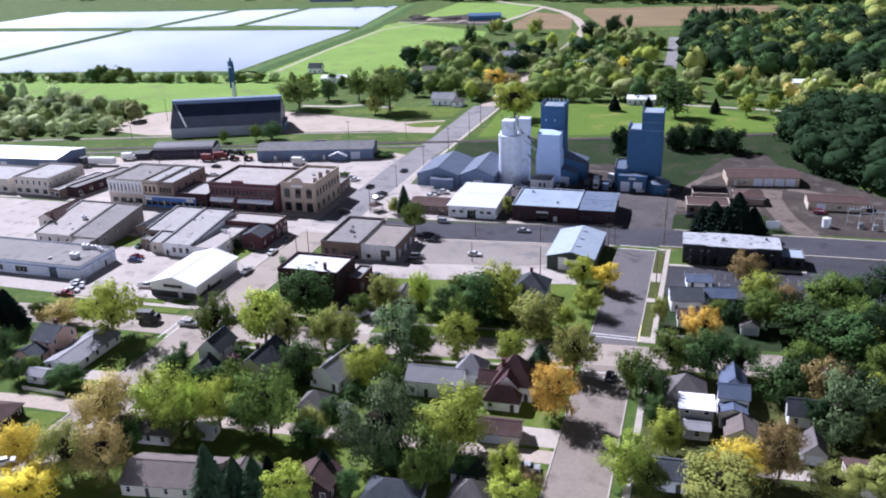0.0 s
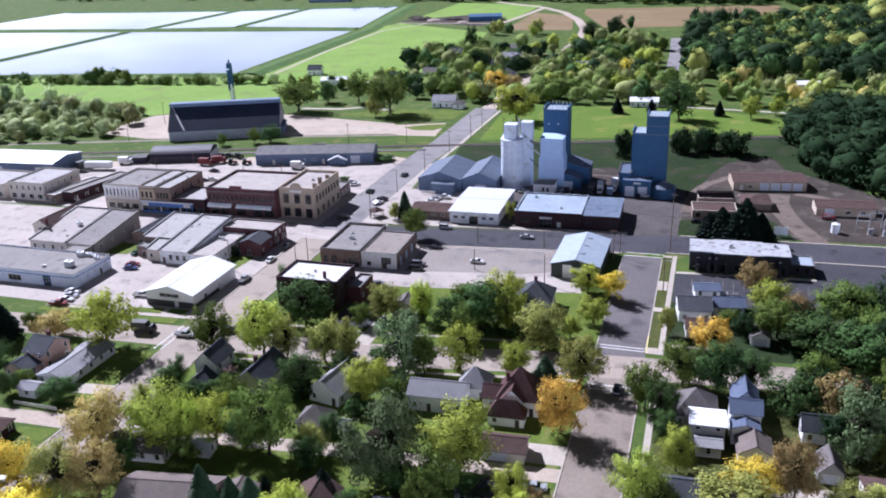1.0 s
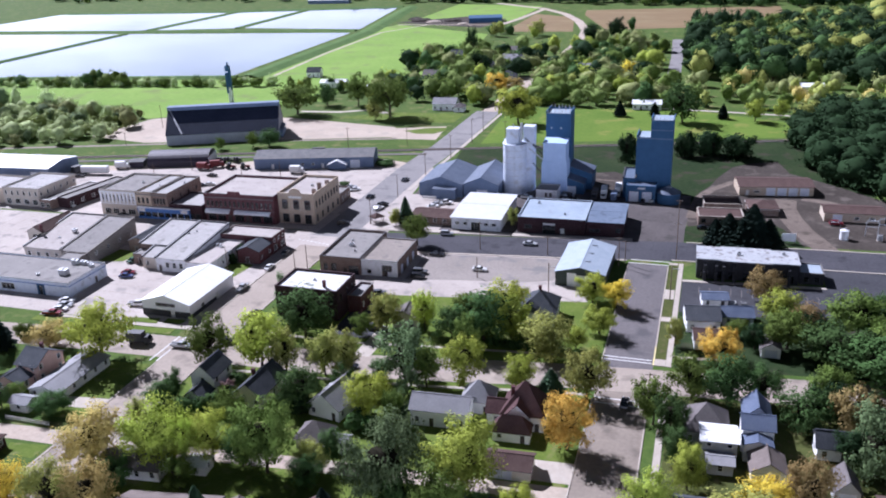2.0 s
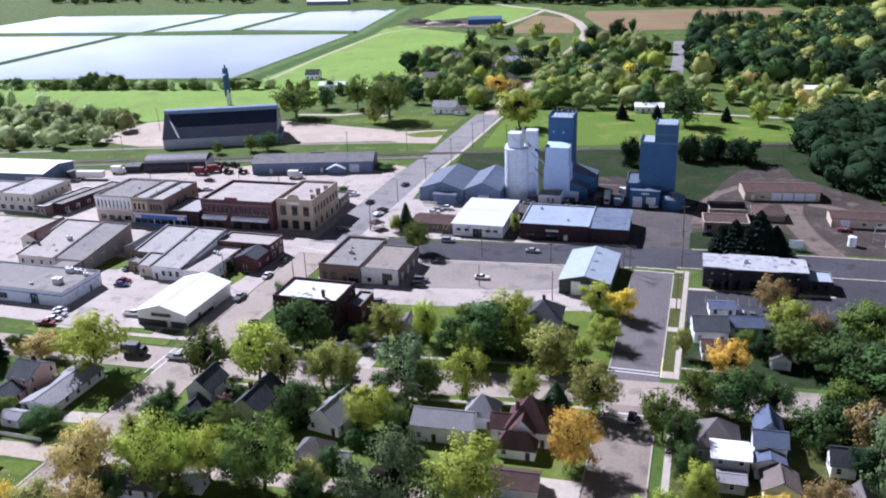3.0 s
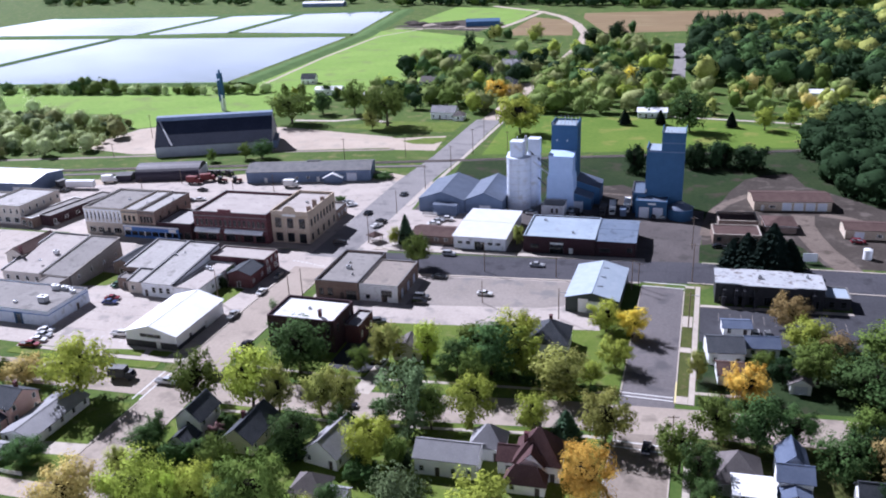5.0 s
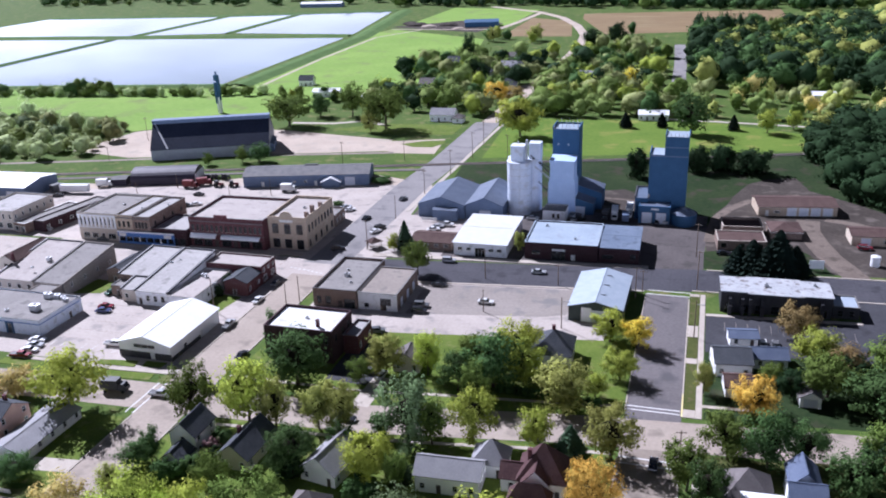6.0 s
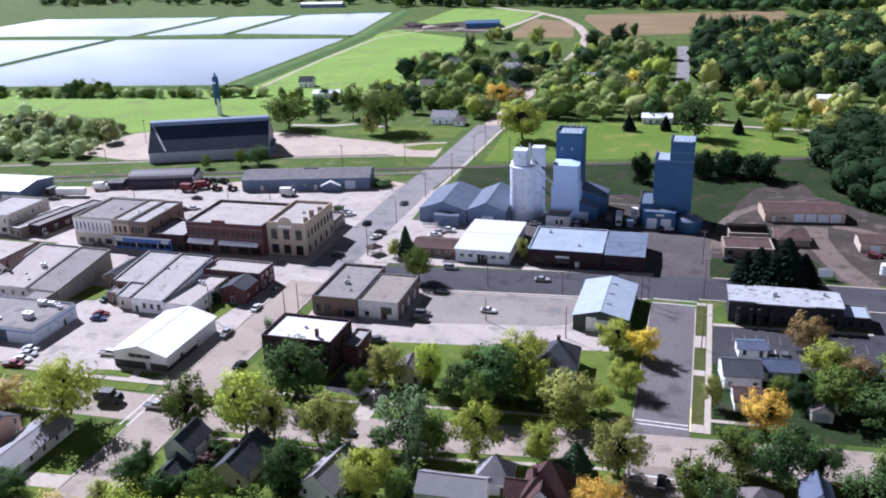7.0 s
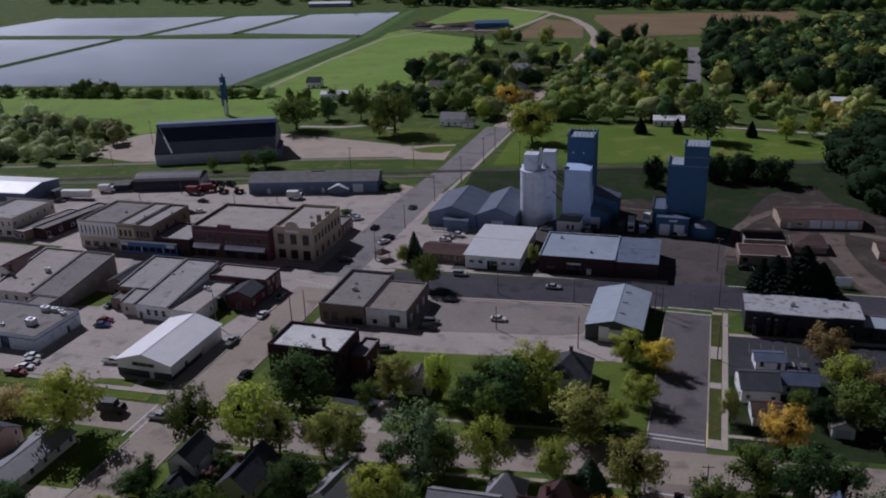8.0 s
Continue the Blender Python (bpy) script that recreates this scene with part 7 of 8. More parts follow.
def woods(label, poly, spacing, hmin, hmax, kinds, shapes=("round", "oval"), ratio=0.95, keep=1.0, seed=1, clear=()):
    """One object of many small trees on a polygon, on a jittered grid."""
    g_ = np.random.default_rng(seed)
    xs, ys = [p[0] for p in poly], [p[1] for p in poly]
    verts, faces, idx, base = [], [], [], 0
    for yy in np.arange(min(ys), max(ys), spacing):
        for xx in np.arange(min(xs), max(xs), spacing):
            x, y = xx + g_.uniform(-0.45, 0.45) * spacing, yy + g_.uniform(-0.45, 0.45) * spacing
            if not inside((x, y), poly) or g_.random() > keep or any(a < x < c and b < y < d for a, b, c, d in clear):
                continue
            h = g_.uniform(hmin, hmax)
            w = h * ratio * g_.uniform(0.8, 1.2)
            kind = kinds[g_.integers(len(kinds))]
            sh = "spruce" if kind.startswith("spruce") else shapes[g_.integers(len(shapes))]
            vs, fs = LOW[sh][g_.integers(len(LOW[sh]))]
            if sh == "spruce":
                w *= 0.6
            an = g_.uniform(0, 6.28)
            R_ = np.array(((math.cos(an), -math.sin(an), 0), (math.sin(an), math.cos(an), 0), (0, 0, 1)))
            q = (vs @ R_.T) * np.array((w, w, h)) + np.array((x, y, 0))
            verts.append(q)
            faces += [tuple(base + j for j in f) for f in fs]
            idx += [kind] * len(fs)
            base += len(q)
            t0 = np.array([(x + 0.03 * w * math.cos(k_ * 1.571), y + 0.03 * w * math.sin(k_ * 1.571), z_) for z_ in (-0.1, h * 0.5) for k_ in range(4)])
            verts.append(t0)
            faces += [(base + k_, base + (k_ + 1) % 4, base + 4 + (k_ + 1) % 4, base + 4 + k_) for k_ in range(4)]
            idx += ["bark"] * 4
            base += 8
    me = bpy.data.meshes.new("woods")
    me.from_pydata(np.concatenate(verts).tolist(), [], faces)
    slots = sorted(set(idx))
    for s in slots:
        me.materials.append(BARK if s == "bark" else LEAF[s])
    me.polygons.foreach_set("use_smooth", [len(f) == 3 for f in faces])
    me.polygons.foreach_set("material_index", [slots.index(s) for s in idx])
    return tagged(new("woods", me), label, "trees", "", "stuff")


ROADS = ((-133, 470, -114, 505), (-127, 505, -115, 800), (-38, 590, -24, 800))
woods("leafy trees round the northern houses", [(-235, 670), (-195, 715), (-132, 735), (-112, 790), (-38, 770), (-22, 512), (-108, 500), (-160, 502), (-215, 520)], 13.0, 8, 15, ("wood_green", "oak", "wood_olive", "wood_green", "dark", "oak", "wood_olive", "dark", "green", "deep"), keep=0.8, ratio=1.15, seed=3, clear=ROADS + ((-166, 478, -138, 500), (-150, 636, -134, 654), (-96, 612, -78, 634), (-206, 655, -190, 682), (-174, 606, -156, 632), (-199, 560, -182, 588), (-160, 640, -146, 668)))
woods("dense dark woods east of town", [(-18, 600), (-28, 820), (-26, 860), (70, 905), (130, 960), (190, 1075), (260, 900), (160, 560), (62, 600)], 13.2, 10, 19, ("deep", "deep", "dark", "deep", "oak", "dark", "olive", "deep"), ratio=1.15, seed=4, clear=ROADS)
woods("tall dark poplars at the crop field", [(-24, 860), (26, 860), (30, 880), (-24, 878)], 5.5, 14, 21, ("deep", "dark", "deep"), ("oval",), 0.34, 1.0, 5)
woods("park trees with thin olive foliage", [(-108, 515), (-20, 512), (70, 500), (110, 500), (110, 590), (60, 596), (-16, 590), (-106, 560)], 12.5, 8, 12, ("wood_olive", "olive", "wood_green", "wood_olive", "tan", "wood_olive", "oak", "olive"), ("oval", "round"), 0.95, 0.75, 6, ROADS + ((-50, 498, -26, 516),))
# all in deep leaves, whose colour carries the cloud shade
woods("woods at the yard's edge, leaf colour darkened for cloud shade", [(36, 384), (66, 352), (150, 350), (150, 505), (60, 500), (42, 474), (34, 440)], 9.5, 9, 15, ("deep", "deep", "deep"), ratio=1.3, seed=8)
woods("grey-green thicket beside the railway", [(-520, 466), (-398, 452), (-330, 444), (-317, 412), (-318, 384), (-345, 366), (-470, 330), (-520, 400)], 9.0, 5, 11, ("thicket", "wood_olive", "thicket", "wood_green", "thicket", "willow"), ("bush", "oval", "round"), 1.15, 0.95, 9)
woods("taller feathery trees at the back of the thicket", [(-460, 440), (-392, 436), (-392, 448), (-460, 454)], 9, 14, 18, ("thicket", "willow"), ("oval",), 0.7, 0.8, 22)
woods("line of dark shrubs along the pond shore", [(-620, 500), (-480, 520), (-300, 542), (-300, 552), (-480, 532), (-620, 514)], 4.6, 3.5, 8, ("dark", "oak", "thicket", "oak"), ("bush",), 1.3, 0.72, 10)
woods("taller clump among the shore shrubs", [(-444, 527), (-408, 530), (-408, 538), (-444, 535)], 6, 9, 13, ("oak", "dark"), ("round",), 0.9, 0.9, 21)
woods("scattered trees behind the storage hall", [(-290, 500), (-200, 500), (-190, 540), (-240, 556), (-290, 545)], 13, 6, 11, ("oak", "dark", "green"), keep=0.4, seed=11)
woods("tree line on the horizon", [(-1100, 1180), (-430, 1185), (-430, 1330), (-1100, 1330)], 26, 9, 16, ("dark", "oak", "dark"), ratio=1.6, keep=0.6, seed=12)
woods("dense dark tree belt behind the crop field", [(-430, 1150), (-215, 1142), (-205, 1128), (80, 1068), (300, 1090), (600, 1250), (300, 1300), (-430, 1190)], 17, 11, 18, ("deep", "dark", "deep", "oak"), ratio=1.25, keep=0.85, seed=23)
woods("scattered trees by the far road", [(-225, 860), (-130, 800), (-100, 860), (-60, 880), (-100, 800), (-215, 800)], 16, 8, 13, ("oak", "dark", "green"), keep=0.5, seed=13, clear=ROADS)


# ---- vehicles ----
def profile(bm, pts, half, taper=None):
    """A side outline extruded across; taper pulls the upper points in."""
    a = [bm.verts.new((x, -half * (taper[i] if taper else 1), z)) for i, (x, z) in enumerate(pts)]
    b = [bm.verts.new((x, half * (taper[i] if taper else 1), z)) for i, (x, z) in enumerate(pts)]
    n = len(pts)
    bm.faces.new(a), bm.faces.new(b[::-1])
    for i in range(n):
        bm.faces.new((a[i], b[i], b[(i + 1) % n], a[(i + 1) % n]))
    bmesh.ops.recalc_face_normals(bm, faces=bm.faces)
    return bm


CAR_PAINT = {k: material("car_paint_" + k, c, tuple(v * 1.1 for v in c), 0.5, 0.25, 0.2, spec=0.6) for k, c in {"white": (0.72, 0.72, 0.72), "silver": (0.42, 0.43, 0.45), "black": (0.02, 0.02, 0.025), "red": (0.19, 0.022, 0.034), "blue": (0.045, 0.06, 0.16), "grey": (0.14, 0.145, 0.155), "green": (0.03, 0.09, 0.06)}.items()}


def vehicle(kind, label):
    r = root(kind, label, "car" if kind != "pickup_truck" else "truck", 0, 0)
    if kind == "car":
        low, lt = [(-2.35, 0.3), (2.3, 0.3), (2.38, 0.62), (2.2, 0.82), (1.0, 0.95), (-1.5, 0.98), (-2.3, 0.9), (-2.4, 0.6)], None
        top, tt = [(1.05, 0.95), (0.35, 1.42), (-0.95, 1.45), (-1.75, 0.98)], [0.93, 0.78, 0.78, 0.93]
        wheels = (-1.4, 1.42)
    elif kind == "suv":
        low, lt = [(-2.3, 0.35), (2.3, 0.35), (2.38, 0.75), (2.2, 1.0), (1.1, 1.1), (-2.2, 1.12), (-2.38, 0.8)], None
        top, tt = [(1.15, 1.08), (0.6, 1.7), (-2.0, 1.74), (-2.28, 1.1)], [0.95, 0.82, 0.82, 0.95]
        wheels = (-1.4, 1.42)
    else:
        low, lt = [(-2.9, 0.5), (2.75, 0.5), (2.85, 0.85), (2.7, 1.1), (1.5, 1.18), (-2.95, 1.18), (-2.95, 0.8)], None
        top, tt = [(1.55, 1.16), (0.95, 1.78), (-0.55, 1.8), (-0.75, 1.17)], [0.95, 0.84, 0.84, 0.95]
        wheels = (-1.8, 1.8)
    body = part("body", profile(bmesh.new(), low, 0.9), CAR_PAINT["white"], r)
    body.material_slots[0].link = "OBJECT"
    part("cabin_glass", profile(bmesh.new(), top, 0.88, tt), GLASS, r, "dark tinted windows")
    x1, x0 = top[1][0], top[2][0]
    z = top[2][1]
    roofp = part("roof", boxes((x0 - 0.05, -0.7, z - 0.03, x1 + 0.05, 0.7, z + 0.05)), CAR_PAINT["white"], r)
    roofp.material_slots[0].link = "OBJECT"
    if kind == "pickup_truck":
        part("bed_liner", boxes((-2.8, -0.75, 1.17, -0.85, 0.75, 1.2)), DARK_TRIM, r, "dark open bed")
    for wx in wheels:
        for s in (-1, 1):
            wh = part("wheel", tube(0.33, 0.33, -0.1, 0.1, 14), RUBBER, r)
            wh.matrix_basis = pose(wx, s * 0.84, 0.33, 90, 0, 0)
            part("rim", tube(0.19, 0.17, 0.1 if s < 0 else -0.12, 0.12 if s < 0 else -0.1, 10), STEEL, wh)
    part("headlight", boxes((2.28, -0.8, 0.62, 2.4, -0.45, 0.76) if kind != "pickup_truck" else (2.72, -0.8, 0.82, 2.86, -0.45, 0.98)), TRIM, r)
    part("headlight", boxes((2.28, 0.45, 0.62, 2.4, 0.8, 0.76) if kind != "pickup_truck" else (2.72, 0.45, 0.82, 2.86, 0.8, 0.98)), TRIM, r)
    return r


FLEET = {}


def park(kind, colour, x, y, yaw, label=""):
    if kind not in FLEET:
        FLEET[kind] = vehicle(kind, "")
        v = FLEET[kind]
        v.matrix_basis = pose(x, y, 0.035, 0, 0, yaw)
    else:
        v = copy_thing(FLEET[kind], pose(x, y, 0.035, 0, 0, yaw))
    word = {"car": "saloon car", "suv": "sport utility car", "pickup_truck": "pickup truck"}[kind]
    tagged(v, label or colour + " " + word + " parked on the pavement", "truck" if kind == "pickup_truck" else "car", "vehicles")
    for o in v.children:
        if o.name.split(".")[0] in ("body", "roof"):
            o.material_slots[0].link = "OBJECT"
            o.material_slots[0].material = CAR_PAINT[colour]
    return v


park("car", "white", -187.8, 201.3, 10)
park("pickup_truck", "silver", -135.6, 183.4, 4)
park("car", "silver", -186.2, 198.6, 10)
park("car", "white", -185.6, 195.7, 10)
park("pickup_truck", "red", -185.7, 192.5, 8)
park("car", "blue", -181.8, 222.2, 10)
park("car", "red", -183.0, 225.1, 12)
park("car", "green", -188.3, 234.9, 80)
park("pickup_truck", "white", -164.2, 204.0, 8)
park("pickup_truck", "silver", -138.9, 221.9, 92)
park("car", "white", -138.8, 239.4, 90)
park("car", "grey", -139.5, 252.6, 90)
park("car", "black", -126.0, 206.3, 88)
park("suv", "black", -88.1, 242.6, 4)
park("suv", "grey", -88.7, 246.4, 4)
park("car", "black", -88.1, 262.3, 5)
park("car", "white", -70.6, 252.7, 2)
park("suv", "silver", -90.5, 282.0, 4)
park("car", "silver", -59.5, 278.4, 4)
park("car", "white", -164.0, 280.6, 3)
park("suv", "black", -131.8, 284.5, 40)
park("car", "white", -144.5, 325.9, 40)
park("car", "silver", -147.2, 328.9, 40)
park("car", "black", -134.1, 317.7, 80)
park("car", "white", -125.3, 304.2, 60)
park("suv", "black", -125.1, 308.5, 60)
park("car", "grey", -128.1, 343.5, 80)
park("car", "black", -86.6, 184.0, 4)
park("car", "black", -43.9, 187.5, 4)
park("suv", "grey", -89.0, 206.9, 85)
park("car", "white", -85.7, 204.6, 85)
park("suv", "grey", -95.6, 227.6, 20)
park("car", "white", 6.5, 242.8, 90)
park("car", "grey", 9.5, 242.8, 90)
park("suv", "red", 42.0, 320.3, 5)
park("car", "black", -2.7, 306.9, 5)
park("car", "white", -104.8, 310.6, 30)
park("car", "silver", -104.1, 313.7, 30)
park("pickup_truck", "white", -101.5, 316.1, 5)
park("car", "black", -26.1, 333.5, 95)
park("pickup_truck", "white", -23.0, 335.3, 95)
park("suv", "white", -55.6, 331.8, 75)
park("car", "silver", -57.2, 336.4, 75)
park("car", "white", -71.4, 329.6, 5)
park("car", "white", -294.5, 316.6, 5)
park("car", "white", -253.1, 281.6, 10)
park("car", "black", -217.6, 333.2, 5)
park("car", "silver", -201.0, 319.9, 40)
park("car", "black", -214.4, 318.6, 30)
park("car", "white", -211.2, 320.7, 30)
park("car", "white", -183.0, 323.4, 20)
park("car", "grey", -222.8, 276.4, 4)
park("car", "red", -204.1, 276.8, 4)
park("car", "black", -279.9, 320.3, 20)
park("car", "silver", -29.1, 141.8, 10)
park("car", "black", -17.7, 182.8, 88)
park("suv", "black", -124.8, 188.4, 30)
park("suv", "white", -136.6, 115.6, 40)


# ---- poles, fences and clutter ----
def utility_pole(x, y, h, yaw=0.0, arm=True, lamp=False):
    r = root("utility_pole", "weathered wooden utility pole" + (" with street lamp" if lamp else " with crossarm" if arm else ""), "utility pole", x, y, 0, yaw, "utility poles")
    part("pole", tube(0.16, 0.11, 0, h, 8), WOOD, r)
    if arm:
        part("crossarm", boxes((-1.2, -0.06, h - 0.6, 1.2, 0.06, h - 0.45)), WOOD, r)
        for k in (-1.1, -0.6, 0.6, 1.1):
            part("insulator", tube(0.05, 0.04, h - 0.45, h - 0.25, 6, k), STEEL, r)
    if lamp:
        part("lamp_arm", boxes((0, -0.04, h - 1.2, 1.8, 0.04, h - 1.1)), STEEL, r)
        part("lamp_head", boxes((1.5, -0.15, h - 1.25, 2.2, 0.15, h - 1.08)), STEEL, r)


utility_pole(-12.6, 186.4, 7.2, 10, True, False)
utility_pole(-75.2, 270.9, 10.0, 0, True, False)
utility_pole(-46.2, 241.4, 9.4, 0, False, True)
utility_pole(-51.9, 270.6, 7.0, 0, True, False)
utility_pole(-28.1, 266.1, 9.9, 0, True, False)
utility_pole(-26.3, 268.5, 8.1, 0, True, False)
utility_pole(-125.5, 240.6, 9.2, 0, False, False)
utility_pole(-148.7, 230.3, 10.5, 0, False, True)
utility_pole(-10.7, 276.1, 12.6, 0, True, False)
utility_pole(-10.9, 243.3, 11.1, 0, False, True)
utility_pole(-122.1, 288.1, 10.5, 0, False, True)
utility_pole(-128.6, 237.9, 8.2, 0, False, False)
utility_pole(-123.1, 320.5, 9.5, 0, False, False)
utility_pole(-121.9, 353.3, 10.2, 0, True, False)
utility_pole(-118.8, 382.0, 11.8, 0, True, False)
utility_pole(-116.5, 411.8, 12.8, 0, True, False)
utility_pole(-117.6, 438.5, 12.1, 0, True, False)
utility_pole(-98.9, 409.9, 12.6, 0, True, False)
utility_pole(-175.6, 392.3, 10.6, 0, True, False)
utility_pole(-147.4, 401.3, 10.1, 0, True, False)
utility_pole(-296.1, 377.0, 7.3, 0, True, False)
utility_pole(-300.9, 417.1, 13.0, 0, True, False)
utility_pole(-11.4, 303.3, 11.6, 0, True, False)
utility_pole(-69.9, 247.1, 7.1, 0, False, False)
utility_pole(-194.2, 319.8, 10.1, 0, False, False)
utility_pole(-233.5, 341.5, 6.4, 0, False, False)
utility_pole(-241.5, 323.8, 7.3, 0, False, False)
utility_pole(-185.9, 338.6, 7.4, 0, False, False)

fence = root("picket_fence", "white picket fence round a corner garden", "fence", -156.2, 142.2, 0, 0)
for i in range(60):
    part("picket", boxes((i * 0.21, -0.02, 0.05, i * 0.21 + 0.12, 0.02, 1.1)), TRIM, fence)
for z in (0.3, 0.85):
    part("rail", boxes((0, 0.02, z, 12.7, 0.06, z + 0.09)), TRIM, fence)
house("small white garden shed", -157.6, 145.4, -152.6, 149.2, 2.4, SIDING, SHINGLE_PALE, "gable_x", 0.8, 0)


def roof_unit(x, y, z, w=1.6, d=1.2, h=1.1, label="grey rooftop air unit"):
    r = root("rooftop_unit", label, "air unit", x, y, z, 0, "rooftop units")
    part("casing", boxes((-w / 2, -d / 2, 0, w / 2, d / 2, h)), STEEL, r)
    part("fan_ring", tube(min(w, d) * 0.35, min(w, d) * 0.35, h, h + 0.12, 12), DARK_TRIM, r)


for x, y, z, w in ((-196, 211, 4.4, 2.6), (-198.5, 219.5, 4.4, 2.2), (-195.4, 219.8, 4.4, 1.8), (-193.2, 219.6, 4.4, 1.4), (-191.4, 218.4, 4.4, 1.4), (-204, 208.5, 4.4, 1.0), (-216.8, 242, 6.2, 1.6), (-217.5, 235, 6.2, 0.8), (-114.5, 252.5, 5.1, 1.5), (-111.5, 248, 5.1, 0.7), (-116.0, 257, 5.1, 0.7), (-172, 250, 6.45, 0.8), (-174.0, 248, 6.45, 0.8), (-160.5, 245, 3.88, 1.6), (-159.0, 244, 3.88, 1.2), (-221, 289, 9.9, 0.9), (-211, 286, 10.2, 0.7), (-203.6, 292, 10.0, 0.7), (-148.5, 295, 11.1, 1.0), (-62, 308, 5.45, 1.0), (-50.6, 297, 5.45, 0.8), (-110.4, 215.5, 8.6, 0.8), (8.0, 267, 6.55, 1.2), (21, 270, 6.55, 0.9)):
    roof_unit(x, y, z, w, w * 0.75, w * 0.7)

for x, y, yaw in ((-275.6, 326.4, 10),):
    r = root("semi_trailer", "white box semi-trailer parked in the yard", "trailer", x, y, 0, yaw, "trailers")
    part("box", boxes((-6.5, -1.25, 1.1, 6.5, 1.25, 3.9)), WHITE, r)
    part("chassis", boxes((-6.3, -0.5, 0.7, 6.3, 0.5, 1.1)), DARK_TRIM, r)
    for wx in (-5.4, -4.2):
        for s in (-1, 1):
            wh = part("wheel", tube(0.5, 0.5, -0.15, 0.15, 14), RUBBER, r)
            wh.matrix_basis = pose(wx, s * 1.0, 0.5, 90, 0, 0)
    for y in (-0.9, 0.75):
        part("landing_leg", boxes((3.6, y, 0, 3.75, y + 0.15, 0.8)), STEEL, r)
sig = root("notice_sign", "pale sign board on two posts on the lawn", "sign", 24.8, 298.2, 0, 5)
part("board", boxes((-2.2, -0.08, 0.7, 2.2, 0.08, 3.5)), AWNING, sig)
for x in (-2.0, 2.0):
    part("post", boxes((x - 0.08, 0.08, 0, x + 0.08, 0.22, 3.4)), WOOD, sig)
tank = root("storage_tank", "white upright storage tank in the yard", "tank", 42.8, 306.2)
part("drum", tube(1.4, 1.4, 0, 3.2, 20), STUCCO, tank)
part("lid", tube(1.4, 0.2, 3.2, 3.7, 20), STUCCO, tank)


# ---- yard clutter ----
def box_truck(label, x, y, yaw, mat, length=6.5):
    r = root("box_truck", label, "truck", x, y, 0.03, yaw, "trucks")
    part("cargo_box", boxes((-length / 2, -1.2, 0.9, length / 2 - 1.8, 1.2, 3.5)), mat, r)
    part("cab", profile(bmesh.new(), [(length / 2 - 1.7, 0.6), (length / 2 + 0.3, 0.6), (length / 2 + 0.3, 1.5), (length / 2 - 0.3, 2.5), (length / 2 - 1.7, 2.5)], 1.05), mat, r)
    part("windscreen", slope([(length / 2 + 0.3, -0.9, 1.6), (length / 2 + 0.3, 0.9, 1.6), (length / 2 - 0.2, 0.9, 2.4), (length / 2 - 0.2, -0.9, 2.4)], 0.04), GLASS, r)
    part("chassis", boxes((-length / 2, -0.5, 0.5, length / 2, 0.5, 0.9)), DARK_TRIM, r)
    for wx in (-length / 2 + 1.2, length / 2 - 0.7):
        for s in (-1, 1):
            wh = part("wheel", tube(0.45, 0.45, -0.14, 0.14, 14), RUBBER, r)
            wh.matrix_basis = pose(wx, s * 1.0, 0.45, 90, 0, 0)


def tractor(label, x, y, yaw, mat):
    r = root("tractor", label, "tractor", x, y, 0.03, yaw, "farm machines")
    part("bonnet", boxes((0.2, -0.45, 0.8, 2.4, 0.45, 1.7)), mat, r)
    part("cab", boxes((-1.3, -0.8, 0.9, 0.2, 0.8, 2.6), (-1.4, -0.9, 2.6, 0.3, 0.9, 2.8)), DARK_TRIM, r, "dark glazed cab")
    for wx, rad, s in ((-0.8, 0.95, -1), (-0.8, 0.95, 1), (1.8, 0.6, -1), (1.8, 0.6, 1)):
        wh = part("wheel", tube(rad, rad, -0.25, 0.25, 16), RUBBER, r)
        wh.matrix_basis = pose(wx, s * 1.05, rad, 90, 0, 0)


box_truck("white grain truck beside the elevator", -41.6, 337.6, -86, TRIM, 9.0)
box_truck("white grain truck beside the elevator", -36.5, 341.8, -88, TRIM, 10.0)
box_truck("dark truck at the elevator", -44.8, 334.4, -90, DARK_TRIM)
box_truck("dark truck at the elevator", -37.3, 334.2, 95, GREY_METAL)
box_truck("dark truck with pale roof in the side street", -148.5, 182.9, 8, DARK_TRIM)
box_truck("white box truck in front of the warehouse", -181.0, 345.4, 10, TRIM)
box_truck("dark red farm truck in the yard", -227.7, 342.6, 5, MACHINE_RED)
box_truck("dark red farm truck in the yard", -223.7, 347.6, 30, MACHINE_RED)
tractor("dark farm tractor beside the shed", -226.7, 355.7, 90, DARK_TRIM)
tractor("dark farm tractor beside the shed", -223.3, 356.3, 90, DARK_TRIM)
tractor("dark farm tractor beside the shed", -218.7, 357.2, 80, DARK_TRIM)
tractor("red farm machine in the yard", -216.1, 346.5, 10, MACHINE_RED)
tractor("red farm machine in the yard", -209.3, 347.8, 20, MACHINE_RED)
box_truck("pale truck among parked machines", -268.7, 337.3, 20, TRIM)
box_truck("dark truck among parked machines", -285.6, 327.4, 80, DARK_TRIM)
tractor("dark machine among parked trucks", -272.0, 341.6, 60, DARK_TRIM)
tractor("dark machine among parked trucks", -54.0, 331.4, 60, STEEL)

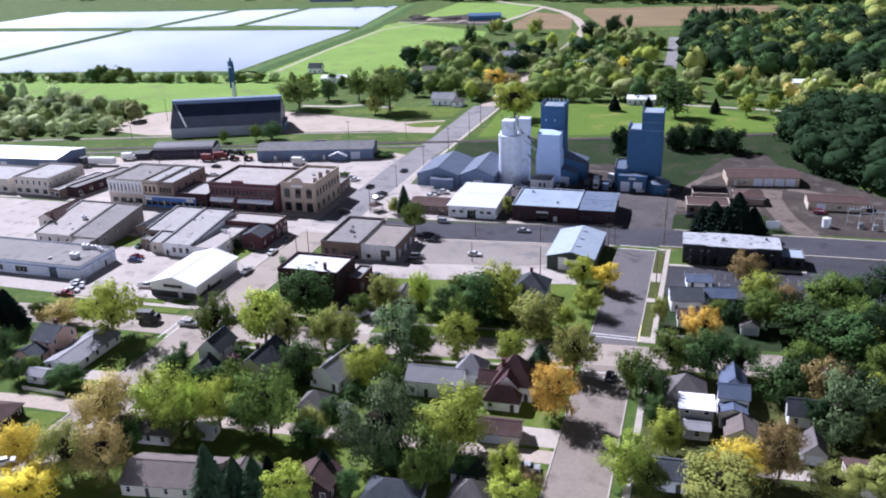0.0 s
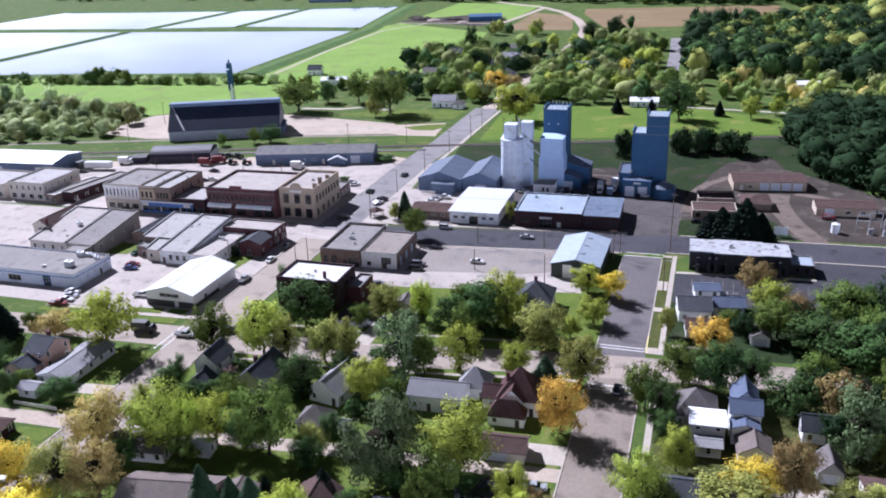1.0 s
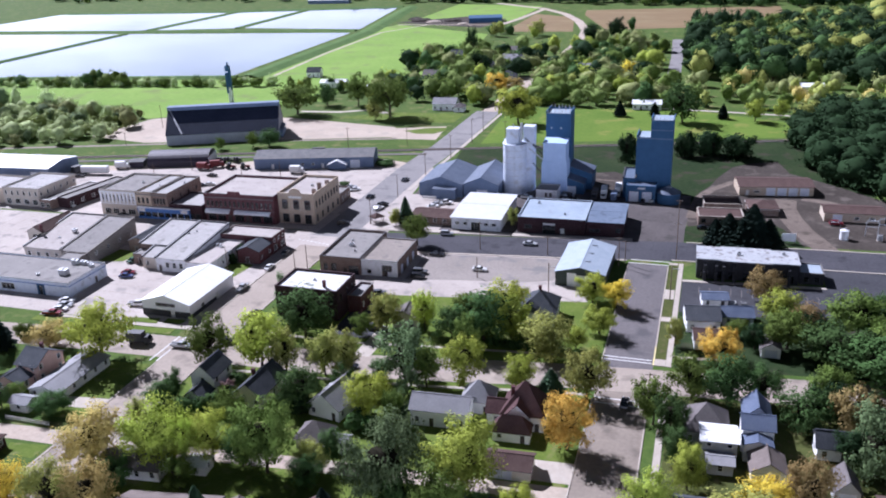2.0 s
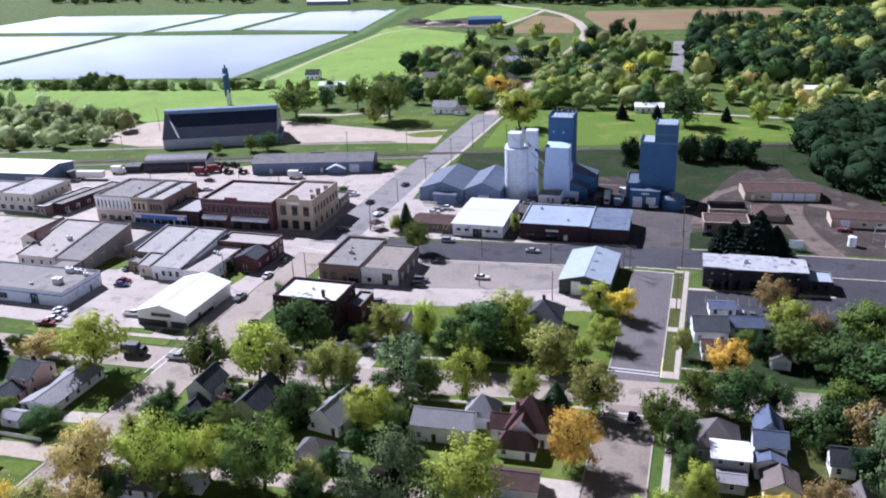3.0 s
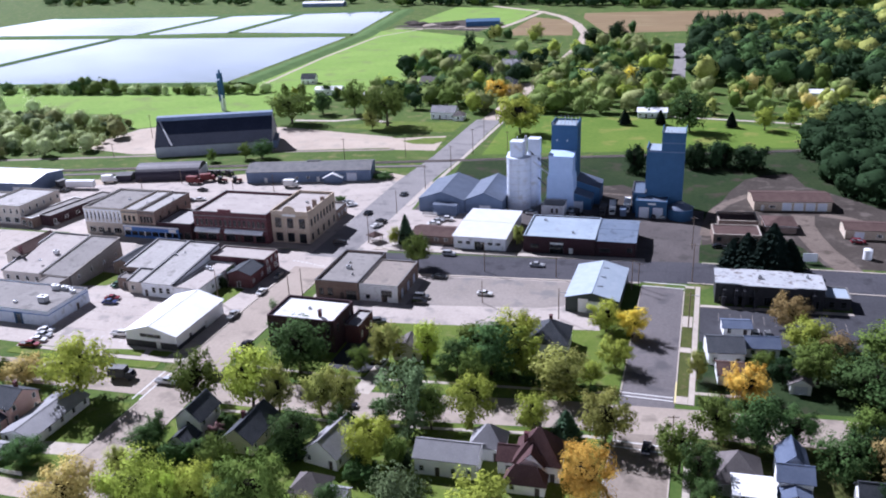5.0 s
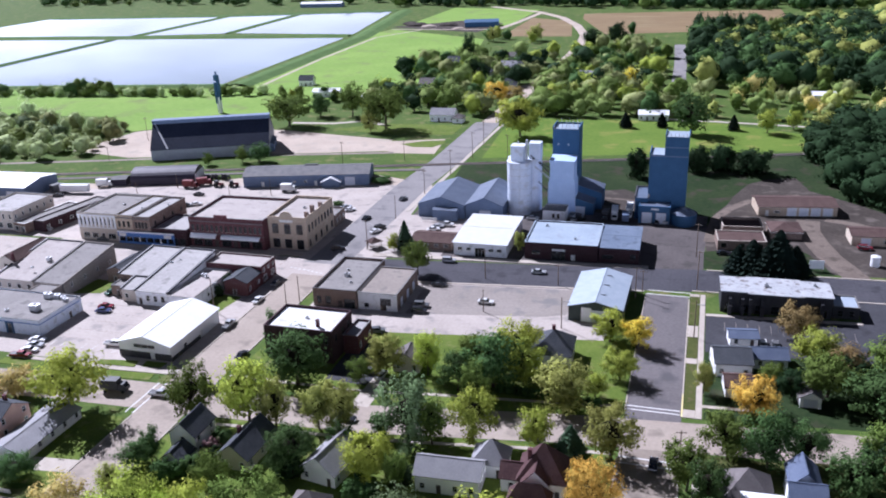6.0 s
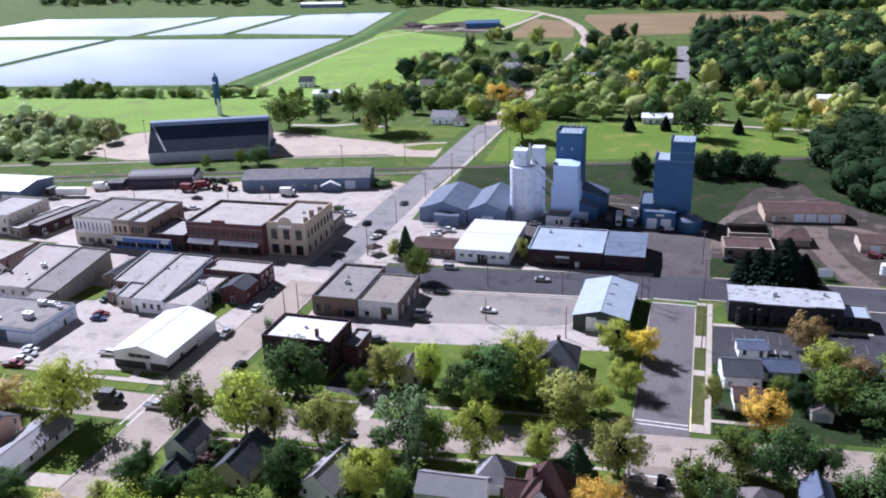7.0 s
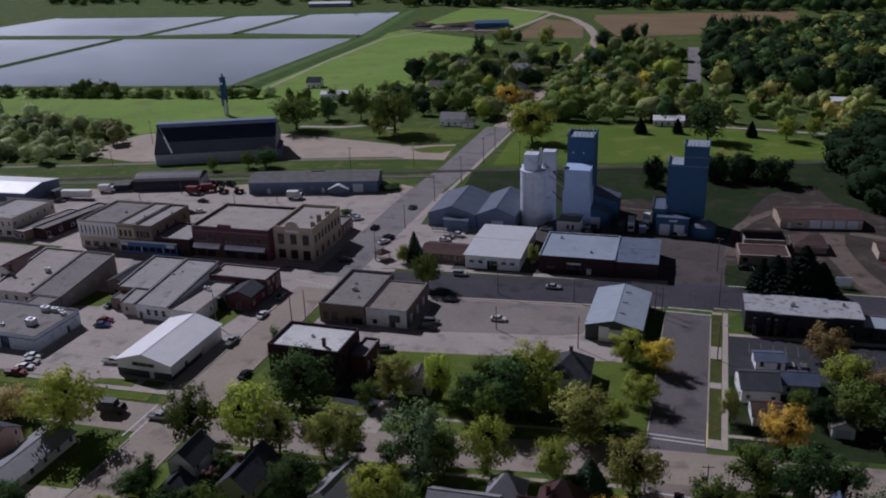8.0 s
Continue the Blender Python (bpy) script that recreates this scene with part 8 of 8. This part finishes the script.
gaz = root("gazebo", "small open timber shelter with low roof", "gazebo", -120.2, 289.6, 0, 10)
for x in (-2.2, 2.2):
    for y in (-1.6, 1.6):
        part("post", boxes((x - 0.1, y - 0.1, 0, x + 0.1, y + 0.1, 2.5)), WOOD, gaz)
part("roof", tube(3.4, 0.2, 2.5, 3.9, 4), SHINGLE_BROWN, gaz, "brown hipped roof")
part("bench", boxes((-1.5, -0.3, 0.4, 1.5, 0.3, 0.5), (-1.4, -0.2, 0, -1.2, 0.2, 0.4), (1.2, -0.2, 0, 1.4, 0.2, 0.4)), WOOD, gaz)


def switch_rack(x, y, w):
    r = root("switch_rack", "galvanised steel rack of an electrical substation", "substation rack", x, y, 0, 4, "substation")
    for s in (-w / 2, w / 2):
        part("post", boxes((s - 0.12, -0.12, 0, s + 0.12, 0.12, 5.2)), STEEL, r)
    for z in (3.2, 5.2):
        part("beam", boxes((-w / 2, -0.1, z, w / 2, 0.1, z + 0.2)), STEEL, r)
    for k in range(4):
        part("insulator", tube(0.1, 0.06, 5.4, 6.1, 8, -w / 2 + 0.5 + k * (w - 1) / 3), STUCCO, r)


for x, y, w in ((52, 311, 4), (56.5, 314, 4), (60, 309, 3.4), (64, 313, 3.4)):
    switch_rack(x, y, w)
for x, y in ((54, 307), (58.5, 306), (62.5, 306.5)):
    r = root("transformer", "grey electrical transformer with cooling fins", "transformer", x, y, 0, 4, "substation")
    part("tank", boxes((-0.8, -0.6, 0.2, 0.8, 0.6, 2.0)), STEEL, r)
    part("cooling_fins", boxes(*[(-0.7 + 0.2 * i, -0.85, 0.4, -0.62 + 0.2 * i, -0.6, 1.8) for i in range(8)]), STEEL, r)
    part("bushing", tube(0.1, 0.06, 2.0, 2.7, 8, 0.3, 0, tube(0.1, 0.06, 2.0, 2.7, 8, -0.3)), BRICK_BROWN, r)
    part("plinth", boxes((-0.9, -0.9, 0, 0.9, 0.7, 0.2)), SIDEWALK, r)
for i, (x, y, w) in enumerate(((-318, 938, 26), (-300, 925, 18), (-282, 938, 22), (-262, 908, 14), (-330, 952, 20))):
    hb = bmesh.new()
    bmesh.ops.create_icosphere(hb, subdivisions=3, radius=1)
    for v in hb.verts:
        v.co = Vector((v.co.x * w / 2, v.co.y * w / 3, max(-0.1, v.co.z) * w * 0.14 * (1 + 0.3 * noise.noise(v.co * 2 + Vector((i, 0, 0))))))
    hp = tagged(part("soil_heap", hb, GRAVEL if i % 2 else DIRT), "heap of pale soil in the far yard", "heap", "soil heaps")
    hp.location = (x, y, 0)
